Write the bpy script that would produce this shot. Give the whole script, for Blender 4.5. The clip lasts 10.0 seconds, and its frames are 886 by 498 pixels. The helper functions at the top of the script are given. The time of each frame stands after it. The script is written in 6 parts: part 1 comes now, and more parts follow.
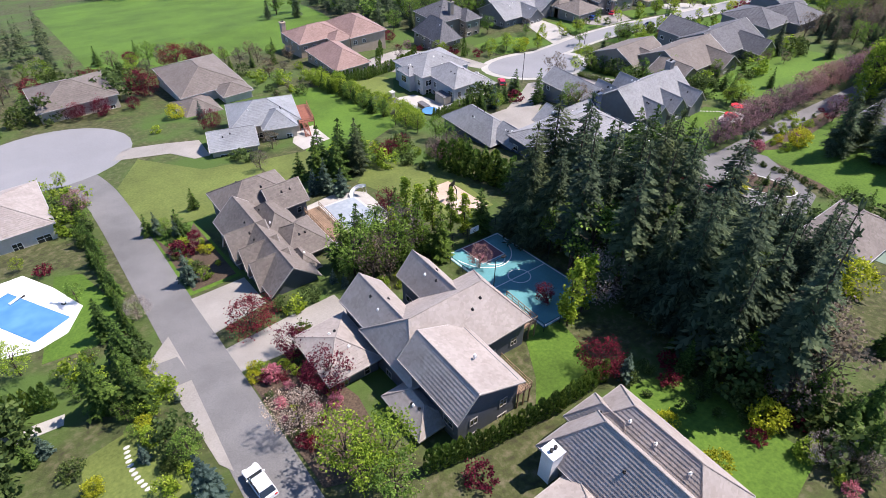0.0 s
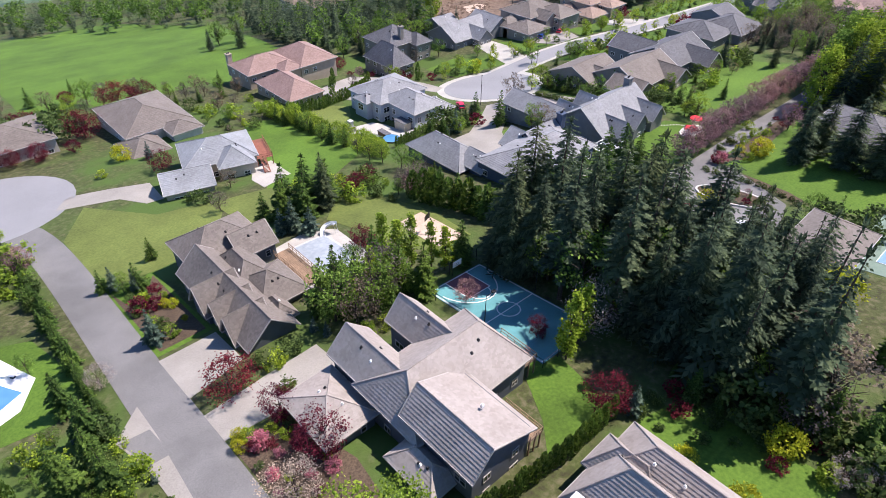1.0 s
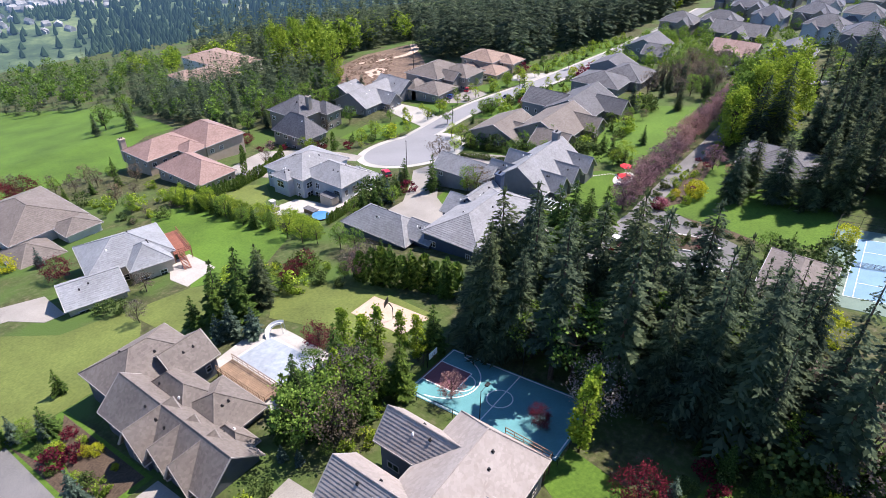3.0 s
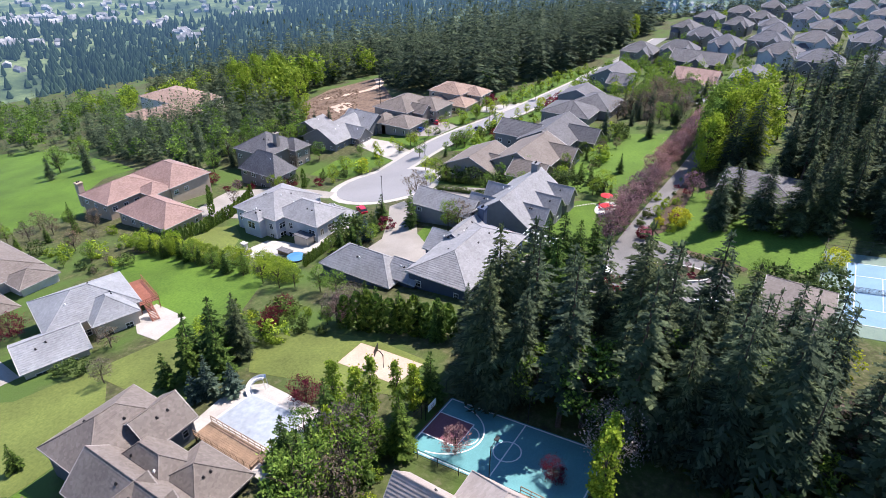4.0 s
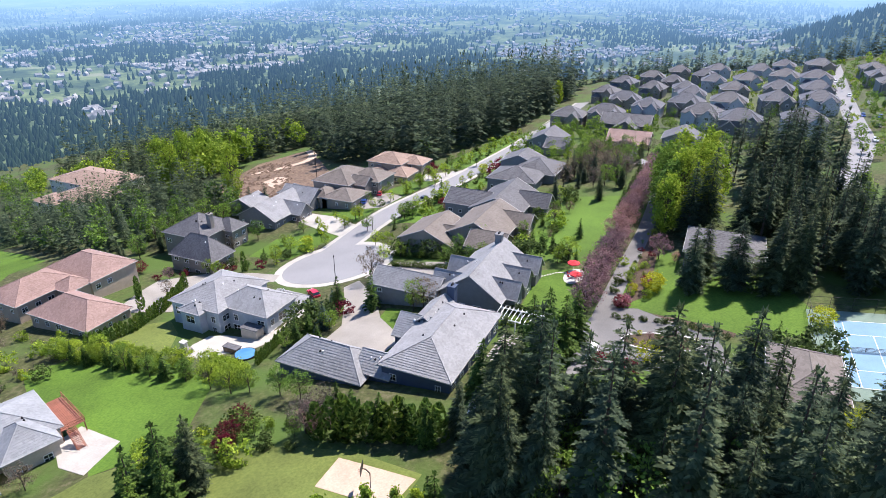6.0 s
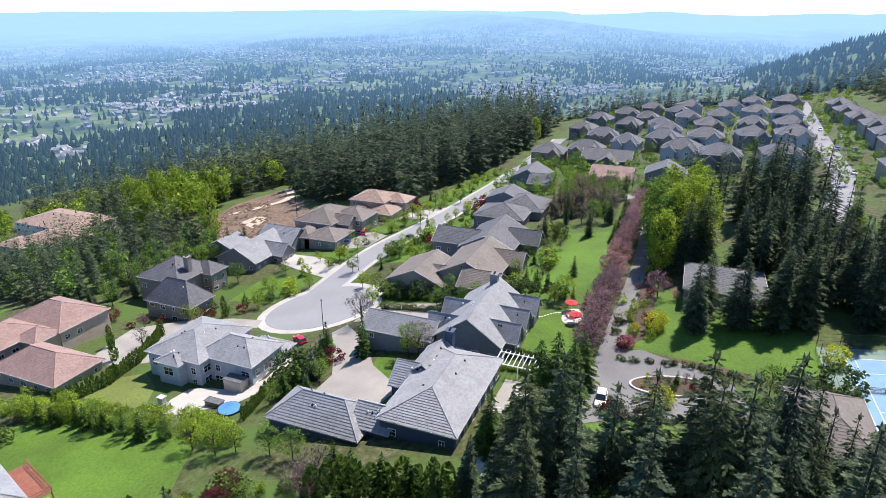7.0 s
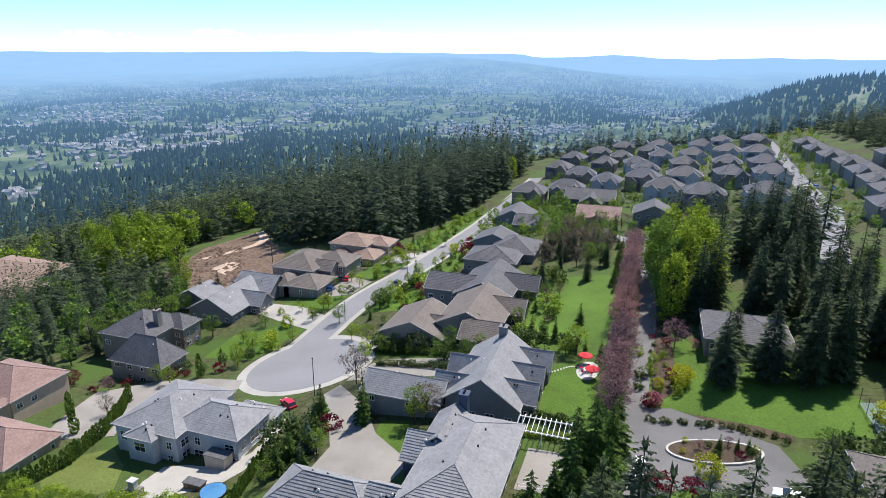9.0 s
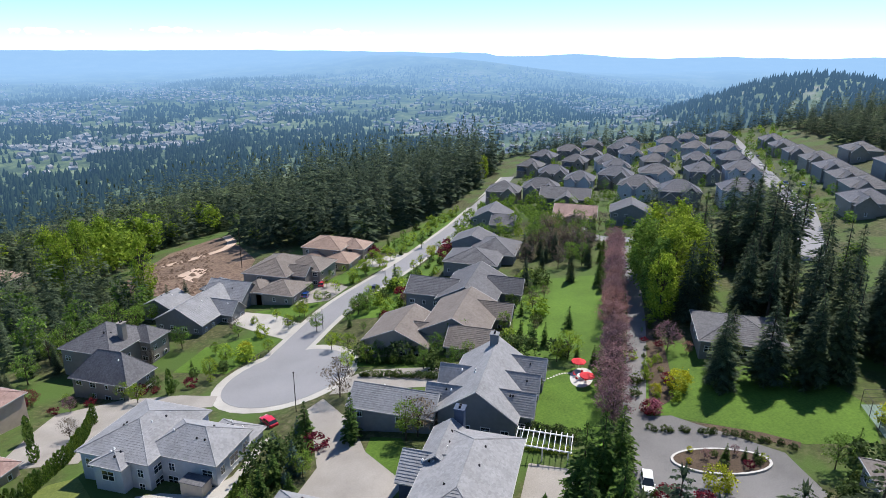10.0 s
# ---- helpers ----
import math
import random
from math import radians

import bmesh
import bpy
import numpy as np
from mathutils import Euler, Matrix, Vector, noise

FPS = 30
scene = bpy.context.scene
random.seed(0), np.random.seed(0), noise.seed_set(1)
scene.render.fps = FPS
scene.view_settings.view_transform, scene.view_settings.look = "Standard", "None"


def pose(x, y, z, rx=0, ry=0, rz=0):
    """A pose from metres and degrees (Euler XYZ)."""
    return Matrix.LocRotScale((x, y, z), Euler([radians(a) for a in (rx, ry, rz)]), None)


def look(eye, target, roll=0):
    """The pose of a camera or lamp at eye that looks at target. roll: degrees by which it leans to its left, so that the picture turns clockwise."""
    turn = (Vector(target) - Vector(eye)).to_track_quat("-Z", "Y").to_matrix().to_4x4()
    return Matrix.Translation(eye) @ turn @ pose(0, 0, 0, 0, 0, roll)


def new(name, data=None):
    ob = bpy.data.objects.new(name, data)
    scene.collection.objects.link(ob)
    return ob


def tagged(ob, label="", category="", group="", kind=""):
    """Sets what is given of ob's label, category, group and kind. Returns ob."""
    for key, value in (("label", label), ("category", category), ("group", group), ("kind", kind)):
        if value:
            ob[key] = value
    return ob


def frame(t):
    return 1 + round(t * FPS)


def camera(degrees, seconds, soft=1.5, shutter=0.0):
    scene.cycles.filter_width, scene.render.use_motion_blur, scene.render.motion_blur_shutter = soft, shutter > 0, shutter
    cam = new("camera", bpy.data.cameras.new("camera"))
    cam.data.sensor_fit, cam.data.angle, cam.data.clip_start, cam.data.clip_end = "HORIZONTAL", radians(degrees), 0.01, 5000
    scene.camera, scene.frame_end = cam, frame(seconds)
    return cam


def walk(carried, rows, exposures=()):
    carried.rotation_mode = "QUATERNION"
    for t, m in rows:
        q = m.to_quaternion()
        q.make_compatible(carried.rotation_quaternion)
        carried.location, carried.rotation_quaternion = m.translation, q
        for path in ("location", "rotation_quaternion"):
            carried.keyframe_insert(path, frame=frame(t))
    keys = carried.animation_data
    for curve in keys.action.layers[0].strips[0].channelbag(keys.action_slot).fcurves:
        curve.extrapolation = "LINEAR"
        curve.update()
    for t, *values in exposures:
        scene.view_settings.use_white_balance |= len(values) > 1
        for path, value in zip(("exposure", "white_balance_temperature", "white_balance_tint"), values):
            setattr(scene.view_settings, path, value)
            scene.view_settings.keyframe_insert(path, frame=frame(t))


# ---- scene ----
cam = camera(71.7, 10.0, soft=0.6)
PATH = [
    (0, (1.80, 1.97, 50.83), (11.14, 14.07, 37.93), 0.67),
    (0.5, (1.51, 5.59, 50.55), (11.54, 17.35, 37.86), 0.62),
    (1, (1.38, 9.18, 50.18), (12.15, 20.56, 37.75), 0.46),
    (1.5, (1.37, 12.66, 49.73), (12.88, 23.57, 37.55), 0.45),
    (2, (1.61, 16.22, 49.24), (13.86, 26.69, 37.40), 0.39),
    (2.5, (2.15, 20.00, 48.74), (15.11, 30.10, 37.35), 0.27),
    (4, (4.90, 30.01, 46.63), (19.54, 39.12, 36.50), 0.11),
    (4.5, (6.17, 33.37, 46.18), (21.39, 42.06, 36.54), 0.09),
    (5, (7.54, 36.55, 45.74), (23.25, 44.79, 36.53), 0.17),
    (5.5, (9.02, 39.67, 45.30), (25.18, 47.52, 36.52), 0.09),
    (7, (14.24, 49.02, 43.66), (31.55, 55.96, 36.44), -0.00),
    (7.5, (16.03, 52.12, 43.27), (33.67, 58.82, 36.63), 0.13),
    (8, (17.94, 55.22, 42.90), (35.85, 61.74, 36.86), 0.23),
    (8.5, (19.91, 58.20, 42.54), (37.90, 64.52, 36.49), 0.29),
    (9, (22.03, 61.17, 42.17), (40.12, 67.17, 36.12), 0.38),
    (9.5, (24.21, 64.15, 41.83), (42.45, 69.67, 35.76), 0.40),
    (10, (26.53, 67.27, 41.56), (44.94, 72.20, 35.48), 0.45),
]
walk(cam, [(t, look(eye, target, roll)) for t, eye, target, roll in PATH],
     [(0, 0.82, 6500, 20), (2.5, 0.93, 6500, 20), (5.5, 0.98, 6500, 18), (7.0, 0.84, 6500, 15), (8.0, 0.62, 6500, 12), (10.0, 0.45, 6500, 12)])

# ---- light ----
SUN_AZ, SUN_EL = radians(-18), radians(57)
SUN = Vector((math.cos(SUN_EL) * math.cos(SUN_AZ), math.cos(SUN_EL) * math.sin(SUN_AZ), math.sin(SUN_EL)))
world = bpy.data.worlds.new("sky")
scene.world = world
world.use_nodes = True
wn = world.node_tree
sky = wn.nodes.new("ShaderNodeTexSky")
sky.sky_type, sky.sun_disc = "NISHITA", False
sky.sun_elevation, sky.sun_rotation = SUN_EL, math.pi / 2 - SUN_AZ
sky.air_density, sky.dust_density, sky.ozone_density = 0.55, 0.0, 2.0
sky.altitude = 300
tint = wn.nodes.new("ShaderNodeMix")
tint.data_type, tint.blend_type = "RGBA", "MULTIPLY"
tint.inputs[0].default_value, tint.inputs[7].default_value = 1.0, (0.80, 0.98, 1.06, 1)
wn.links.new(sky.outputs[0], tint.inputs[6])
wn.links.new(tint.outputs[2], wn.nodes["Background"].inputs[0])
wn.nodes["Background"].inputs[1].default_value = 0.155
sun_data = bpy.data.lights.new("sun", "SUN")
sun_data.energy, sun_data.angle, sun_data.color = 4.7, radians(0.53), (1.0, 0.95, 0.87)
sun_lamp = new("sun", sun_data)
sun_lamp.matrix_world = look((0, 0, 200), Vector((0, 0, 200)) - SUN)


# ---- materials ----
def material(name, rough=0.8, metal=0.0):
    m = bpy.data.materials.new(name)
    m.use_nodes = True
    b = m.node_tree.nodes["Principled BSDF"]
    b.inputs["Roughness"].default_value, b.inputs["Metallic"].default_value = rough, metal
    b.inputs["Specular IOR Level"].default_value = 0.3
    return m, m.node_tree, b


def ramp(nt, fac, stops):
    r = nt.nodes.new("ShaderNodeValToRGB")
    while len(r.color_ramp.elements) < len(stops):
        r.color_ramp.elements.new(0.5)
    for e, (p, c) in zip(r.color_ramp.elements, stops):
        e.position, e.color = p, (*c, 1)
    nt.links.new(fac, r.inputs[0])
    return r.outputs[0]


def noise_tex(nt, vec, scale, detail=4.0, rough=0.6):
    n = nt.nodes.new("ShaderNodeTexNoise")
    n.inputs["Scale"].default_value, n.inputs["Detail"].default_value, n.inputs["Roughness"].default_value = scale, detail, rough
    nt.links.new(vec, n.inputs["Vector"])
    return n.outputs["Fac"]


def mix(nt, kind, fac, a, b):
    n = nt.nodes.new("ShaderNodeMix")
    n.data_type, n.blend_type = "RGBA", kind
    if isinstance(fac, (int, float)):
        n.inputs[0].default_value = fac
    else:
        nt.links.new(fac, n.inputs[0])
    for sock, v in ((n.inputs[6], a), (n.inputs[7], b)):
        if isinstance(v, tuple):
            sock.default_value = (*v, 1)
        else:
            nt.links.new(v, sock)
    return n.outputs[2]


def position(nt):
    return nt.nodes.new("ShaderNodeNewGeometry").outputs["Position"]


def bump(nt, b, height, strength, dist):
    n = nt.nodes.new("ShaderNodeBump")
    n.inputs["Strength"].default_value, n.inputs["Distance"].default_value = strength, dist
    nt.links.new(height, n.inputs["Height"])
    nt.links.new(n.outputs[0], b.inputs["Normal"])


def surface(name, dark, light, fine=3.0, broad=0.12, rough=0.85, relief=0.02, vary=0.0, metal=0.0, broad_amount=0.35):
    """A surface with grain at one scale and stains at another; vary: shade by object or island."""
    m, nt, b = material(name, rough, metal)
    p = position(nt)
    n1, n2 = noise_tex(nt, p, fine, 5), noise_tex(nt, p, broad, 3)
    c = ramp(nt, n1, [(0.3, dark), (0.7, light)])
    shade = ramp(nt, n2, [(0.3, (1 - broad_amount,) * 3), (0.7, (1, 1, 1))])
    c = mix(nt, "MULTIPLY", 1.0, c, shade)
    if vary:
        info = nt.nodes.new("ShaderNodeObjectInfo").outputs["Random"]
        c = mix(nt, "MULTIPLY", 1.0, c, ramp(nt, info, [(0, (1 - vary,) * 3), (1, (1, 1, 1))]))
    nt.links.new(c, b.inputs["Base Color"])
    if relief:
        bump(nt, b, n1, 0.6, relief)
    return m


def leaves(name, dark, mid, light, shine=0.75):
    """Foliage: every leaf or spray has its own shade, every plant its own cast."""
    m, nt, b = material(name, shine)
    isl = nt.nodes.new("ShaderNodeNewGeometry").outputs["Random Per Island"]
    c = ramp(nt, isl, [(0.0, dark), (0.5, mid), (1.0, light)])
    info = nt.nodes.new("ShaderNodeObjectInfo").outputs["Random"]
    c = mix(nt, "MULTIPLY", 1.0, c, ramp(nt, info, [(0, (0.72, 0.76, 0.8)), (0.5, (1, 1, 1)), (1, (1.0, 0.92, 0.75))]))
    c = mix(nt, "MULTIPLY", 1.0, c, ramp(nt, noise_tex(nt, position(nt), 0.13, 3), [(0.35, (0.6, 0.62, 0.66)), (0.65, (1.15, 1.12, 1.0))]))
    nt.links.new(c, b.inputs["Base Color"])
    b.inputs["Specular IOR Level"].default_value = 0.12
    tr = nt.nodes.new("ShaderNodeBsdfTranslucent")
    nt.links.new(c, tr.inputs[0])
    ms = nt.nodes.new("ShaderNodeMixShader")
    ms.inputs[0].default_value = 0.44
    nt.links.new(b.outputs[0], ms.inputs[1])
    nt.links.new(tr.outputs[0], ms.inputs[2])
    nt.links.new(ms.outputs[0], nt.nodes["Material Output"].inputs[0])
    return m


M = {}
M["asphalt"] = surface("asphalt", (0.16, 0.155, 0.155), (0.23, 0.225, 0.22), 6, 0.09, 0.9, 0.006)
M["street"] = surface("street", (0.22, 0.22, 0.23), (0.29, 0.29, 0.30), 6, 0.06, 0.9, 0.006, broad_amount=0.15)
M["concrete"] = surface("concrete", (0.38, 0.36, 0.33), (0.48, 0.46, 0.42), 5, 0.15, 0.9, 0.006, broad_amount=0.2)
M["drive"] = surface("drive", (0.27, 0.25, 0.225), (0.36, 0.335, 0.305), 5, 0.12, 0.9, 0.006, broad_amount=0.25)
M["kerb"] = surface("kerb", (0.5, 0.49, 0.46), (0.6, 0.59, 0.56), 5, 0.3, 0.9, 0.004, broad_amount=0.2)
M["patio"] = surface("patio", (0.39, 0.365, 0.33), (0.49, 0.46, 0.42), 4, 0.3, 0.9, 0.004, broad_amount=0.2)
M["white_deck"] = surface("white_deck", (0.75, 0.74, 0.71), (0.85, 0.84, 0.82), 4, 0.3, 0.8, 0.003, broad_amount=0.12)
M["lawn"] = surface("lawn", (0.062, 0.13, 0.012), (0.115, 0.21, 0.022), 2.2, 0.055, 0.9, 0.05, broad_amount=0.42)
M["lawn_dry"] = surface("lawn_dry", (0.10, 0.135, 0.028), (0.17, 0.205, 0.05), 2.2, 0.07, 0.9, 0.05, broad_amount=0.42)
M["estate"] = surface("estate", (0.05, 0.075, 0.028), (0.12, 0.135, 0.07), 0.5, 0.06, 0.95, 0.05)
M["mulch"] = surface("mulch", (0.05, 0.034, 0.022), (0.14, 0.10, 0.07), 4, 0.3, 0.95, 0.06)
M["earth"] = surface("earth", (0.10, 0.062, 0.042), (0.26, 0.185, 0.135), 0.8, 0.08, 0.95, 0.1)
M["court_blue"] = surface("court_blue", (0.09, 0.27, 0.29), (0.12, 0.33, 0.35), 5, 0.25, 0.6, 0.002, broad_amount=0.2)
M["court_red"] = surface("court_red", (0.22, 0.08, 0.10), (0.28, 0.11, 0.13), 5, 0.25, 0.6, 0.002, broad_amount=0.2)
M["court_green"] = surface("court_green", (0.16, 0.23, 0.19), (0.20, 0.27, 0.22), 5, 0.25, 0.92, 0.002, broad_amount=0.2)
M["tennis_blue"] = surface("tennis_blue", (0.17, 0.30, 0.43), (0.21, 0.35, 0.48), 5, 0.25, 0.92, 0.002, broad_amount=0.15)
M["line_paint"] = surface("line_paint", (0.72, 0.72, 0.70), (0.82, 0.82, 0.80), 9, 0.5, 0.7, 0.0, broad_amount=0.12)
M["sand_pad"] = surface("sand_pad", (0.46, 0.34, 0.26), (0.56, 0.43, 0.34), 3, 0.2, 0.9, 0.01, broad_amount=0.2)
M["pool_cover"] = surface("pool_cover", (0.29, 0.335, 0.375), (0.41, 0.45, 0.49), 1.2, 0.25, 0.5, 0.02, broad_amount=0.25)
M["bark"] = surface("bark", (0.05, 0.035, 0.025), (0.12, 0.09, 0.07), 5, 0.6, 0.95, 0.03)
M["timber"] = surface("timber", (0.22, 0.14, 0.09), (0.34, 0.23, 0.15), 6, 0.8, 0.8, 0.01)
M["red_timber"] = surface("red_timber", (0.25, 0.09, 0.06), (0.36, 0.14, 0.09), 6, 0.8, 0.75, 0.01)
M["trim_taupe"] = surface("trim_taupe", (0.34, 0.31, 0.29), (0.42, 0.385, 0.36), 6, 0.6, 0.6, 0.0, broad_amount=0.1)
M["gutter"] = surface("gutter", (0.36, 0.355, 0.35), (0.46, 0.455, 0.45), 6, 0.6, 0.6, 0.0, broad_amount=0.15)
M["white_paint"] = surface("white_paint", (0.72, 0.72, 0.71), (0.82, 0.82, 0.81), 6, 0.6, 0.6, 0.0, broad_amount=0.1)
M["dark_metal"] = surface("dark_metal", (0.02, 0.02, 0.022), (0.05, 0.05, 0.052), 8, 1.0, 0.5, 0.0, metal=0.6)
M["stone"] = surface("stone", (0.16, 0.15, 0.14), (0.36, 0.34, 0.31), 1.5, 0.4, 0.9, 0.08)
M["red_cloth"] = surface("red_cloth", (0.55, 0.03, 0.04), (0.70, 0.06, 0.07), 6, 1.0, 0.85, 0.0, broad_amount=0.15)
M["rubber"] = surface("rubber", (0.015, 0.015, 0.015), (0.03, 0.03, 0.03), 8, 1.0, 0.8, 0.0)


def roofing(name, dark, light, rough=0.75):
    """Shakes or tiles in courses: every piece along a course has its own tone, and rain has streaked the slope."""
    m, nt, b = material(name, rough)
    p = position(nt)
    v = nt.nodes.new("ShaderNodeTexVoronoi")
    v.inputs["Scale"].default_value = 2.6
    nt.links.new(p, v.inputs["Vector"])
    sep = nt.nodes.new("ShaderNodeSeparateColor")
    nt.links.new(v.outputs["Color"], sep.inputs[0])
    c = ramp(nt, sep.outputs[0], [(0.0, dark), (1.0, light)])
    isl = nt.nodes.new("ShaderNodeNewGeometry").outputs["Random Per Island"]
    c = mix(nt, "MULTIPLY", 1.0, c, ramp(nt, isl, [(0, (0.86,) * 3), (1, (1, 1, 1))]))
    c = mix(nt, "MULTIPLY", 1.0, c, ramp(nt, noise_tex(nt, p, 0.25, 4), [(0.3, (0.78, 0.77, 0.76)), (0.7, (1, 1, 1))]))
    nt.links.new(c, b.inputs["Base Color"])
    bump(nt, b, noise_tex(nt, p, 7, 3), 0.5, 0.02)
    return m


M["roof_taupe"] = roofing("roof_taupe", (0.335, 0.295, 0.27), (0.40, 0.355, 0.33))
M["roof_brown"] = roofing("roof_brown", (0.17, 0.145, 0.128), (0.225, 0.195, 0.175))
M["roof_grey"] = roofing("roof_grey", (0.25, 0.255, 0.27), (0.32, 0.325, 0.34))
M["roof_blue"] = roofing("roof_blue", (0.25, 0.265, 0.285), (0.31, 0.325, 0.345))
M["roof_slate"] = roofing("roof_slate", (0.105, 0.105, 0.118), (0.16, 0.16, 0.172))
M["roof_estate"] = roofing("roof_estate", (0.10, 0.105, 0.125), (0.155, 0.16, 0.185))
M["roof_red"] = roofing("roof_red", (0.28, 0.18, 0.155), (0.36, 0.245, 0.215))
M["roof_orange"] = roofing("roof_orange", (0.30, 0.21, 0.165), (0.38, 0.275, 0.22))


def siding(name, c0):
    """Lap siding: boards with a shadowed lower edge, a little uneven in tone."""
    m, nt, b = material(name, 0.7)
    p = position(nt)
    w = nt.nodes.new("ShaderNodeTexWave")
    w.bands_direction, w.wave_profile = "Z", "SAW"
    w.inputs["Scale"].default_value = 1.6
    nt.links.new(p, w.inputs["Vector"])
    c = ramp(nt, noise_tex(nt, p, 0.9, 5), [(0.3, tuple(0.85 * v for v in c0)), (0.7, c0)])
    nt.links.new(c, b.inputs["Base Color"])
    bump(nt, b, w.outputs["Fac"], 0.4, 0.02)
    return m


for key, col in (("grey", (0.20, 0.205, 0.215)), ("slate", (0.10, 0.11, 0.13)), ("bluegrey", (0.44, 0.47, 0.52)), ("beige", (0.48, 0.43, 0.37)),
                 ("cream", (0.60, 0.57, 0.52)), ("taupe", (0.26, 0.235, 0.21)), ("navy", (0.06, 0.085, 0.14)), ("tan", (0.42, 0.34, 0.27))):
    M["wall_" + key] = siding("wall_" + key, col)

glass, gnt, gb = material("glass", 0.08)
gb.inputs["Base Color"].default_value, gb.inputs["Specular IOR Level"].default_value = (0.02, 0.025, 0.03, 1), 0.8
M["glass"] = glass
water, wnt, wb = material("water", 0.06)
wb.inputs["Base Color"].default_value = (0.10, 0.30, 0.50, 1)
bump(wnt, wb, noise_tex(wnt, position(wnt), 1.2, 3), 0.25, 0.05)
wc = ramp(wnt, noise_tex(wnt, position(wnt), 0.25, 2), [(0.3, (0.06, 0.19, 0.38)), (0.7, (0.11, 0.28, 0.48))])
wnt.links.new(wc, wb.inputs["Base Color"])
M["water"] = water


def paint(name, colour):
    m, nt, b = material(name, 0.3)
    b.inputs["Coat Weight"].default_value = 0.6
    c = ramp(nt, noise_tex(nt, position(nt), 2, 3), [(0.3, tuple(0.93 * v for v in colour)), (0.7, colour)])
    nt.links.new(c, b.inputs["Base Color"])
    return m


M["car_white"], M["car_red"], M["car_blue"], M["car_dark"] = (paint("car_" + n, c) for n, c in
    (("white", (0.8, 0.8, 0.8)), ("red", (0.55, 0.02, 0.05)), ("blue", (0.02, 0.08, 0.35)), ("dark", (0.03, 0.03, 0.035))))

M["fir"] = leaves("fir", (0.045, 0.070, 0.040), (0.090, 0.130, 0.076), (0.170, 0.220, 0.125))
M["spruce"] = leaves("spruce", (0.037, 0.069, 0.056), (0.088, 0.144, 0.119), (0.163, 0.237, 0.206))
M["cedar"] = leaves("cedar", (0.040, 0.080, 0.019), (0.088, 0.160, 0.035), (0.160, 0.264, 0.056))
M["thuja"] = leaves("thuja", (0.056, 0.112, 0.022), (0.122, 0.216, 0.041), (0.235, 0.338, 0.075))
M["leaf"] = leaves("leaf", (0.094, 0.167, 0.028), (0.167, 0.288, 0.052), (0.278, 0.428, 0.094))
M["lime"] = leaves("lime", (0.145, 0.235, 0.022), (0.275, 0.400, 0.042), (0.455, 0.580, 0.085))
M["gold"] = leaves("gold", (0.24, 0.27, 0.017), (0.45, 0.50, 0.03), (0.62, 0.64, 0.06))
M["maple"] = leaves("maple", (0.072, 0.010, 0.021), (0.156, 0.019, 0.039), (0.286, 0.046, 0.078))
M["plum"] = leaves("plum", (0.19, 0.105, 0.125), (0.32, 0.185, 0.21), (0.46, 0.29, 0.315))
M["blossom"] = leaves("blossom", (0.38, 0.29, 0.26), (0.56, 0.46, 0.43), (0.72, 0.64, 0.60))
M["pink"] = leaves("pink", (0.45, 0.10, 0.16), (0.6, 0.2, 0.27), (0.7, 0.32, 0.38))
M["twig"] = leaves("twig", (0.12, 0.095, 0.075), (0.20, 0.165, 0.135), (0.30, 0.25, 0.21))
M["shrub"] = leaves("shrub", (0.045, 0.075, 0.022), (0.090, 0.143, 0.042), (0.165, 0.232, 0.075))


# ---- the lie of the land ----
BUMPS = [(145, 152, -3.2, 25), (50, 88, 1.6, 18), (122, 53, -2.2, 20), (12, 45, 2, 20), (98, 130, -2.4, 12), (137, 186, -2.0, 15)]


def height(x, y):
    """The hillside: an even slope with a few terraces, which falls away to the valley beyond the streets."""
    z = -7.8 - 0.0395 * x - 0.1244 * y
    for a, b, h, r in BUMPS:
        z += h * math.exp(-((x - a) ** 2 + (y - b) ** 2) / (2 * r * r))
    z -= 0.10 * max(0.0, x - 640) + 0.06 * max(0.0, y - 250)
    if y < 0:
        z += 0.09 * -y * min(1.0, -y / 60)
    return max(z, -150)


def link(name, bm, mat, smooth=False):
    me = bpy.data.meshes.new(name)
    bm.normal_update()
    bm.to_mesh(me)
    bm.free()
    me.materials.append(mat)
    if smooth:
        for p in me.polygons:
            p.use_smooth = True
    return me


def part(name, bm, mat, parent, label="", smooth=False):
    me = bm if isinstance(bm, bpy.types.Mesh) else link(name, bm, mat, smooth)
    ob = new(name, me)
    ob.parent = parent
    return tagged(ob, label)


def thing(name, x, y, z, label, category, group="", kind=""):
    e = new(name)
    e.empty_display_size = 0.2
    e.location = (x, y, z)
    return tagged(e, label, category, group, kind)


def box(bm, x0, y0, z0, x1, y1, z1):
    v = [bm.verts.new((x, y, z)) for z in (z0, z1) for x, y in ((x0, y0), (x1, y0), (x1, y1), (x0, y1))]
    for f in ((3, 2, 1, 0), (4, 5, 6, 7), (0, 1, 5, 4), (1, 2, 6, 5), (2, 3, 7, 6), (3, 0, 4, 7)):
        bm.faces.new([v[i] for i in f])


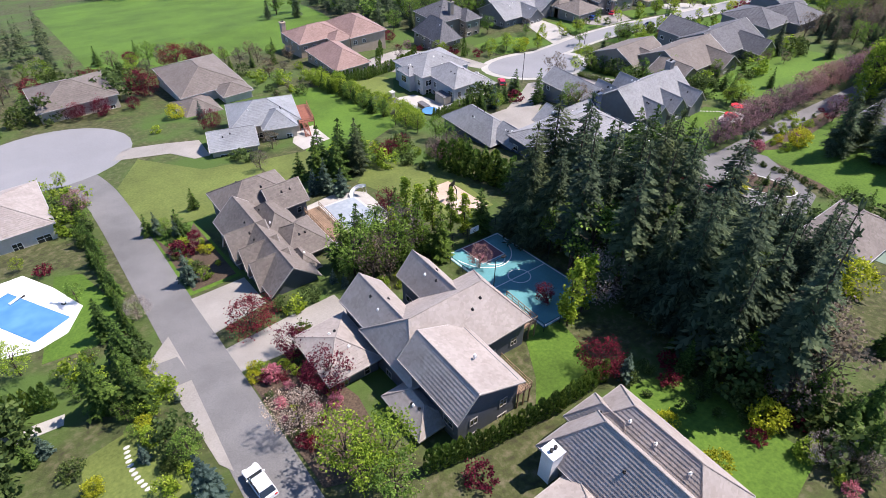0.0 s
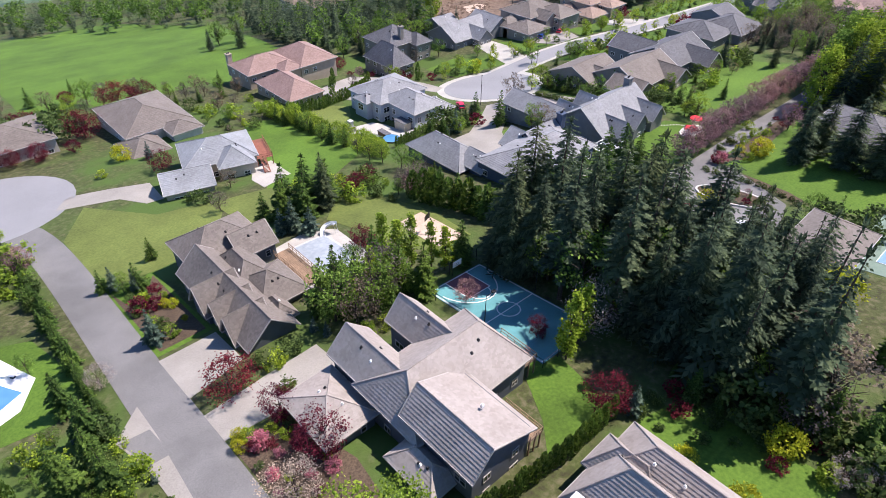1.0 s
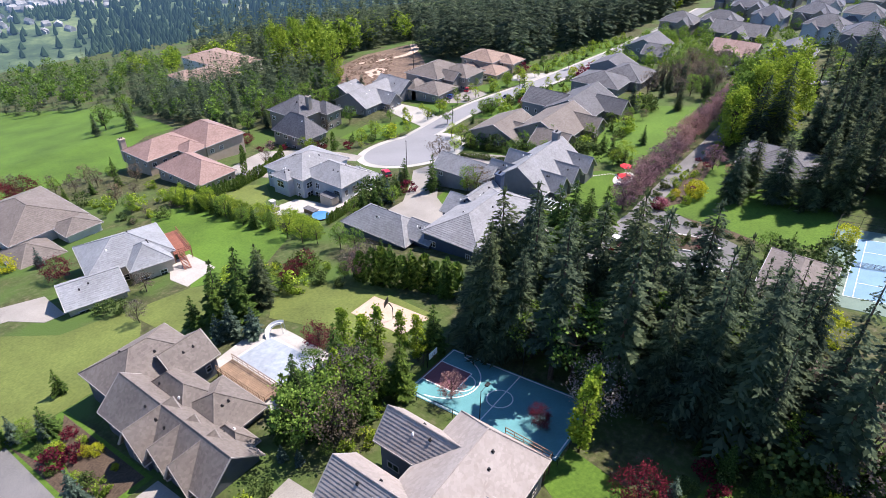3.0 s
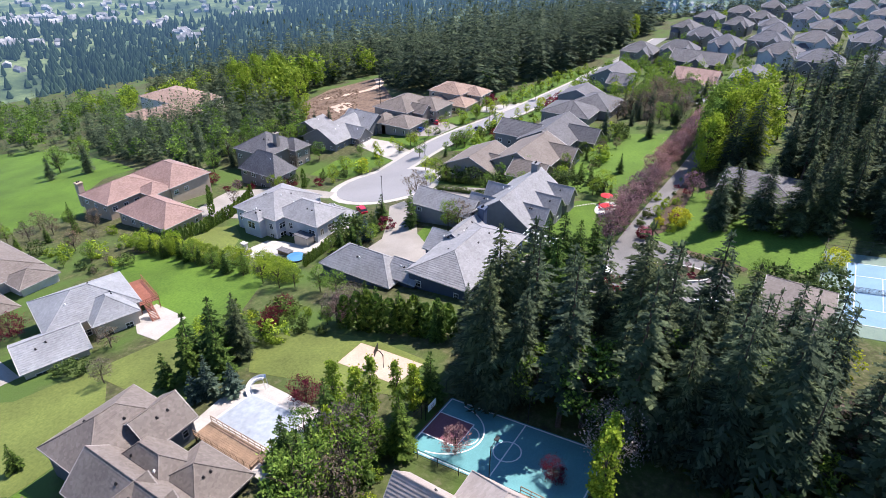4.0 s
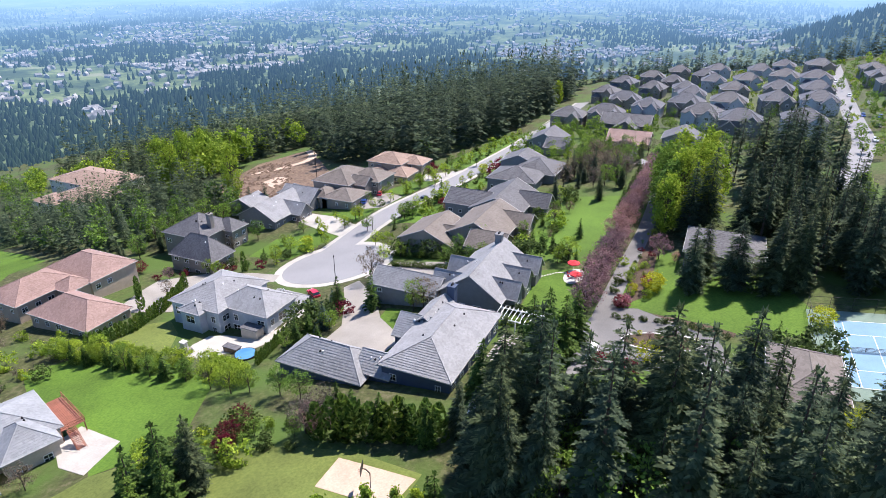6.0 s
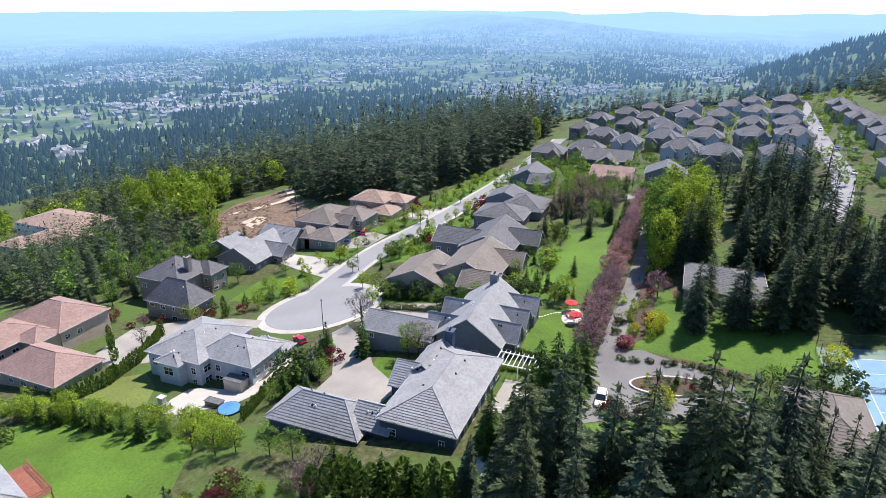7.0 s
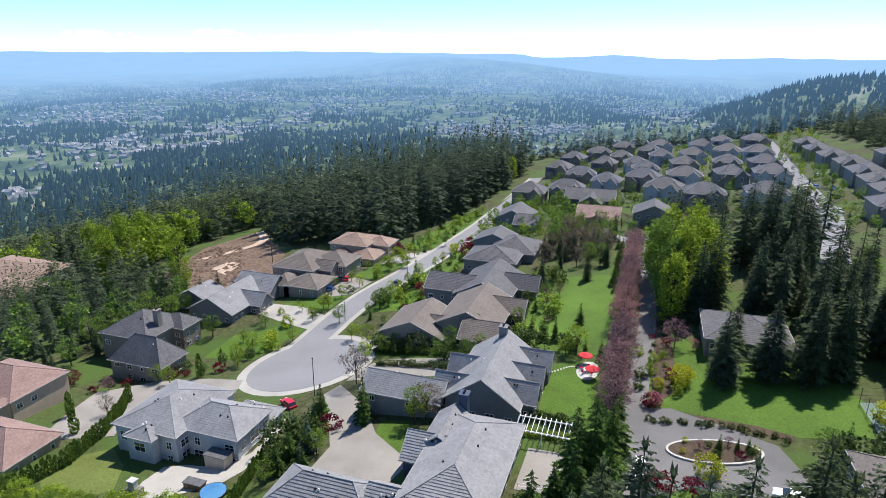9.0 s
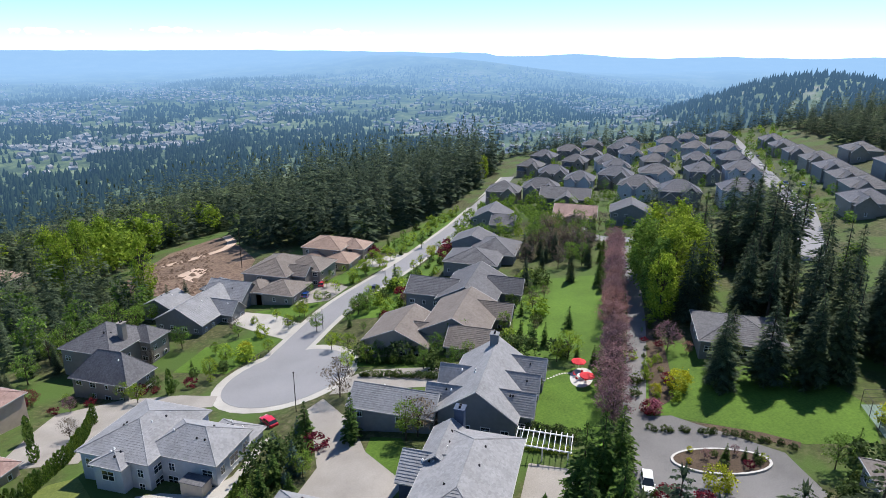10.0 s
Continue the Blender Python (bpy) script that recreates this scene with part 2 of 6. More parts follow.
def bar(bm, a, b, r, sides=4):
    """A bar of square or round section from a to b."""
    a, b = Vector(a), Vector(b)
    q = (b - a).to_track_quat("Z", "Y")
    rings = []
    for p in (a, b):
        rings.append([bm.verts.new(p + q @ Vector((r * math.cos(k), r * math.sin(k), 0))) for k in [2 * math.pi * (i + 0.5) / sides for i in range(sides)]])
    for i in range(sides):
        j = (i + 1) % sides
        bm.faces.new((rings[0][i], rings[0][j], rings[1][j], rings[1][i]))
    bm.faces.new(rings[0][::-1])
    bm.faces.new(rings[1])


def tube(bm, pts, radii, sides=6):
    prev = None
    for k, (p, r) in enumerate(zip(pts, radii)):
        p = Vector(p)
        d = (Vector(pts[min(k + 1, len(pts) - 1)]) - Vector(pts[max(k - 1, 0)])).normalized()
        q = d.to_track_quat("Z", "Y")
        ring = [bm.verts.new(p + q @ Vector((r * math.cos(2 * math.pi * i / sides), r * math.sin(2 * math.pi * i / sides), 0))) for i in range(sides)]
        if prev:
            for i in range(sides):
                bm.faces.new((prev[i], prev[(i + 1) % sides], ring[(i + 1) % sides], ring[i]))
        prev = ring


def drape(name, pts, lift, mat, label="", category="", kind="structure", skirt=0.3, cell=3.0, parent=None):
    """A sheet with thickness, laid over the ground inside an outline."""
    bm = bmesh.new()
    f = bm.faces.new([bm.verts.new((x, y, 0)) for x, y in pts])
    if f.calc_center_median() and f.normal.z < 0:
        f.normal_flip()
    bm.normal_update()
    if bm.faces[:][0].normal.z < 0:
        bmesh.ops.reverse_faces(bm, faces=bm.faces[:])
    bmesh.ops.triangulate(bm, faces=bm.faces[:])
    xs, ys = [p[0] for p in pts], [p[1] for p in pts]
    for axis, lo, hi in (((1, 0, 0), min(xs), max(xs)), ((0, 1, 0), min(ys), max(ys))):
        k = math.floor(lo / cell) * cell + cell
        while k < hi:
            bmesh.ops.bisect_plane(bm, geom=bm.verts[:] + bm.edges[:] + bm.faces[:], plane_co=Vector(axis) * k, plane_no=axis)
            k += cell
    edges = [e for e in bm.edges if e.is_boundary]
    ret = bmesh.ops.extrude_edge_only(bm, edges=edges)
    low = {v for v in ret["geom"] if isinstance(v, bmesh.types.BMVert)}
    for v in bm.verts:
        v.co.z = height(v.co.x, v.co.y) + lift - (skirt if v in low else 0)
    bmesh.ops.recalc_face_normals(bm, faces=bm.faces[:])
    if sum(f.normal.z for f in bm.faces) < 0:
        bmesh.ops.reverse_faces(bm, faces=bm.faces[:])
    ob = new(name, link(name, bm, mat))
    if parent:
        ob.parent = parent
    return tagged(ob, label, category, "", kind)


def ring(cx, cy, rx, ry, n=28, a0=0.0, a1=360.0):
    return [(cx + rx * math.cos(radians(a0 + (a1 - a0) * i / n)), cy + ry * math.sin(radians(a0 + (a1 - a0) * i / n))) for i in range(n + (a1 - a0 < 360))]


def ribbon(line, width):
    """The outline of a strip of that width along a line, rounded at its bends."""
    line = [Vector((*p, 0)) for p in line]
    for _ in range(2):
        line = [line[0]] + [q for a, b in zip(line, line[1:]) for q in (a.lerp(b, 0.25), a.lerp(b, 0.75))] + [line[-1]]
    left, right = [], []
    for i, p in enumerate(line):
        d = (line[min(i + 1, len(line) - 1)] - line[max(i - 1, 0)]).normalized()
        n = Vector((-d.y, d.x, 0)) * width / 2
        left.append((p + n)[:2])
        right.append((p - n)[:2])
    return left + right[::-1]


def ground_material():
    m, nt, b = material("hillside", 0.95)
    p = position(nt)
    c = ramp(nt, noise_tex(nt, p, 0.9, 6), [(0.3, (0.035, 0.032, 0.018)), (0.5, (0.06, 0.07, 0.022)), (0.72, (0.13, 0.115, 0.07))])
    c = mix(nt, "MIX", ramp(nt, noise_tex(nt, p, 0.05, 4), [(0.45, (0, 0, 0)), (0.6, (1, 1, 1))]), c, (0.06, 0.105, 0.02))
    nt.links.new(c, b.inputs["Base Color"])
    bump(nt, b, noise_tex(nt, p, 2.5, 5), 0.7, 0.12)
    return m


def spread(lo, hi, fine_lo, fine_hi, step):
    out, k = [], fine_lo
    while k <= fine_hi:
        out.append(k)
        k += step
    s, k = step, fine_hi
    while k < hi:
        s *= 1.25
        k += s
        out.append(min(k, hi))
    s, k = step, fine_lo
    while k > lo:
        s *= 1.25
        k -= s
        out.insert(0, max(k, lo))
    return out


gx, gy = spread(-700, 1000, -30, 290, 4), spread(-600, 900, -10, 230, 4)
verts = [(x, y, height(x, y)) for y in gy for x in gx]
nx = len(gx)
faces = [(j * nx + i, j * nx + i + 1, (j + 1) * nx + i + 1, (j + 1) * nx + i) for j in range(len(gy) - 1) for i in range(nx - 1)]
me = bpy.data.meshes.new("ground")
me.from_pydata(verts, [], faces)
me.materials.append(ground_material())
tagged(new("ground", me), "rough wooded hillside with grass, earth and leaf litter", "ground", "", "structure")

# ---- the valley and hills far off ----
HILLS = [(1540, -330, 108, 420, 260), (1700, -800, 62, 500, 420), (2500, 700, 22, 700, 400), (3000, 1300, 40, 900, 420), (2900, 200, 25, 900, 350),
         (3150, 740, 78, 330, 420), (3500, 1300, 60, 400, 500), (3600, 2000, 50, 700, 600), (3600, -700, 40, 600, 500), (2100, 1500, 25, 600, 500)]


def valley(x, y):
    r = math.hypot(x, y)
    z = -128 + 12 * noise.noise((x / 420, y / 420, 3)) + 5 * noise.noise((x / 130, y / 130, 7))
    for a, b, h, rx, ry in HILLS:
        z += h * math.exp(-((x - a) / rx) ** 2 - ((y - b) / ry) ** 2)
    k = min(1.0, max(0.0, (r - 2600) / 2200))
    z += 112 * k + k * 14 * noise.noise((x / 600, y / 600, 11)) + max(0.0, r - 4300) * 0.075 * (1 + (0.35 if y > 0.2 * x else 0.0))
    return z


def backdrop_material(name, near_stops, far=(0.27, 0.47, 0.74), scale=0.02, start=600, end=4300, full=0.93, small=None):
    """Distance: woods, fields and roofs, with blue haze painted as emission that grows farther out."""
    m, nt, b = material(name, 0.95)
    p = position(nt)
    c = ramp(nt, noise_tex(nt, p, scale, 8, 0.72), near_stops)
    if small:
        v = nt.nodes.new("ShaderNodeTexVoronoi")
        v.inputs["Scale"].default_value = 0.045
        nt.links.new(p, v.inputs["Vector"])
        dots = ramp(nt, v.outputs["Distance"], [(0.16, (1, 1, 1)), (0.22, (0, 0, 0))])
        town = ramp(nt, noise_tex(nt, p, 0.004, 3), [(0.47, (0, 0, 0)), (0.56, (1, 1, 1))])
        c = mix(nt, "MIX", mix(nt, "MULTIPLY", 1.0, dots, town), c, small)
    nt.links.new(c, b.inputs["Base Color"])
    # painted haze: blue emission replaces the surface with distance from the origin
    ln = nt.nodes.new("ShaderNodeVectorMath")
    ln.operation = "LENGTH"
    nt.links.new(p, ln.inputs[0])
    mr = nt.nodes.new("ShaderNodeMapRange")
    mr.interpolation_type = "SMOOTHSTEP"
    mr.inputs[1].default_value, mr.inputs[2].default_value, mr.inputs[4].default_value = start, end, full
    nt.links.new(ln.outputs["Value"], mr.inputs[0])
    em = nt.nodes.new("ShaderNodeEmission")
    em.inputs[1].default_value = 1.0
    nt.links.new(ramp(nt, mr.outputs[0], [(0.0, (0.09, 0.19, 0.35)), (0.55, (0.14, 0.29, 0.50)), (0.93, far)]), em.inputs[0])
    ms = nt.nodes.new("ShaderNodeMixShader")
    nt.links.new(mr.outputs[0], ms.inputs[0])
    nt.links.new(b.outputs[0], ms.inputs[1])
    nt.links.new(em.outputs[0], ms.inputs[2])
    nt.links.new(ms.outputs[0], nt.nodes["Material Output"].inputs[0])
    return m


# reach and strength of the painted haze on valley, woods and roofs
HAZE_GLOW = dict(start=-350, end=4200, full=0.95)
M["valley"] = backdrop_material("valley", [(0.34, (0.02, 0.04, 0.02)), (0.47, (0.06, 0.095, 0.04)), (0.56, (0.15, 0.20, 0.08)), (0.68, (0.30, 0.28, 0.22))], scale=0.008, **HAZE_GLOW)
M["far_wood"] = backdrop_material("far_wood", [(0.3, (0.012, 0.03, 0.016)), (0.7, (0.05, 0.09, 0.03))], scale=0.03, **HAZE_GLOW)
M["far_roof"] = backdrop_material("far_roof", [(0.3, (0.14, 0.14, 0.145)), (0.55, (0.34, 0.33, 0.325)), (0.72, (0.8, 0.8, 0.8))], scale=0.08, **HAZE_GLOW)
radii = [620 * (4900 / 620) ** (i / 150) for i in range(151)]
na = 420
verts = [(r * math.cos(2 * math.pi * k / na), r * math.sin(2 * math.pi * k / na), 0) for r in radii for k in range(na)]
verts = [(x, y, valley(x, y)) for x, y, _ in verts]
faces = [(i * na + k, (i + 1) * na + k, (i + 1) * na + (k + 1) % na, i * na + (k + 1) % na) for i in range(150) for k in range(na)]
me = bpy.data.meshes.new("backdrop_valley")
me.from_pydata(verts, [], faces)
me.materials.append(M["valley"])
tagged(new("backdrop_valley", me), "wide valley with woods, fields and low hills, blue haze painted in", "valley", "", "structure")


def stuff_mesh(name, verts, faces, mat, label, category, kind="stuff"):
    me = bpy.data.meshes.new(name)
    me.from_pydata(verts, [], faces)
    me.materials.append(mat)
    return tagged(new(name, me), label, category, "", kind)


rng = random.Random(5)
tv, tf, hv, hf = [], [], [], []
for _ in range(36000):
    a, r = radians(rng.uniform(-30, 72)), 620 + 2500 * rng.random() ** 1.3
    x, y = r * math.cos(a), r * math.sin(a)
    on_hill = any(((x - h[0]) / h[3]) ** 2 + ((y - h[1]) / h[4]) ** 2 < 1.2 for h in HILLS[:2])
    wood = 1.2 * noise.noise((x / 420, y / 420, 21)) + 0.45 * noise.noise((x / 90, y / 90, 5))
    wood += 0.22 * max(0.0, 1 - (r - 620) / 700)
    z = valley(x, y)
    if on_hill or wood > 0.07 or rng.random() < 0.10:
        h, w, n = rng.uniform(6, 17) * (1.2 if on_hill else 1.0), rng.uniform(2.5, 5), len(tv)
        tv += [(x + w * math.cos(k * 1.2566), y + w * math.sin(k * 1.2566), z + h * 0.12) for k in range(5)] + [(x + rng.uniform(-1, 1), y, z + h), (x, y, z - 2)]
        tf += [(n + k, n + (k + 1) % 5, n + 5) for k in range(5)] + [(n + (k + 1) % 5, n + k, n + 6) for k in range(5)]
    elif rng.random() < (0.55 if noise.noise((x / 420, y / 420, 33)) > 0.02 else 0.10) and r > 850:
        w, l, h, t, n = rng.uniform(3, 4.5), rng.uniform(4, 7) * (3.5 if rng.random() < 0.03 else 1), rng.uniform(2.5, 4), rng.uniform(0, 3.14), len(hv)
        c, s = math.cos(t), math.sin(t)
        for q, e in ((-1, 0), (1, 0), (-1, 1), (1, 1)):
            for u in (-1, 1):
                hv.append((x + c * l * q - s * w * u, y + s * l * q + c * w * u, z - 2 if not e else z + h))
        hv += [(x - c * l, y - s * l, z + h + 3), (x + c * l, y + s * l, z + h + 3)]
        hf += [(n, n + 1, n + 5, n + 4), (n + 3, n + 2, n + 6, n + 7), (n + 2, n, n + 4, n + 6), (n + 1, n + 3, n + 7, n + 5), (n + 4, n + 5, n + 8), (n + 7, n + 6, n + 9),
               (n + 6, n + 4, n + 8, n + 9), (n + 5, n + 7, n + 9, n + 8)]
stuff_mesh("valley_trees", tv, tf, M["far_wood"], "distant dark woods scattered over the valley, with painted blue haze", "woods")
stuff_mesh("valley_roofs", hv, hf, M["far_roof"], "distant pale roofs of the town in the valley, with painted blue haze", "town")

# low white clouds over the far hills
cloud_mat, cnt, cb = material("cloud", 1.0)
ce = cnt.nodes.new("ShaderNodeEmission")
ce.inputs[0].default_value, ce.inputs[1].default_value = (0.86, 0.93, 0.97, 1), 0.90
cnt.links.new(ce.outputs[0], cnt.nodes["Material Output"].inputs[0])

cr = random.Random(12)
for az, el, n, w in ((38, 1.5, 30, 260), (31, 1.2, 26, 240), (25, 1.5, 34, 300), (19, 1.1, 22, 240), (12, 1.0, 18, 220), (47, 1.2, 24, 240), (3, 0.9, 14, 200)):
    bm = bmesh.new()
    for _ in range(n):
        y = cr.gauss(0, w * 0.42)
        r = cr.uniform(9, 30) * math.exp(-(y / w) ** 2)
        m = Matrix.Translation((0, y, r * 0.5 + cr.uniform(-4, 10))) @ Matrix.Diagonal((1.2, cr.uniform(1.1, 1.9), cr.uniform(0.55, 0.8), 1))
        bmesh.ops.create_icosphere(bm, subdivisions=2, radius=r, matrix=m)
    for v in bm.verts:
        v.co += v.co.normalized() * 7 * noise.noise(v.co / 22)
    ob = new("backdrop_cloud", link("backdrop_cloud", bm, cloud_mat, True))
    ob.matrix_basis = pose(4750 * math.cos(radians(az)), 4750 * math.sin(radians(az)), 41 + 4750 * math.tan(radians(el)), 0, 0, az)
    tagged(ob, "low white cloud bank over the far hills", "cloud", "", "structure")


# ---- houses ----
def slope(bm, a, b, c, d, step, lip):
    """One roof slope in overlapping courses, from the eave a-b up to the ridge d-c."""
    a, b, c, d = (Vector(p) for p in (a, b, c, d))
    up = ((d + c) / 2 - (a + b) / 2)
    n = (b - a).cross(up).normalized()
    if n.z < 0:
        n = -n
    rows = max(2, round(up.length / step))
    lo = None
    for k in range(rows):
        s, e = k / rows, (k + 1) / rows
        p, q, u, v = a.lerp(d, s), b.lerp(c, s), b.lerp(c, e), a.lerp(d, e)
        lo = lo or (bm.verts.new(p), bm.verts.new(q))
        hi = bm.verts.new(p + n * lip), bm.verts.new(q + n * lip)
        bm.faces.new((lo[0], lo[1], hi[1], hi[0]))
        if (u - v).length < 0.05:
            bm.faces.new((hi[0], hi[1], bm.verts.new(u)))
        else:
            lo = bm.verts.new(v), bm.verts.new(u)
            bm.faces.new((hi[0], hi[1], lo[1], lo[0]))


def roof_mesh(x0, y0, x1, y1, z, rise, kind, over=0.5, step=0.4, lip=0.09, ridge=None):
    """Slopes, soffit and fascia of a hip or gable roof; also its ridge and hip lines."""
    bm = bmesh.new()
    X0, Y0, X1, Y1 = x0 - over, y0 - over, x1 + over, y1 + over
    along_x = kind[1] == "x"
    half = ((Y1 - Y0) if along_x else (X1 - X0)) / 2
    length = (X1 - X0) if along_x else (Y1 - Y0)
    inset = 0.0 if kind[0] == "g" else min(half if ridge is None else ridge, length / 2 - 0.05)
    z0 = z - over * rise / half
    if along_x:
        yc = (Y0 + Y1) / 2
        r0, r1 = (X0 + inset, yc, z + rise), (X1 - inset, yc, z + rise)
        c = [(X0, Y0, z0), (X1, Y0, z0), (X1, Y1, z0), (X0, Y1, z0)]
        slope(bm, c[0], c[1], r1, r0, step, lip)
        slope(bm, c[2], c[3], r0, r1, step, lip)
        if inset:
            slope(bm, c[1], c[2], r1, r1, step, lip)
            slope(bm, c[3], c[0], r0, r0, step, lip)
    else:
        xc = (X0 + X1) / 2 if ridge is None or inset else ridge
        r0, r1 = (xc, Y0 + inset, z + rise), (xc, Y1 - inset, z + rise)
        c = [(X0, Y0, z0), (X1, Y0, z0), (X1, Y1, z0), (X0, Y1, z0)]
        slope(bm, c[1], c[2], r1, r0, step, lip)
        slope(bm, c[3], c[0], r0, r1, step, lip)
        if inset:
            slope(bm, c[0], c[1], r0, r0, step, lip)
            slope(bm, c[2], c[3], r1, r1, step, lip)
    if inset:
        bm.faces.new([bm.verts.new(p) for p in c[::-1]])
        hips = [(c[0], r0), (c[3] if along_x else c[1], r0), (c[1] if along_x else c[3], r1), (c[2], r1)]
    else:
        hips = []
        low = lambda p: (p[0], p[1], p[2] - 0.22)  # noqa: E731
        ends = ((c[0], c[3], r0), (c[1], c[2], r1)) if along_x else ((c[0], c[1], r0), (c[3], c[2], r1))
        for side in (0, 1):
            e0, e1 = ends[0][side], ends[1][side]
            bm.faces.new([bm.verts.new(low(p)) for p in (e0, e1, r1, r0)])
        for p, q, r in ends:
            for s in (p, q):
                bm.faces.new([bm.verts.new(t) for t in (s, r, low(r), low(s))])
    bmesh.ops.remove_doubles(bm, verts=bm.verts[:], dist=0.004)
    fascia = bmesh.new()
    t = 0.11
    if inset:
        rings = [[fascia.verts.new((x, y, zz)) for x, y in ((X0 - e, Y0 - e), (X1 + e, Y0 - e), (X1 + e, Y1 + e), (X0 - e, Y1 + e))] for e, zz in ((t, z0 - 0.2), (t, z0 + 0.02), (-0.1, z0 + 0.02), (-0.1, z0 - 0.2))]
        for r in range(4):
            for i in range(4):
                fascia.faces.new((rings[r][i], rings[r][(i + 1) % 4], rings[(r + 1) % 4][(i + 1) % 4], rings[(r + 1) % 4][i]))
    if not inset:
        loop = [c[0], c[1], r1, c[2], c[3], r0] if along_x else [c[0], r0, c[1], c[2], r1, c[3]]
        mx, my = (X0 + X1) / 2, (Y0 + Y1) / 2
        rings = []
        for e, dz in ((t, -0.2), (t, 0.03), (-0.08, 0.03), (-0.08, -0.2)):
            rings.append([fascia.verts.new((x + e * ((x > mx + 0.1) - (x < mx - 0.1)), y + e * ((y > my + 0.1) - (y < my - 0.1)), zz + dz)) for x, y, zz in loop])
        for r in range(4):
            for i in range(6):
                fascia.faces.new((rings[r][i], rings[r][(i + 1) % 6], rings[(r + 1) % 4][(i + 1) % 6], rings[(r + 1) % 4][i]))
    caps = bmesh.new()
    for p, q in [(r0, r1)] + hips:
        if (Vector(p) - Vector(q)).length > 0.3:
            bar(caps, Vector(p) + Vector((0, 0, lip)), Vector(q) + Vector((0, 0, lip * 0.5)), 0.09, 6)
    return bm, fascia, caps


def wall_mesh(x0, y0, x1, y1, zb, z, rise, kind, ridge=None):
    bm = bmesh.new()
    box(bm, x0, y0, zb, x1, y1, z)
    if kind[0] == "g":
        if kind[1] == "x":
            tris = [[(x, y0, z), (x, y1, z), (x, (y0 + y1) / 2, z + rise * 0.97)] for x in (x0, x1)]
        else:
            tris = [[(x0, y, z), (x1, y, z), ((x0 + x1) / 2 if ridge is None else ridge, y, z + rise * 0.97)] for y in (y0, y1)]
        for t in tris:
            bm.faces.new([bm.verts.new(p) for p in t])
    return bm


WINDOWS = {}


def window(parent, face, u, v, z, w, h, trim):
    """A framed window with panes, set 6 cm proud of the wall; face: the wall's outward side."""
    key = (round(w, 1), round(h, 1), trim)
    if key not in WINDOWS:
        f, p = bmesh.new(), bmesh.new()
        t = 0.11
        xs = [-w / 2, -w / 2 + t] + ([-0.035, 0.035] if w > 1.0 else []) + [w / 2 - t, w / 2]
        zs = [-h / 2, -h / 2 + t] + ([0.1, 0.16] if h > 1.3 else []) + [h / 2 - t, h / 2]
        grid = [[f.verts.new((gx0, -0.07, gz0)) for gx0 in xs] for gz0 in zs]
        for r in range(len(zs) - 1):
            for q in range(len(xs) - 1):
                if r % 2 == 0 or q % 2 == 0:
                    f.faces.new((grid[r][q], grid[r][q + 1], grid[r + 1][q + 1], grid[r + 1][q]))
        back = bmesh.ops.extrude_face_region(f, geom=f.faces[:])["geom"]
        for o in back:
            if isinstance(o, bmesh.types.BMVert):
                o.co.y = 0.05
        bmesh.ops.recalc_face_normals(f, faces=f.faces[:])
        box(p, -w / 2 + t, -0.02, -h / 2 + t, w / 2 - t, 0.04, h / 2 - t)
        WINDOWS[key] = link("window_frame", f, M[trim]), link("pane", p, M["glass"])
    fm, pm = WINDOWS[key]
    ob = new("window", fm)
    ob.parent = parent
    ob.matrix_basis = pose(u, v, z, 0, 0, {"S": 0, "E": 90, "N": 180, "W": -90}[face])
    part("pane", pm, None, ob)


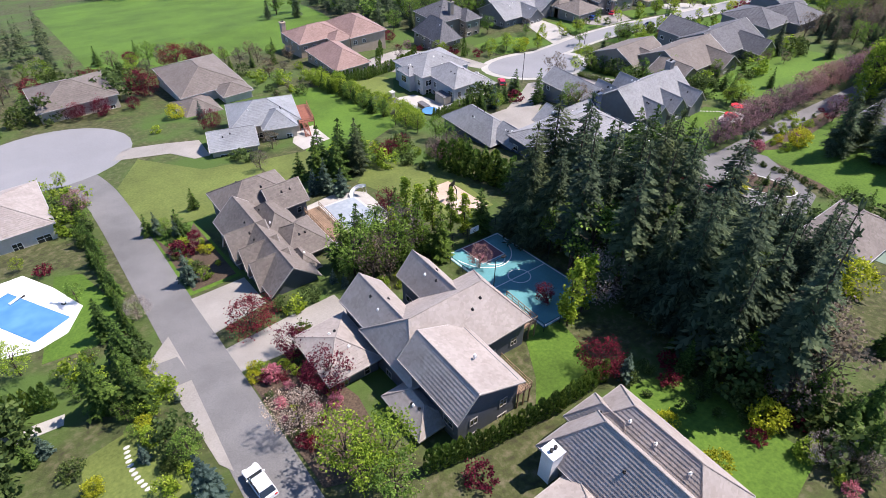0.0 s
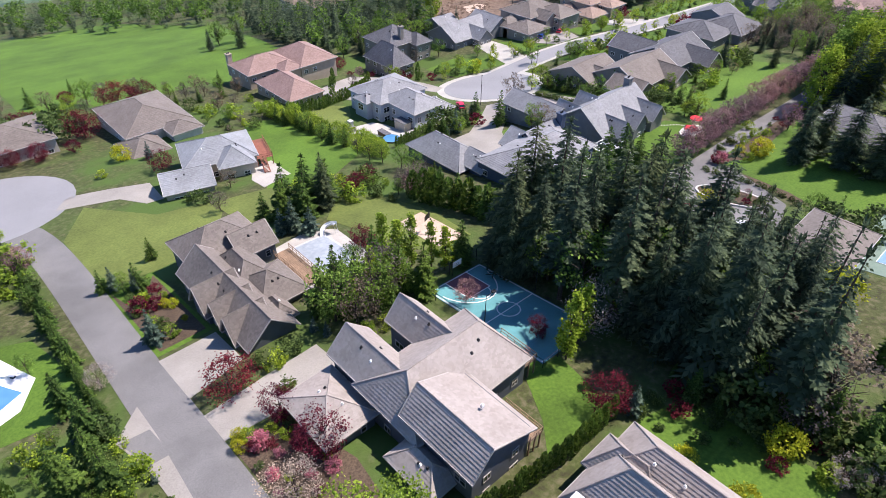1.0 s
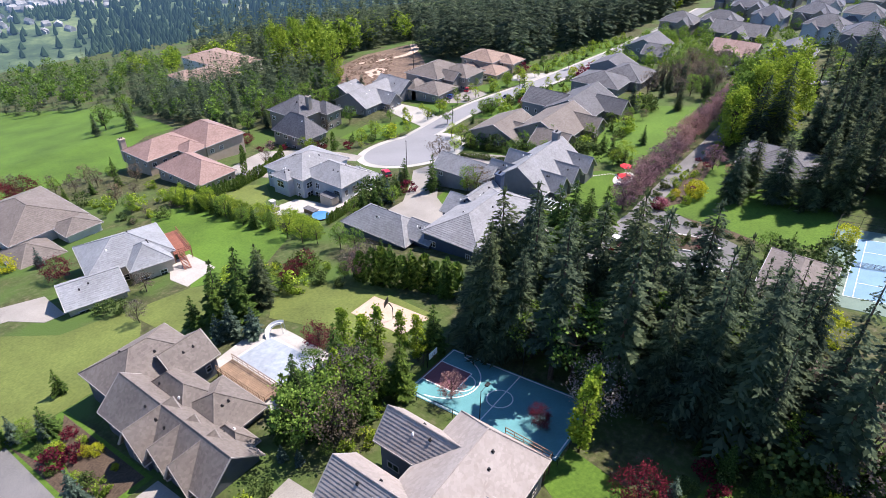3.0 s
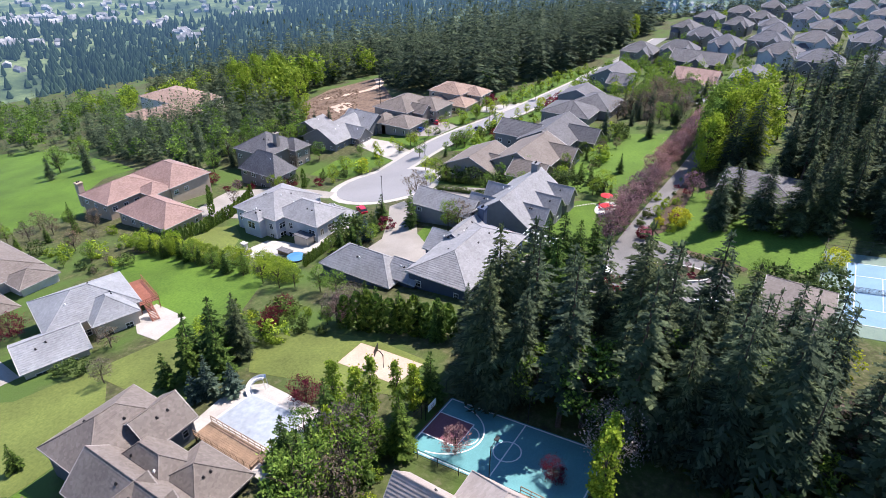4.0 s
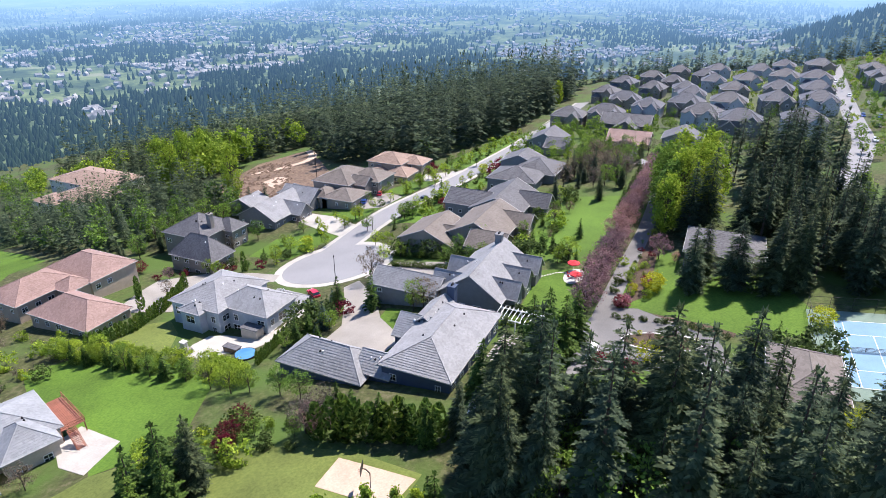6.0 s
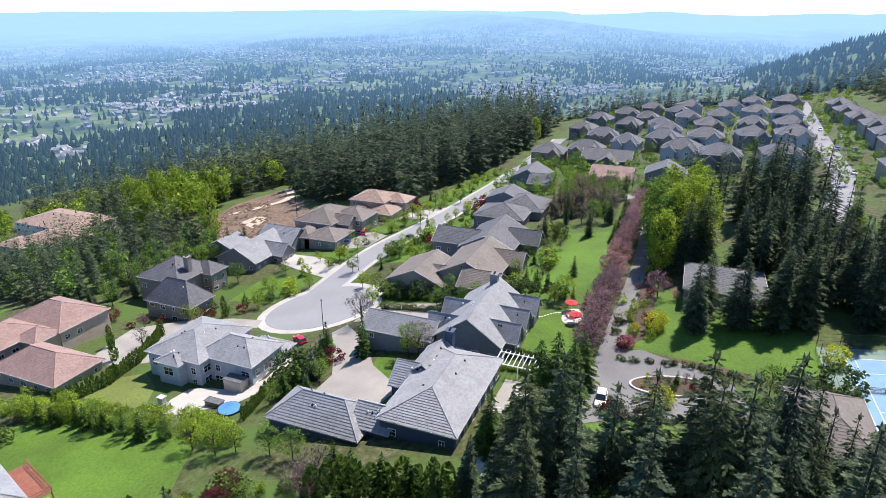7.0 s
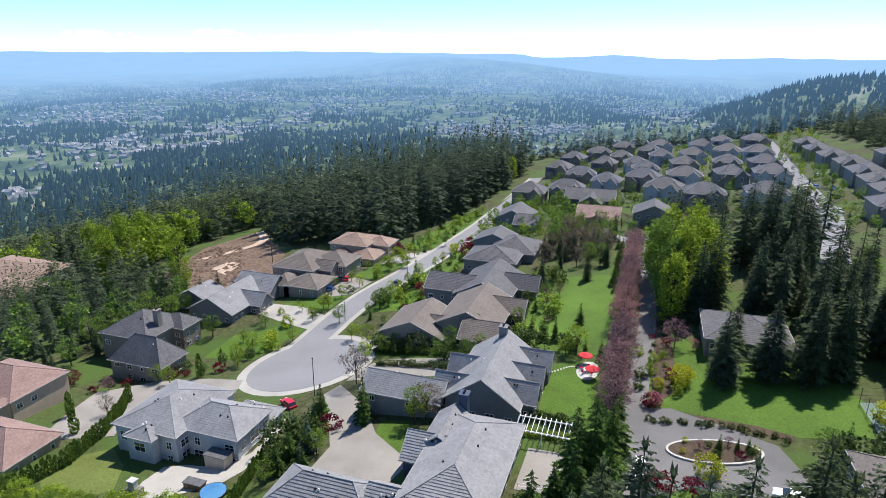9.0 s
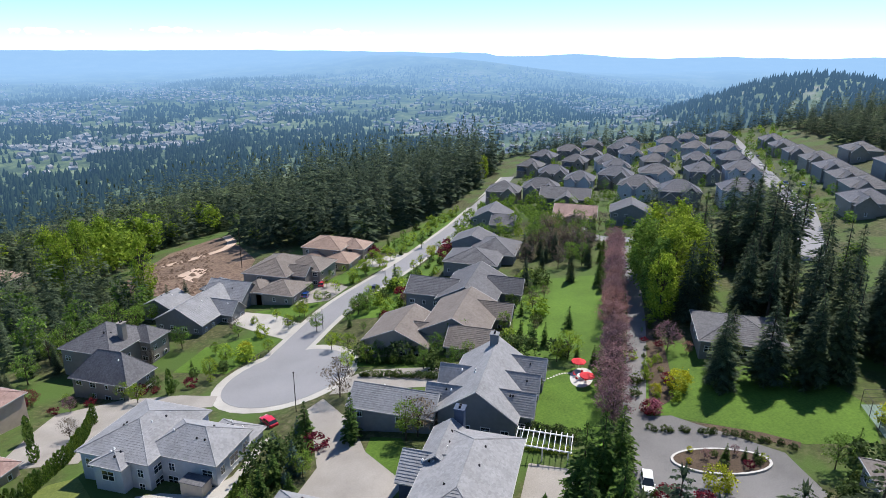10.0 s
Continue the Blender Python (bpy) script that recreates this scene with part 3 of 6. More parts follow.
def house(name, label, blocks, roof, wall, z=None, step=0.45, trim="white_paint", skip="", chimneys=(), group="houses", vents=0, lift=0.0, big=1.0, lip=0.045, wgap=3.4, turn=0.0):
    """A house of several blocks, each (x0, y0, x1, y1, eave, rise, kind of roof)."""
    bx, by = blocks[0][0] + blocks[0][2], blocks[0][1] + blocks[0][3]
    cx, cy = bx / 2, by / 2
    base = (height(cx, cy) if z is None else z) + lift
    h = thing(name, cx, cy, base, label, "house", group)
    h.rotation_euler.z = radians(turn)
    rng = random.Random(round(cx * 7 + cy))
    for x0, y0, x1, y1, eave, rise, kind, *top in blocks:
        ridge = (top[0] - cx if kind[0] == "g" else top[0]) if top else None
        x0, y0, x1, y1 = x0 - cx, y0 - cy, x1 - cx, y1 - cy
        part("wall", wall_mesh(x0, y0, x1, y1, -4.5, eave, rise, kind, ridge), M[wall], h)
        r, f, c = roof_mesh(x0, y0, x1, y1, eave, rise, kind, step=step, lip=lip, ridge=ridge)
        ro = part("roof", r, M[roof], h)
        part("ridge_cap", c, M[roof], ro)
        part("gutter", f, M["gutter" if trim == "white_paint" else trim], ro)
        for face, length in (("W", y1 - y0), ("S", x1 - x0), ("N", x1 - x0), ("E", y1 - y0)):
            if face in skip:
                continue
            n = max(1, int(length / wgap))
            levels = [1.5] if eave < 4.6 else [1.5, 4.4]
            if eave > 7:
                levels.append(7.0)
            for lv in levels:
                if lv + 0.8 > eave:
                    continue
                for k in range(n):
                    if rng.random() < 0.22:
                        continue
                    w, hh = (rng.choice((0.9, 1.2, 1.5, 1.8)) * big, rng.choice((1.2, 1.4)) * big)
                    o = (k + 0.5) / n
                    gxy = {"W": (x0 - 0.01, y0 + o * length), "E": (x1 + 0.01, y0 + o * length), "S": (x0 + o * length, y0 - 0.01), "N": (x0 + o * length, y1 + 0.01)}[face]
                    px, py = gxy[0] + cx, gxy[1] + cy
                    inside = any(b[0] - 0.3 < px < b[2] + 0.3 and b[1] - 0.3 < py < b[3] + 0.3 and b[4] > lv for b in blocks if (b[0] - cx, b[1] - cy) != (x0, y0))
                    if not inside:
                        window(h, face, gxy[0], gxy[1], lv, w, hh, trim)
        for _ in range(vents):
            along, across = rng.uniform(0.25, 0.75), rng.choice((0.3, 0.36, 0.66))
            ax = kind[1] == "x"
            px, py = (x0 + along * (x1 - x0), y0 + across * (y1 - y0)) if ax else (x0 + across * (x1 - x0), y0 + along * (y1 - y0))
            pz = eave + rise * (1 - abs(across - 0.5) * 2)
            vb = bmesh.new()
            box(vb, px - 0.16, py - 0.16, pz - 0.3, px + 0.16, py + 0.16, pz + 0.16)
            bar(vb, (px, py, pz + 0.1), (px, py, pz + 0.32), 0.12, 6)
            part("roof_vent", vb, M["dark_metal" if rng.random() < 0.7 else "white_paint"], ro)
    for px, py, top, mat in chimneys:
        cb2 = bmesh.new()
        px, py = px - cx, py - cy
        box(cb2, px - 0.8, py - 0.8, -1, px + 0.8, py + 0.8, top)
        box(cb2, px - 0.95, py - 0.95, top, px + 0.95, py + 0.95, top + 0.25)
        ch = part("chimney", cb2, M[mat], h)
        pb = bmesh.new()
        bar(pb, (px - 0.3, py, top + 0.2), (px - 0.3, py, top + 0.7), 0.2, 8)
        bar(pb, (px + 0.3, py, top + 0.2), (px + 0.3, py, top + 0.7), 0.2, 8)
        part("flue", pb, M["dark_metal"], ch)
    return h


# ---- plants ----
def kite(bm, a, tip, side, sag):
    """A folded spray of leaves from a to tip, with the half-width side."""
    mid = a.lerp(tip, 0.55)
    v = [bm.verts.new(p) for p in (a, mid + side + sag, tip, mid - side + sag)]
    w = bm.verts.new(mid)
    bm.faces.new((v[0], v[1], w))
    bm.faces.new((v[1], v[2], w))
    bm.faces.new((v[2], v[3], w))
    bm.faces.new((v[3], v[0], w))


def spray(bm, a, tip, side):
    mid = a.lerp(tip, 0.5)
    v = [bm.verts.new(p) for p in (a, mid + side, tip, mid - side)]
    bm.faces.new(v)


def conifer_mesh(mat, seed, H=25.0, R=5.0, levels=32, per=9, droop=0.3, bare=0.06, power=0.8, twigs=(0.2, 0.4, 0.58, 0.76, 0.92), broad=1.0, slim=1.0):
    """Whorls of drooping boughs of uneven length, each with paired side sprays."""
    rg = random.Random(seed)
    bm = bmesh.new()
    lob = [rg.uniform(0.75, 1.2) for _ in range(5)]
    for i in range(levels):
        f = bare + (1 - bare) * (i + rg.uniform(-0.3, 0.3)) / levels
        reach = R * max(0.02, 1 - f) ** power * (0.6 + 0.4 * min(1, f / 0.18)) + 0.2
        n = max(4, round(per * (1 - 0.5 * f)))
        a0 = rg.uniform(0, 6.28)
        for k in range(n):
            if rg.random() < 0.08:
                continue
            a = a0 + 6.283 * k / n + rg.uniform(-0.3, 0.3)
            L = reach * rg.uniform(0.55, 1.15) * lob[int(a / 1.2566) % 5]
            z = f * H + rg.uniform(-0.3, 0.3)
            d = Vector((math.cos(a), math.sin(a), 0))
            s = Vector((-d.y, d.x, 0))
            end = Vector((0, 0, z)) + d * L + Vector((0, 0, -droop * L + rg.uniform(-0.2, 0.2)))
            root = Vector((0, 0, z + 0.1 * L))
            spray(bm, root.lerp(end, 0.55), end, s * L * 0.13 * broad * slim + Vector((0, 0, rg.uniform(-0.12, 0.12))))
            for t in twigs:
                p = root.lerp(end, t)
                for sg in (-1, 1):
                    l2 = L * rg.uniform(0.24, 0.42) * (1.2 - t * 0.6) * broad
                    q = p + d * l2 * 0.75 + s * sg * l2 * 0.8 + Vector((0, 0, -rg.uniform(0.05, 0.45) * l2))
                    spray(bm, p, q, (d * 0.55 - s * sg * 0.5).normalized() * l2 * 0.33 * slim + Vector((0, 0, rg.uniform(-0.1, 0.1))))
    for k in range(5):
        a = 1.2566 * k
        spray(bm, Vector((0, 0, H * 0.93)), Vector((0.35 * math.cos(a), 0.35 * math.sin(a), H * rg.uniform(0.98, 1.01))), Vector((-0.2 * math.sin(a), 0.2 * math.cos(a), 0)))
    return link("crown", bm, M[mat])


def conifer_trunk(H=25.0, r=0.34):
    bm = bmesh.new()
    tube(bm, [(0, 0, -1), (0.05, 0, H * 0.3), (0, 0.08, H * 0.65), (0, 0, H * 0.97)], [r, r * 0.8, r * 0.45, 0.04], 7)
    return link("trunk", bm, M["bark"])


def broad_mesh(mat, seed, H=8.0, R=3.0, base=0.25, clumps=60, per=27, size=0.29, lean=1.0, tip=0.0):
    """A crown of many small leaves in clumps on an uneven outline; tip: how far it narrows upward."""
    rg = random.Random(seed)
    bm = bmesh.new()
    mid, half = H * (1 + base) / 2, H * (1 - base) / 2
    lob = [(rg.uniform(0, 6.28), rg.uniform(-0.6, 0.8), rg.uniform(0.75, 1.15)) for _ in range(7)]
    for _ in range(clumps):
        u, a = rg.uniform(-1, 1), rg.uniform(0, 6.283)
        rr = math.sqrt(max(0.02, 1 - u * u)) * (1 - tip * (u + 1) / 2)
        depth = rg.uniform(0.45, 1.0) ** 0.6
        bulge = max(0.62, max(q * (0.55 + 0.45 * math.cos(a - b)) for b, _, q in lob))
        c = Vector((R * rr * depth * bulge * math.cos(a), R * rr * depth * bulge * math.sin(a), mid + half * u * rg.uniform(0.8, 1.0)))
        cr = R * rg.uniform(0.14, 0.27)
        for _ in range(per):
            p = c + Vector((rg.gauss(0, 1), rg.gauss(0, 1), rg.gauss(0, 0.75))) * cr * 0.62
            d = Vector((rg.uniform(-1, 1), rg.uniform(-1, 1), rg.uniform(-0.6, 0.6))).normalized()
            s = d.cross(Vector((rg.uniform(-1, 1), rg.uniform(-1, 1), rg.uniform(-1, 1)))).normalized()
            l = size * rg.uniform(0.6, 1.3)
            spray(bm, p, p + d * l, s * l * 0.38)
    return link("crown", bm, M[mat])


def broad_trunk(seed, H=8.0, R=3.0, r=0.16, limbs=7):
    rg = random.Random(seed)
    bm = bmesh.new()
    tube(bm, [(0, 0, -0.6), (0.05, 0, H * 0.25), (0, 0.1, H * 0.55), (0.05, 0, H * 0.9)], [r, r * 0.85, r * 0.5, 0.02], 7)
    for k in range(limbs):
        a, z = 6.283 * k / limbs + rg.uniform(-0.3, 0.3), H * rg.uniform(0.2, 0.5)
        e = Vector((R * 0.8 * math.cos(a), R * 0.8 * math.sin(a), z + H * rg.uniform(0.2, 0.4)))
        b = Vector((0, 0, z))
        m = b.lerp(e, 0.5) + Vector((0, 0, 0.15 * H * rg.random()))
        tube(bm, [b, m, e], [r * 0.5, r * 0.3, 0.015], 5)
        for _ in range(3):
            q = m.lerp(e, rg.random())
            tube(bm, [q, q + Vector((rg.uniform(-1, 1), rg.uniform(-1, 1), rg.uniform(0.2, 1))) * R * 0.35], [r * 0.18, 0.01], 4)
    return link("trunk", bm, M["bark"])


def column_mesh(mat, seed, H=4.0, R=0.7, n=230, size=0.5):
    """A dense upright evergreen of rising sprays, pointed at the top."""
    rg = random.Random(seed)
    bm = bmesh.new()
    for _ in range(n):
        f, a = rg.random() ** 1.1, rg.uniform(0, 6.283)
        r = R * (1 - f) ** 0.45 * (0.72 + 0.35 * math.sin(min(1, f * 3) * 1.57)) * rg.uniform(0.75, 1.05)
        d = Vector((math.cos(a), math.sin(a), 0))
        p = d * r + Vector((0, 0, f * H * 0.93))
        q = p + d * size * rg.uniform(0.1, 0.35) + Vector((0, 0, size * rg.uniform(0.6, 1.2)))
        spray(bm, p, q, Vector((-d.y, d.x, 0)).normalized() * size * 0.3 + d * rg.uniform(-0.1, 0.1) * size)
    return link("crown", bm, M[mat])


PLANTS = {}


def kind_of_plant(key, name, label, category, H, crowns, trunks):
    PLANTS[key] = (name, label, category, H, crowns, trunks)


FT = [conifer_trunk()]
kind_of_plant("fir", "fir_tree", "tall dark green fir with drooping layered branches", "tree", 25, [conifer_mesh("fir", s, R=r, levels=38, per=10, power=p, twigs=(0.16, 0.32, 0.48, 0.63, 0.78, 0.92), slim=0.58) for s, r, p in ((1, 5.2, 0.62), (2, 4.6, 0.55), (3, 5.6, 0.7), (41, 4.9, 0.6))], FT)
kind_of_plant("hemlock", "fir_tree", "tall thin-crowned dark fir with a bare lower trunk", "tree", 25, [conifer_mesh("fir", s, R=4.0, bare=0.28, levels=24, per=7, droop=0.4) for s in (4, 5)], FT)
kind_of_plant("spruce", "spruce_tree", "blue-green spruce with dense whorled branches", "tree", 10, [conifer_mesh("spruce", s, H=10, R=2.7, levels=20, per=9, droop=0.15, bare=0.03) for s in (6, 7)], [conifer_trunk(10, 0.18)])
kind_of_plant("young_fir", "fir_tree", "green young fir with dense even branches", "tree", 10, [conifer_mesh("cedar", s, H=10, R=2.6, levels=20, per=9, droop=0.2, bare=0.03) for s in (8, 9)], [conifer_trunk(10, 0.18)])
kind_of_plant("cedar", "cedar_tree", "broad green cedar with weeping sprays", "tree", 14, [conifer_mesh("cedar", s, H=14, R=3.3, levels=28, per=9, droop=0.4, bare=0.02, power=0.65) for s in (10, 11)], [conifer_trunk(14, 0.25)])
kind_of_plant("thuja", "hedge_shrub", "narrow upright evergreen shrub of a clipped hedge", "shrub", 4, [column_mesh("thuja", s) for s in (12, 13, 14)], [])
kind_of_plant("leaf", "deciduous_tree", "young green leafy tree with an airy crown", "tree", 8, [broad_mesh("leaf", s) for s in (15, 16)], [broad_trunk(15), broad_trunk(16)])
kind_of_plant("lime", "deciduous_tree", "bright yellow-green spring tree with an airy crown", "tree", 8, [broad_mesh("lime", s) for s in (17, 18)], [broad_trunk(17), broad_trunk(18)])
kind_of_plant("poplar", "poplar_tree", "tall narrow light green poplar", "tree", 12, [broad_mesh("lime", s, H=12, R=1.9, base=0.08, clumps=80, per=24, size=0.36, tip=0.65) for s in (19, 20)], [broad_trunk(19, 12, 1.2, 0.14, 5)])
kind_of_plant("tall_lime", "deciduous_tree", "tall spreading tree in fresh yellow-green leaf", "tree", 22, [broad_mesh("lime", s, H=22, R=5.6, base=0.08, clumps=150, per=26, size=0.62, tip=0.3) for s in (51, 52)], [broad_trunk(51, 22, 4.5, 0.3, 12)])
kind_of_plant("tall_leaf", "deciduous_tree", "tall spreading tree in green leaf", "tree", 22, [broad_mesh("leaf", s, H=22, R=5.6, base=0.08, clumps=150, per=26, size=0.62, tip=0.3) for s in (53, 54)], [broad_trunk(53, 22, 4.5, 0.3, 12)])
kind_of_plant("gold", "golden_shrub", "round golden-yellow leafy shrub", "shrub", 3, [broad_mesh("gold", s, H=3, R=1.8, base=0.0, clumps=60, per=22, size=0.24) for s in (21, 22)], [])
kind_of_plant("maple", "maple_tree", "round crimson-leaved Japanese maple", "tree", 5, [broad_mesh("maple", s, H=5, R=2.9, base=0.12, clumps=85, per=36, size=0.21) for s in (23, 24)], [broad_trunk(23, 5, 2.2, 0.14)])
kind_of_plant("plum", "plum_tree", "dusty purple flowering plum, thin crown", "tree", 7, [broad_mesh("plum", s, H=7, R=2.6, base=0.18, clumps=70, per=22, size=0.26) for s in (25, 26)], [broad_trunk(25, 7, 2.3, 0.13, 9)])
kind_of_plant("blossom", "cherry_tree", "cherry tree covered in pale pink blossom", "tree", 6, [broad_mesh("blossom", s, H=6, R=3.2, base=0.15, clumps=80, per=30, size=0.18) for s in (27, 28)], [broad_trunk(27, 6, 2.9, 0.15, 9)])
kind_of_plant("bare", "bare_tree", "grey-brown tree not yet in leaf", "tree", 8, [broad_mesh("twig", s, H=8, R=3.0, base=0.2, clumps=60, per=16, size=0.3) for s in (29, 30)], [broad_trunk(29, 8, 2.8, 0.15, 11)])
kind_of_plant("shrub", "shrub", "low rounded green garden shrub", "shrub", 1.6, [broad_mesh("shrub", s, H=1.6, R=1.1, base=0.0, clumps=34, per=18, size=0.2) for s in (31, 32)], [])
kind_of_plant("red_shrub", "shrub", "low rounded dark red garden shrub", "shrub", 1.6, [broad_mesh("maple", s, H=1.6, R=1.1, base=0.0, clumps=34, per=18, size=0.2) for s in (33,)], [])
kind_of_plant("pink_shrub", "azalea_shrub", "low azalea in bright pink flower", "shrub", 1.6, [broad_mesh("pink", s, H=1.6, R=1.1, base=0.0, clumps=34, per=18, size=0.2) for s in (34,)], [])
kind_of_plant("lime_shrub", "shrub", "low rounded yellow-green garden shrub", "shrub", 1.6, [broad_mesh("lime", s, H=1.6, R=1.1, base=0.0, clumps=34, per=18, size=0.2) for s in (35,)], [])
kind_of_plant("lime_bush", "large_shrub", "large yellow-green bush in leaf to the ground", "shrub", 5, [broad_mesh("lime", s, H=5, R=2.5, base=0.0, clumps=80, per=26, size=0.27) for s in (71, 72)], [])
prng = random.Random(77)


def plant(key, x, y, h, wide=1.0, group="", z=None, label=""):
    name, text, category, H, crowns, trunks = PLANTS[key]
    k = h / H
    zz = height(x, y) if z is None else z
    e = thing(name, x, y, zz, label or text, category, group or category + "s of the hillside")
    e.rotation_euler.z = prng.uniform(0, 6.28)
    e.scale = (k * wide * prng.uniform(0.93, 1.07), k * wide * prng.uniform(0.93, 1.07), k)
    part("crown", prng.choice(crowns), None, e)
    if trunks:
        part("trunk", prng.choice(trunks), None, e)
    return e


def row(key, pts, gap, h, wide=1.0, group="", jitter=0.1):
    """Plants at even gaps along a line."""
    for (ax, ay), (bx, by) in zip(pts, pts[1:]):
        n = max(1, round(math.hypot(bx - ax, by - ay) / gap))
        for i in range(n):
            t = (i + 0.5) / n
            plant(key, ax + (bx - ax) * t + prng.uniform(-jitter, jitter), ay + (by - ay) * t + prng.uniform(-jitter, jitter), h * prng.uniform(0.88, 1.12), wide, group)


FAR = {"fir": [conifer_mesh("fir", s, R=r, levels=17, per=6, power=p, twigs=(0.35, 0.7), broad=1.5) for s, r, p in ((61, 4.4, 0.7), (62, 5.4, 0.6), (63, 3.8, 0.55), (68, 4.8, 0.8))], "leaf": [broad_mesh("leaf", s, clumps=36, per=12, size=0.6) for s in (64, 65)],
       "lime": [broad_mesh("lime", s, clumps=36, per=12, size=0.6) for s in (66, 67)]}


def wood(label, category, keys, poly, spacing, h0, h1, seed, mat_key):
    """Far woods that nobody could count, as one mesh of many trees of one kind."""
    rg = random.Random(seed)
    vs, fs, n0 = [], [], 0
    H = 25.0 if mat_key == "fir" else 8.0
    src = []
    for me in FAR[mat_key]:
        co = np.zeros(len(me.vertices) * 3)
        me.vertices.foreach_get("co", co)
        src.append((co.reshape(-1, 3), [tuple(p.vertices) for p in me.polygons]))
    for x, y in strewn(poly, spacing, rg):
        co, polys = rg.choice(src)
        k, a, w = rg.uniform(h0, h1) / H, rg.uniform(0, 6.28), rg.uniform(0.85, 1.15)
        c, s = math.cos(a) * k * w, math.sin(a) * k * w
        out = np.stack([co[:, 0] * c - co[:, 1] * s + x, co[:, 0] * s + co[:, 1] * c + y, co[:, 2] * k + height(x, y)], 1)
        vs.append(out)
        fs += [tuple(i + n0 for i in p) for p in polys]
        n0 += len(co)
    return stuff_mesh("far_wood", np.concatenate(vs).tolist(), fs, M[mat_key], label, category)


def strewn(poly, spacing, rg, most=2500):
    xs, ys = [p[0] for p in poly], [p[1] for p in poly]
    done = []
    for _ in range(most):
        x, y = rg.uniform(min(xs), max(xs)), rg.uniform(min(ys), max(ys))
        inside = False
        for (ax, ay), (bx, by) in zip(poly, poly[1:] + poly[:1]):
            if (ay > y) != (by > y) and x < (bx - ax) * (y - ay) / (by - ay) + ax:
                inside = not inside
        if inside and all((x - a) ** 2 + (y - b) ** 2 > spacing ** 2 for a, b in done):
            done.append((x, y))
    return done


def grove(keys, poly, spacing, h0, h1, seed, wide=1.0, group="", keep=1.0):
    """Trees strewn inside an outline, no two nearer than the spacing."""
    rg = random.Random(seed)
    for x, y in strewn(poly, spacing, rg):
        if rg.random() < keep:
            plant(rg.choice(keys), x, y, rg.uniform(h0, h1), wide, group)

# ---- roads, drives and lawns ----
drape("road_lane", ribbon([(8, -40), (8.5, 30), (9, 80), (9.4, 118), (8.5, 136), (4, 152)], 6.8), 0.05, M["asphalt"], "worn grey asphalt lane between the gardens", "road")
drape("road_turning_circle", ring(3, 158, 19, 19), 0.06, M["street"], "pale asphalt turning circle", "road")
drape("road_street", ribbon([(152, 145), (188, 145), (223, 138), (265, 135), (300, 133), (380, 133), (460, 135)], 8.6), 0.05, M["street"], "pale grey asphalt street between the houses", "road")
drape("road_cul_de_sac", ring(144, 137.5, 16, 15), 0.06, M["street"], "round pale grey asphalt end of the street", "road")
drape("pavement_cul_de_sac", ring(144, 137.5, 18.4, 17.4), 0.02, M["concrete"], "pale concrete kerb and path round the street's end", "pavement")
drape("pavement_street", ribbon([(152, 145), (188, 145), (223, 138), (265, 135), (300, 133), (380, 133), (460, 135)], 12.0), 0.015, M["concrete"], "pale concrete path along both sides of the street", "pavement")
drape("road_drive_lane", ribbon([(108, 58), (122, 58.5), (136, 58.3), (160, 57.2), (186, 56.5), (250, 58.5)], 4.2), 0.045, M["asphalt"], "long grey asphalt drive beside the plum trees", "road")
drape("road_forecourt", [(101, 60), (112, 61), (124, 61), (131, 59.5), (132, 52), (127, 44), (121, 36), (110, 33), (106, 40), (107, 50)], 0.055, M["asphalt"], "grey asphalt forecourt round a planted island", "road")
drape("driveway_circle", [(127, 123.5), (132, 122), (122, 111), (112, 104), (104, 94), (94, 96), (95, 111), (107, 111), (119, 118)], 0.05, M["drive"], "tan concrete driveway forecourt", "driveway")
drape("driveway_long", [(12.2, 64.5), (12.2, 58.5), (21, 58), (30, 60), (30, 66), (22, 65.5)], 0.06, M["drive"], "tan concrete driveway", "driveway")
drape("driveway_short", [(12.2, 80), (12.2, 69), (21, 71), (21, 80)], 0.06, M["drive"], "tan concrete driveway", "driveway")
drape("driveway_left", [(5.6, 44), (4.6, 46), (3.9, 61.7), (2.4, 68.5), (6.7, 73), (6.7, 66)], 0.065, M["drive"], "worn concrete apron beside the lane", "driveway")
drape("apron_patch", [(4.2, 61.7), (2.8, 68), (6.4, 67.5), (6.8, 61.5)], 0.085, M["asphalt"], "square dark asphalt patch in the apron", "driveway")
drape("driveway_garage", [(15, 146), (19, 151.5), (27, 148.5), (35, 144.5), (34, 133.5), (30.5, 134), (27, 141)], 0.06, M["drive"], "pale concrete driveway", "driveway")
drape("lawn_big", [(12.5, 130), (12.5, 106), (22, 105), (33, 106), (40, 117), (40, 124), (30, 127), (20, 143)], 0.03, M["lawn_dry"], "large sunlit mown lawn", "lawn")
drape("lawn_h1", [(12.4, 105), (12.4, 81), (21, 81), (21, 105)], 0.025, M["lawn"], "green front lawn with planting beds", "lawn")
drape("lawn_back", [(52, 120), (62, 112), (80, 122), (84, 140), (80, 158), (70, 165), (62, 150), (60, 130)], 0.03, M["lawn"], "bright green back lawn", "lawn")
drape("lawn_north", [(40.3, 106), (40.3, 123), (52, 120), (60, 112), (56, 107), (47, 107)], 0.028, M["lawn_dry"], "sunlit lawn between the conifers and the house", "lawn")
drape("lawn_play", [(52, 96), (55, 82), (58, 72), (68, 72), (69, 84), (66, 98), (60, 104)], 0.03, M["lawn_dry"], "sunlit play lawn", "lawn")
drape("lawn_side", [(38, 30), (50, 29), (53, 40), (49, 42), (46, 40), (42, 34)], 0.03, M["lawn"], "bright green side lawn", "lawn")
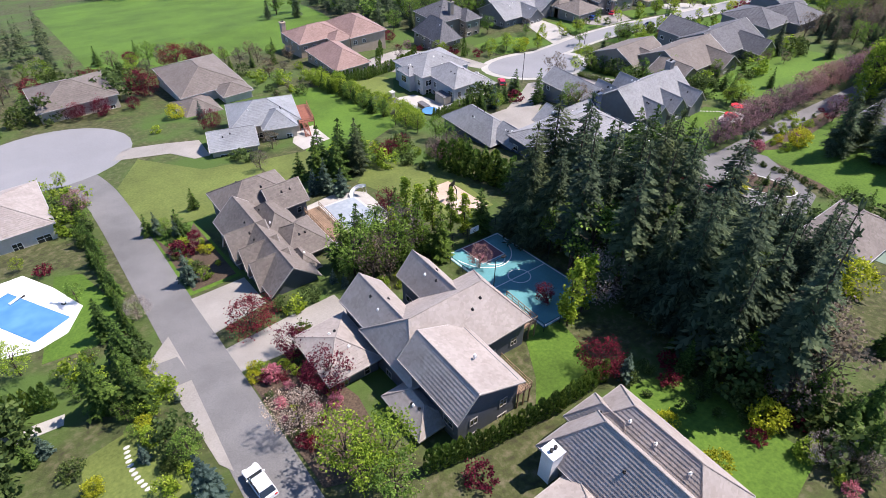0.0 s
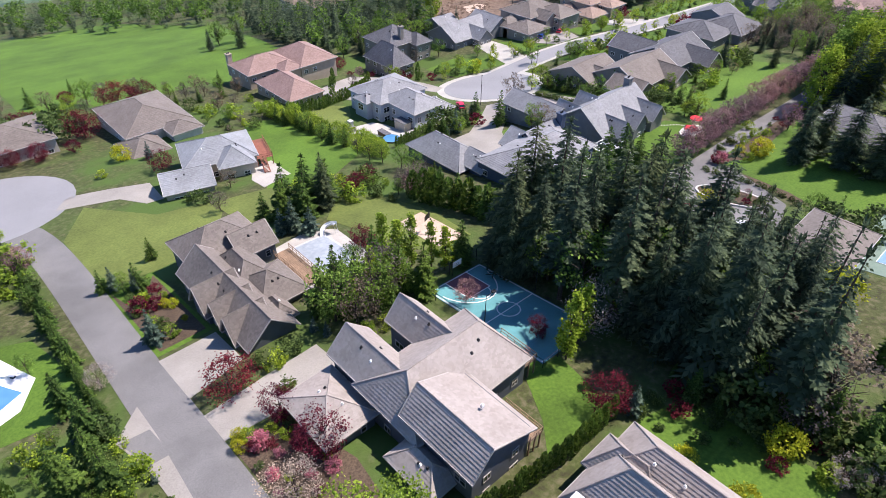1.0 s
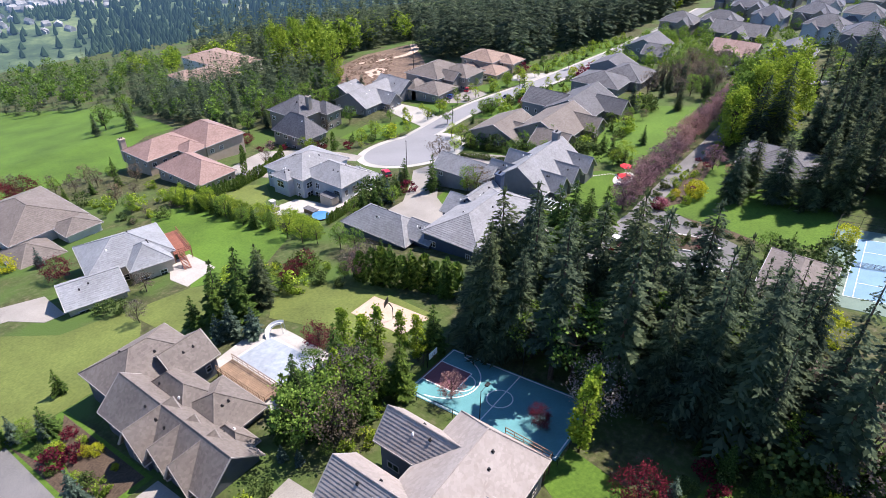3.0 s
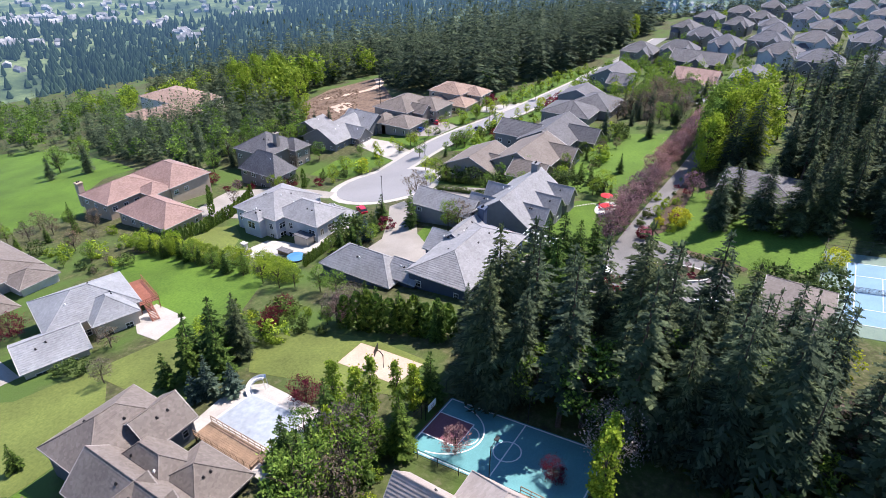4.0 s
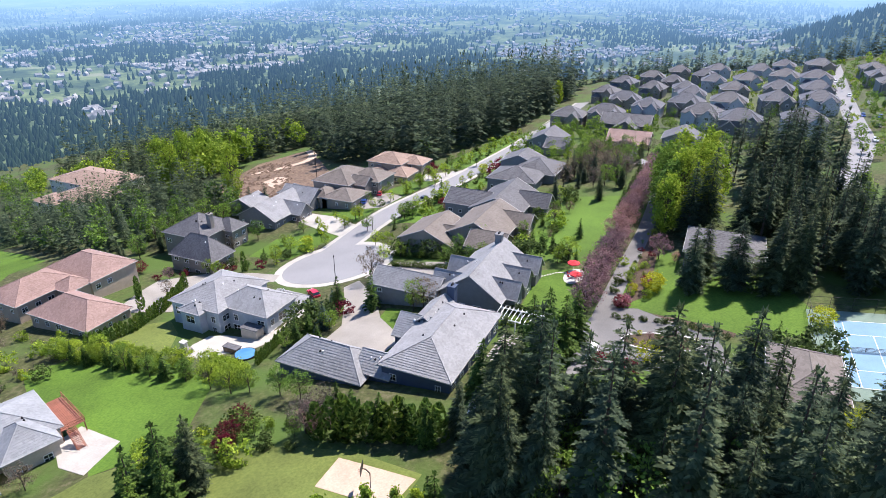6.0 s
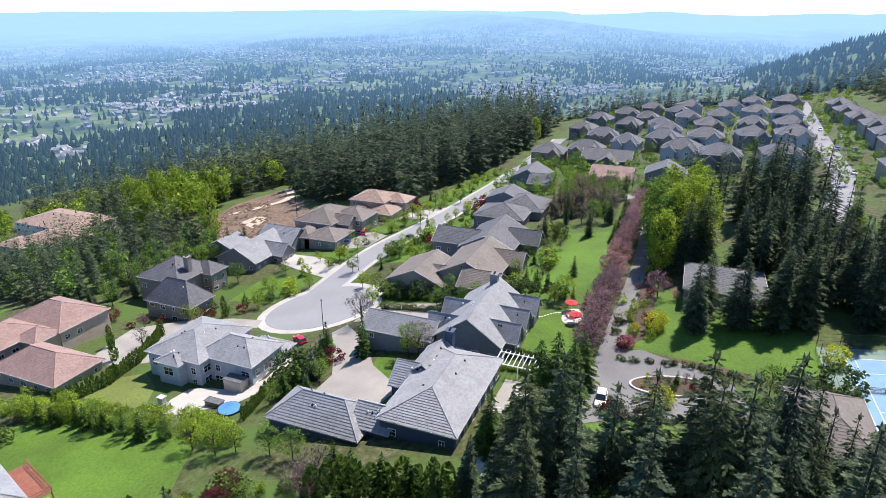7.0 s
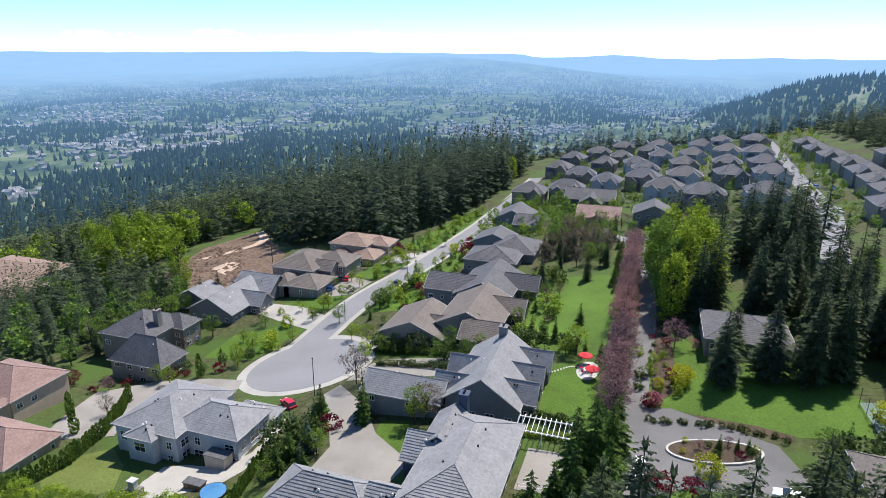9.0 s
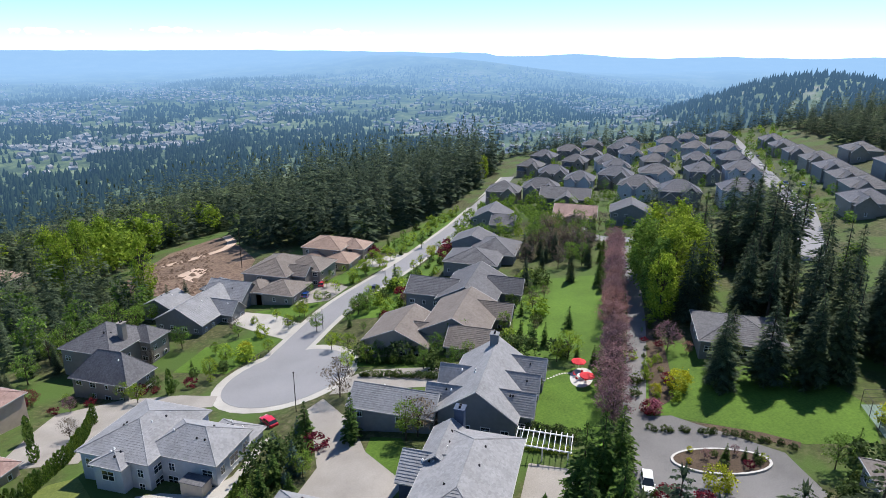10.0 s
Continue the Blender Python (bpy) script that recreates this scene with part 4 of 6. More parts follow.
drape("lawn_low", [(46, 4), (58, 6), (58, 24), (50, 26), (47, 18)], 0.03, M["lawn"], "bright green garden lawn", "lawn")
drape("lawn_drive", [(131, 60), (132, 53), (129.4, 45), (127, 38), (123.5, 32.5), (124, 22), (136, 20), (152, 26), (160, 46), (170, 55.5), (140, 57.5)], 0.03, M["lawn"], "bright green lawn with flower beds", "lawn")
drape("lawn_f", [(120, 63), (124, 76), (146, 77), (150, 66), (136, 62)], 0.03, M["lawn"], "bright green back lawn", "lawn")
drape("lawn_row", [(152, 64), (152, 84), (176, 88), (210, 90), (215, 66)], 0.028, M["lawn"], "bright green back lawns along the drive", "lawn")

# ---- the houses ----
house("house", "large house with taupe shake roofs and dark grey siding",
      [(26.9, 40, 45.2, 51, 5.2, 4.3, "hx", 3.8), (27.4, 47, 33, 56.8, 5.6, 2.9, "gy"), (36.6, 46, 41.2, 56.6, 5.5, 2.8, "gy"), (27.4, 32, 36.4, 42.6, 6.9, 3.0, "gy", 29.8), (19.8, 47.6, 26.6, 56.6, 3.2, 1.7, "hx"), (24.2, 34.8, 28.2, 41.6, 3.4, 1.7, "hy")],
      "roof_taupe", "wall_slate", z=-13.7, step=0.42, lip=0.06, vents=3, trim="trim_taupe")
house("house", "house with taupe shake roofs behind a clipped evergreen hedge",
      [(33.4, -4, 41.4, 24.6, 3.5, 5.2, "hy"), (38, 8, 46, 24.4, 3.5, 4.2, "hy"), (38.4, 18, 42.6, 25.4, 3.6, 2.6, "hy"), (27, 9, 34, 20.5, 2.6, 2.6, "hx"), (30.6, 0, 38, 9, 4.0, 3.0, "gx")], "roof_taupe", "wall_taupe", z=-11.4, step=0.42, lip=0.06, vents=3, trim="trim_taupe", chimneys=[(32.7, 22.8, 4.9, "white_paint")])
house("house", "brown-roofed house with stepped front gables and slate siding",
      [(24.6, 93, 37.4, 103, 3.6, 3.4, "hx"), (22.4, 71.4, 30, 94, 3.5, 3.5, "gy"), (21.3, 82.4, 27.4, 87.2, 3.3, 3.7, "gx"), (21.8, 78.5, 27.4, 82.2, 3.2, 3.4, "gx"), (21.8, 74.4, 27.4, 78.0, 3.2, 3.4, "gx"), (28, 77.6, 35.8, 86.4, 3.1, 2.9, "hx"), (32, 91, 38.2, 97.6, 3.6, 2.6, "gx"), (27, 83, 33.6, 93.4, 3.3, 3.1, "hy"), (28.5, 74, 31.4, 79, 3.0, 1.6, "hy")],
      "roof_brown", "wall_slate", z=-18.9, step=0.42, lip=0.06, vents=2, big=1.1, trim="trim_taupe", wgap=2.8)
house("house", "two-storey house with pale blue-grey roof and beige siding",
      [(43, 134.5, 59, 147.5, 4.6, 3.2, "hx"), (50.3, 131.6, 57.8, 140, 4.6, 2.6, "hy"), (37.6, 127, 47.8, 136.4, 3.6, 2.4, "gx")], "roof_blue", "wall_beige", z=-27.2, vents=2, turn=-17, big=1.2)
house("house", "cream house with a grey-brown hipped roof", [(40, 172, 58, 196, 4.6, 3.4, "hy"), (37.5, 162, 47, 174, 3.0, 2.4, "hx"), (50, 166, 58, 174, 4.4, 1.6, "hx")], "roof_brown", "wall_cream", step=0.6)
house("house", "house with pinkish red tile roofs and tan walls",
      [(86.2, 166.6, 98, 186.5, 3.5, 3.5, "hy"), (86.6, 192, 104, 205, 3.6, 3.0, "hx"), (103, 186.5, 117, 205, 3.8, 3.6, "hy"), (97, 187, 104, 194, 3.6, 2.0, "hy")], "roof_red", "wall_tan", z=-33.6, step=0.55, lip=0.03, chimneys=[(87.5, 206.5, 6.2, "wall_tan")])
house("house", "large two-storey blue-grey house with hipped grey roof and many windows",
      [(99.2, 138.8, 116, 153, 7.0, 3.0, "hx"), (102.2, 127.6, 112.6, 142, 7.0, 2.9, "hy"), (97.2, 142.6, 101.4, 148.4, 6.6, 1.3, "hx"), (111.4, 127.8, 117.4, 136.4, 4.4, 1.8, "hx")],
      "roof_grey", "wall_bluegrey", z=-32.5, vents=4, big=1.45, lip=0.03)
house("house", "wide navy-grey house with ribbed grey roofs round a forecourt",
      [(88.4, 76.8, 113, 90, 4.1, 3.1, "hx"), (85.5, 93, 94.6, 110.4, 0.9, 3.3, "hy"), (88, 88.6, 94.4, 95, 1.6, 2.4, "gy"), (100, 87, 107.5, 93.6, 2.6, 2.8, "gy"), (103, 86, 112.4, 91.2, 4.0, 2.0, "gx")], "roof_grey", "wall_navy", z=-22.4, step=0.5, lip=0.075, vents=4, chimneys=[(114, 87.5, 7.4, "wall_navy")], big=1.2)
house("house", "grey house with a steep gabled roof, dormers and a tall chimney",
      [(120, 79, 142, 93, 4.4, 5.0, "gx"), (119, 94, 127, 110, 3.2, 2.6, "gy"), (123, 76.5, 128, 84, 4.4, 2.8, "gy"), (130, 76.5, 135, 84, 4.4, 2.8, "gy"), (137, 76, 142, 84, 4.4, 2.8, "gy"), (123, 88, 127, 96, 4.2, 2.6, "gy"), (131, 88, 135, 95.5, 4.2, 2.6, "gy")],
      "roof_grey", "wall_grey", vents=2, chimneys=[(140, 86.5, 11.0, "wall_grey")])
house("house", "brick-toned two-storey house with steep slate hipped roof", [(140, 185, 156, 200.6, 7.4, 4.6, "hx"), (130.6, 172, 139.8, 188, 6.2, 5.4, "hy"), (150, 181.5, 157, 190, 7.0, 2.6, "hy")], "roof_slate", "wall_taupe", z=-39.4, step=0.55, vents=2, chimneys=[(147, 187, 12.8, "wall_taupe")])
house("house", "low house with grey gabled roof and skylight", [(167, 178, 188, 194, 3.8, 4.4, "gx"), (184, 176, 197, 190, 4.4, 4.4, "gy"), (176, 196, 186, 206, 3.2, 2.4, "gx"), (176, 174, 183, 184, 3.8, 3.0, "gy"), (192, 186, 200, 196, 4.0, 3.0, "hx")], "roof_grey", "wall_grey", step=0.55, vents=2)
house("house", "two-storey house with brown-grey hipped roofs", [(199, 168, 220, 184, 6.2, 3.4, "hx"), (190, 161, 203, 174, 3.6, 2.6, "hx"), (208, 160, 221, 174, 6.0, 3.0, "hy"), (190, 172, 200, 180, 3.4, 2.4, "hx"), (203, 163, 210, 170, 5.6, 2.4, "gy")], "roof_brown", "wall_taupe", step=0.6, lift=1.8)
house("house", "two-storey house with orange-brown tile roofs", [(234, 164, 250, 180, 6.2, 2.8, "hx"), (228, 158, 240, 169, 3.4, 2.2, "hx"), (240, 157, 250, 168, 5.4, 2.4, "hx"), (230, 170, 238, 178, 3.2, 1.8, "hx")], "roof_orange", "wall_tan", step=0.6, lift=1.5)
house("house", "low grey house with gabled dark roof", [(153, 105, 169, 121, 4.0, 3.6, "gx"), (157, 101, 164, 110, 4.0, 2.8, "gy")], "roof_brown", "wall_taupe", step=0.55)
house("house", "low grey house with gabled grey roof", [(158, 92, 179, 108, 4.2, 4.0, "gx"), (152, 90, 162, 100, 3.8, 3.0, "gy"), (170, 88, 178, 98, 4.0, 2.8, "gy")], "roof_brown", "wall_taupe", step=0.55)
house("house", "long grey house with several dark gables", [(180, 94, 202, 110, 4.6, 4.2, "gx"), (183, 106, 194, 120, 4.2, 3.2, "gy"), (190, 88, 198, 98, 4.4, 3.2, "gy")], "roof_slate", "wall_grey", step=0.6)
house("house", "grey house with hipped roofs and a dormer", [(217, 100, 232, 118, 4.8, 3.4, "hx"), (229, 96, 247, 112, 4.8, 3.6, "hx"), (240, 106, 252, 121, 4.6, 3.2, "gx")], "roof_slate", "wall_grey", step=0.6)
house("house", "low house with a dark hipped roof among firs", [(154, 28, 170, 45, 3.6, 3.0, "hy")], "roof_slate", "wall_taupe", step=0.6)
house("house", "low house with brown roof and skylights among firs", [(96, 19, 112, 29, 3.6, 2.6, "hx")], "roof_brown", "wall_taupe", step=0.5)
house("house", "grey house with steep gables beyond the back gardens", [(286, 108, 304, 124, 5.4, 4.2, "gx"), (280, 104, 292, 114, 5.0, 3.4, "gy")], "roof_slate", "wall_grey", step=0.7)
house("house", "low house with a pinkish red roof", [(290, 70, 306, 88, 4.0, 3.6, "gy"), (286, 74, 298, 84, 3.6, 2.6, "gx")], "roof_red", "wall_taupe", step=0.7)
house("house", "grey gabled house by the side street", [(284, 48, 298, 64, 5.6, 3.8, "gx")], "roof_slate", "wall_grey", step=0.7)
house("house", "large dark grey house with twin gables", [(326, 74, 342, 98, 6.0, 4.0, "gy"), (320, 80, 332, 90, 5.6, 3.4, "gx")], "roof_slate", "wall_slate", step=0.7)

# the far estate, plot by plot
hr = random.Random(9)
PLOTS = [(576, 81), (572, 52), (546, 20), (570, 3), (553, -19), (515, 117), (544, 99), (499, 80), (488, 52), (485, 31), (494, 8), (473, -9), (456, 120), (464, 90), (451, 67), (434, 38), (426, 14), (415, -4),
         (375, 82), (383, 61), (381, 40), (377, 18), (371, -1), (350, 120), (354, 101), (341, 52), (312, 10), (318, 34), (420, 62), (410, 100), (530, 60)]
for cx, cy in PLOTS:
    cx, cy, w, l = cx + 6, cy + hr.uniform(-1, 1), hr.uniform(15.5, 19), hr.uniform(13, 16)
    house("house", "two-storey estate house with slate-grey roof, one of many",
          [(cx - l / 2, cy - w / 2, cx + l / 2, cy + w / 2, 6.2, 4.4, "hy"), (cx - l / 2 - 3, cy - w * 0.42, cx, cy - w * 0.02, 5.4, 3.4, "gx"), (cx - l / 2 - 2, cy + w * 0.1, cx, cy + w * 0.44, hr.choice((3.2, 5.0)), 2.6, hr.choice(("gx", "hx")))],
          hr.choice(("roof_estate", "roof_estate", "roof_slate")), hr.choice(("wall_grey", "wall_taupe", "wall_bluegrey")), step=1.2, skip="NES", group="estate houses", wgap=5.0, turn=hr.uniform(-9, 9), lift=1.6)
drape("road_estate", ribbon([(225, 4), (262, -4), (300, -12), (345, -14), (417, -19), (530, -28), (610, -34)], 8), 0.05, M["street"], "pale street through the far estate", "road")
drape("road_side", ribbon([(262, 36), (258, 60), (270, 76), (330, 84), (345, 78)], 7), 0.055, M["street"], "pale side street into the estate", "road")

# ---- trees ----
grove(["fir", "fir", "fir", "hemlock"], [(63.5, 62), (63.5, 26), (60, 13), (74, 19), (83, 27), (81, 40), (76, 50), (75, 63)], 4.1, 17, 28, 1, 1.12, group="firs of the dark grove")
row("plum", [(126, 62.3), (252, 62.3)], 3.9, 7.2, 1.2, "row of plum trees along the drive", 0.5)
wood("dense dark fir wood beyond the street", "woods", None, [(262, 162), (262, 215), (300, 262), (430, 240), (570, 160), (440, 148), (330, 152)], 7.0, 22, 43, 2, "fir")
wood("dark firs beyond the building plot", "woods", None, [(232, 300), (240, 282), (290, 284), (330, 310), (300, 420), (250, 430), (232, 360)], 7.0, 15, 26, 3, "fir")
wood("tall spring-green trees among the firs", "woods", None, [(200, 258), (215, 285), (262, 300), (275, 282), (225, 262)], 8, 15, 24, 33, "lime")
grove(["fir", "fir", "hemlock"], [(192, 8), (192, 40), (250, 40), (250, 6)], 7.0, 22, 30, 4, 1.2, group="firs beyond the drive", keep=0.72)
row("thuja", [(22, 31), (30, 29.6), (40, 28.6), (49, 28.8)], 1.05, 4.0, 1.0, "clipped evergreen hedge")

# single trees and shrubs of the gardens
plant("cedar", -3.5, 63.4, 10)
plant("cedar", 0.9, 70.9, 9)
plant("cedar", -0.1, 78.8, 8)
plant("young_fir", 0.3, 60.5, 9)
plant("young_fir", -0.1, 66.6, 8)
plant("gold", -0.6, 57.1, 2)
plant("spruce", 2.5, 42.6, 8)
plant("leaf", 2.5, 48.8, 5)
plant("shrub", 1.2, 54.4, 2)
plant("gold", -7.2, 51.4, 2.2)
plant("shrub", -8.8, 55.4, 2)
plant("spruce", -10.7, 60.9, 4)
plant("lime", 3.3, 138.2, 4)
plant("plum", 4.1, 122.3, 6)
plant("lime", -8.3, 107.7, 3)
plant("red_shrub", -5.1, 104.1, 2)
plant("lime", -11.6, 78.5, 6)
plant("blossom", 4.5, 80.5, 4)
plant("young_fir", 2.0, 109.6, 5)
plant("young_fir", 2.2, 101.1, 5)
plant("young_fir", 2.4, 93.3, 5)
plant("young_fir", 2.4, 87.4, 5)
plant("leaf", 4.1, 115.9, 4)
plant("leaf", -2.1, 91.5, 4)
plant("blossom", 14.2, 45.1, 6.5)
plant("lime", 15.7, 36.5, 9)
plant("lime", 19.3, 34.0, 8.5)
plant("lime", 16.4, 33.3, 7)
plant("leaf", 18.0, 30.4, 7)
plant("maple", 16.7, 66.0, 5.5)
plant("maple", 20.3, 49.1, 5.5)
plant("maple", 19.2, 57.1, 4.5)
plant("pink_shrub", 15.1, 54.6, 2.2)
plant("gold", 13.7, 57.6, 1.6)
plant("gold", 12.9, 55.8, 1.6)
plant("red_shrub", 13.5, 42.4, 1.4)
plant("red_shrub", 14.1, 41.3, 1.4)
plant("red_shrub", 26.1, 26.5, 2.5)
plant("shrub", 22.3, 60.9, 2.2)
plant("young_fir", 12.5, 105.1, 5)
plant("young_fir", 17.2, 101.0, 6)
plant("young_fir", 22.5, 109.5, 5)
plant("leaf", 15.5, 104.7, 3)
plant("lime_shrub", 16.4, 96.5, 2)
plant("red_shrub", 15.4, 94.5, 2.6)
plant("spruce", 13.7, 84.5, 7)
plant("shrub", 16.0, 87.6, 1.8)
plant("gold", 18.2, 92.9, 1.5)
plant("shrub", 22.5, 68.0, 2.5)
plant("lime_shrub", 23.8, 65.9, 2.5)
plant("shrub", 26.7, 67.0, 2.2)
plant("spruce", 31.6, 68.8, 3)
plant("spruce", 32.2, 66.4, 3)
plant("poplar", 50.6, 76.2, 10.8)
plant("poplar", 50.6, 72.1, 11.4)
plant("poplar", 53.0, 71.5, 11.4)
plant("poplar", 55.0, 68.7, 10.2)
plant("poplar", 56.5, 66.9, 9.6)
plant("maple", 50.7, 82.1, 4.5)
plant("young_fir", 59.4, 66.0, 9.6)
plant("young_fir", 46.2, 101.9, 11)
plant("young_fir", 51.7, 102.5, 11)
plant("fir", 55.0, 100.9, 13)
plant("spruce", 45.3, 96.8, 8)
plant("young_fir", 48.2, 104.5, 12, 1.2)
plant("young_fir", 53.4, 105.0, 12, 1.2)
plant("young_fir", 49.6, 99.4, 10, 1.2)
plant("young_fir", 57.4, 103.2, 10, 1.2)
plant("spruce", 47.2, 93.8, 6, 1.2)
plant("spruce", 43.1, 97.7, 6)
plant("young_fir", 43.8, 105.3, 7)
plant("leaf", 35.2, 68.4, 10.8)
plant("leaf", 40.6, 66.1, 10.8)
plant("bare", 36.8, 65.1, 9)
plant("young_fir", 35.5, 71.6, 10.8)
plant("young_fir", 46.7, 66.9, 10.8)
plant("young_fir", 49.1, 63.9, 10.8)
plant("poplar", 45.0, 67.7, 9.6)
plant("poplar", 53.0, 38.9, 13)
plant("poplar", 57.0, 39.8, 12)
plant("blossom", 60.2, 39.6, 9)
plant("maple", 49.8, 30.3, 5)
plant("spruce", 51.2, 27.3, 5)
plant("gold", 48.8, 19.1, 2.2)
plant("gold", 57.8, 11.9, 4)
plant("gold", 47.8, 12.1, 3)
plant("blossom", 58.0, 5.9, 4)
plant("bare", 69.7, 14.4, 12)
plant("bare", 61.5, 12.2, 8)
plant("cedar", 62.8, 10.2, 9)
plant("cedar", 62.9, 6.3, 8)
plant("cedar", 66.3, 5.3, 9)
plant("cedar", 61.7, 3.2, 8)
plant("pink_shrub", 56.2, 2.0, 1.5)
plant("bare", 59.1, 1.8, 4)
plant("plum", 52.3, 57.6, 5)
plant("maple", 54.6, 45.1, 3)
plant("lime", 93.5, 19.5, 5)
plant("plum", 71.0, 92.9, 6)
plant("bare", 74.2, 93.0, 7)
plant("cedar", 73.9, 86.8, 8)
plant("cedar", 74.2, 82.1, 8)
plant("cedar", 74.3, 78.1, 8)
plant("cedar", 74.4, 74.2, 8)
plant("cedar", 76.4, 91.3, 7)
plant("bare", 70.6, 93.5, 7)
plant("bare", 71.9, 90.9, 6)
plant("leaf", 79.1, 105.5, 6)
plant("leaf", 78.6, 100.6, 6)
plant("lime", 79.5, 153.5, 6)
plant("leaf", 78.1, 144.1, 6)
plant("leaf", 77.5, 136.5, 5)
plant("young_fir", 77.8, 132.4, 6)
plant("lime", 77.6, 120.6, 6)
plant("lime", 77.1, 115.1, 6)
plant("leaf", 78.5, 127.9, 5)
plant("leaf", 78.4, 111.9, 5)
plant("gold", 35.7, 164.4, 4)
plant("maple", 40.3, 149.9, 5)
plant("spruce", 40.8, 159.4, 5)
plant("bare", 46.8, 126.9, 5)
plant("bare", 39.8, 117.3, 5)
plant("shrub", 39.5, 124.9, 3)
plant("shrub", 37.7, 127.4, 2)
plant("lime_shrub", 28.3, 156.4, 2)
plant("leaf", 61.1, 139.0, 3)
plant("leaf", 67.5, 169.3, 5)
plant("bare", 69.4, 180.1, 6)
plant("shrub", 64.3, 162.8, 2)
plant("lime_shrub", 68.7, 162.3, 2)
plant("shrub", 69.7, 158.3, 3)
plant("lime_shrub", 40.1, 61.8, 2)
plant("young_fir", 61.9, 68.1, 6)
plant("thuja", 108.6, 176.7, 6)
plant("fir", 70.1, 65.1, 15)
plant("fir", 73.7, 63.1, 18)
plant("fir", 72.4, 59.5, 17)
plant("fir", 82.7, 63.5, 16)
plant("fir", 63.9, 58.8, 18)
plant("spruce", 14.1, 104.6, 5)
plant("spruce", 16.6, 100.9, 5)
plant("leaf", 14.9, 102.3, 3)
plant("thuja", 134.8, 163.6, 6.5)
plant("thuja", 118.0, 169.6, 5)
plant("thuja", 102.2, 168.0, 6)
plant("lime", 150.9, 159.1, 6)
plant("lime", 142.8, 158.2, 6)
plant("lime", 129.9, 172.6, 5)
plant("lime", 129.2, 168.2, 5)
plant("leaf", 158.4, 178.5, 7)
plant("bare", 148.7, 181.0, 5)
plant("bare", 169.7, 168.9, 5)
plant("lime", 180.7, 153.6, 5)
plant("lime", 158.2, 151.0, 4)
plant("gold", 158.5, 158.2, 3)
plant("plum", 122.7, 181.1, 4)
plant("maple", 117.2, 191.7, 5)
plant("maple", 123.3, 194.2, 4)
plant("bare", 110.7, 168.4, 5)
plant("bare", 132.6, 118.3, 9)
plant("young_fir", 115.8, 108.3, 10)
plant("young_fir", 116.4, 118.0, 8)
plant("spruce", 105.1, 114.4, 7)
plant("young_fir", 102.6, 116.5, 7)
plant("young_fir", 98.3, 116.6, 7)
plant("leaf", 95.0, 116.8, 5)
plant("red_shrub", 112.7, 113.9, 3)
plant("bare", 118.0, 96.2, 8)
plant("leaf", 116.4, 98.0, 8)
plant("lime", 155.4, 126.4, 6)
plant("lime", 159.0, 132.7, 5)
plant("lime", 146.6, 122.8, 5)
plant("leaf", 170.7, 142.8, 6)
plant("young_fir", 203.1, 130.7, 9)
plant("young_fir", 187.3, 117.6, 7)
plant("plum", 188.6, 121.9, 5)
plant("leaf", 167.4, 118.0, 6)
plant("young_fir", 156.7, 100.8, 7)
plant("leaf", 159.4, 98.6, 7)
plant("leaf", 152.5, 102.4, 6)
plant("lime", 233.9, 150.6, 6)
plant("lime", 224.9, 143.1, 6)
plant("lime", 220.9, 148.4, 6)
plant("leaf", 258.7, 146.6, 6)
plant("leaf", 253.5, 148.5, 6)
plant("leaf", 258.0, 138.5, 6)
plant("gold", 246.3, 130.7, 4)
plant("leaf", 182.2, 134.8, 6)
plant("leaf", 184.7, 133.0, 6)
plant("young_fir", 160.8, 83.9, 6)
plant("young_fir", 159.1, 80.7, 6)
plant("young_fir", 159.4, 77.9, 6)
plant("lime", 152.5, 72.0, 7)
plant("lime", 151.1, 74.3, 5)
plant("fir", 200.0, 88.1, 11)
plant("fir", 208.0, 75.2, 10)
plant("fir", 238.7, 75.0, 10)
plant("bare", 238.5, 90.3, 9)
plant("bare", 238.1, 85.1, 9)
plant("bare", 246.9, 80.1, 9)
plant("fir", 241.6, 94.0, 9)
plant("fir", 223.8, 70.5, 9)
plant("young_fir", 170.0, 73.1, 6)
plant("tall_lime", 184.0, 49.2, 22)
plant("tall_lime", 197.6, 43.9, 21)
plant("tall_leaf", 182.0, 52.6, 20)
plant("tall_lime", 175.2, 51.7, 18)
plant("plum", 158.2, 50.9, 7)
plant("gold", 141.1, 49.9, 4.5)
plant("lime", 144.3, 56.1, 3)
plant("gold", 140.0, 54.2, 2)
plant("shrub", 138.7, 58.0, 2)
plant("shrub", 143.4, 57.8, 2.4)
plant("red_shrub", 132.4, 56.0, 2.4)
plant("pink_shrub", 132.8, 54.9, 2.6)
plant("lime_shrub", 153.4, 58.5, 2)
plant("plum", 156.6, 47.0, 3)
plant("fir", 142.1, 42.9, 16.1, 1.25)
plant("fir", 148.5, 40.4, 14.9, 1.25)
plant("fir", 144.0, 34.4, 17.2, 1.25)
plant("fir", 144.0, 26.9, 18.4, 1.25)
plant("fir", 145.4, 22.4, 19.5, 1.25)
plant("fir", 157.1, 12.3, 20.7, 1.25)
plant("fir", 166.1, 19.5, 18.4, 1.25)
plant("tall_leaf", 192.4, 6.1, 14)
plant("gold", 129.1, 18.9, 4)
plant("cedar", 101.9, 66.7, 15)
plant("cedar", 103.7, 64.3, 16)
plant("cedar", 105.9, 61.9, 14)
plant("cedar", 113.7, 61.3, 12)
plant("cedar", 92.5, 68.6, 11)
plant("cedar", 88.4, 71.0, 12)
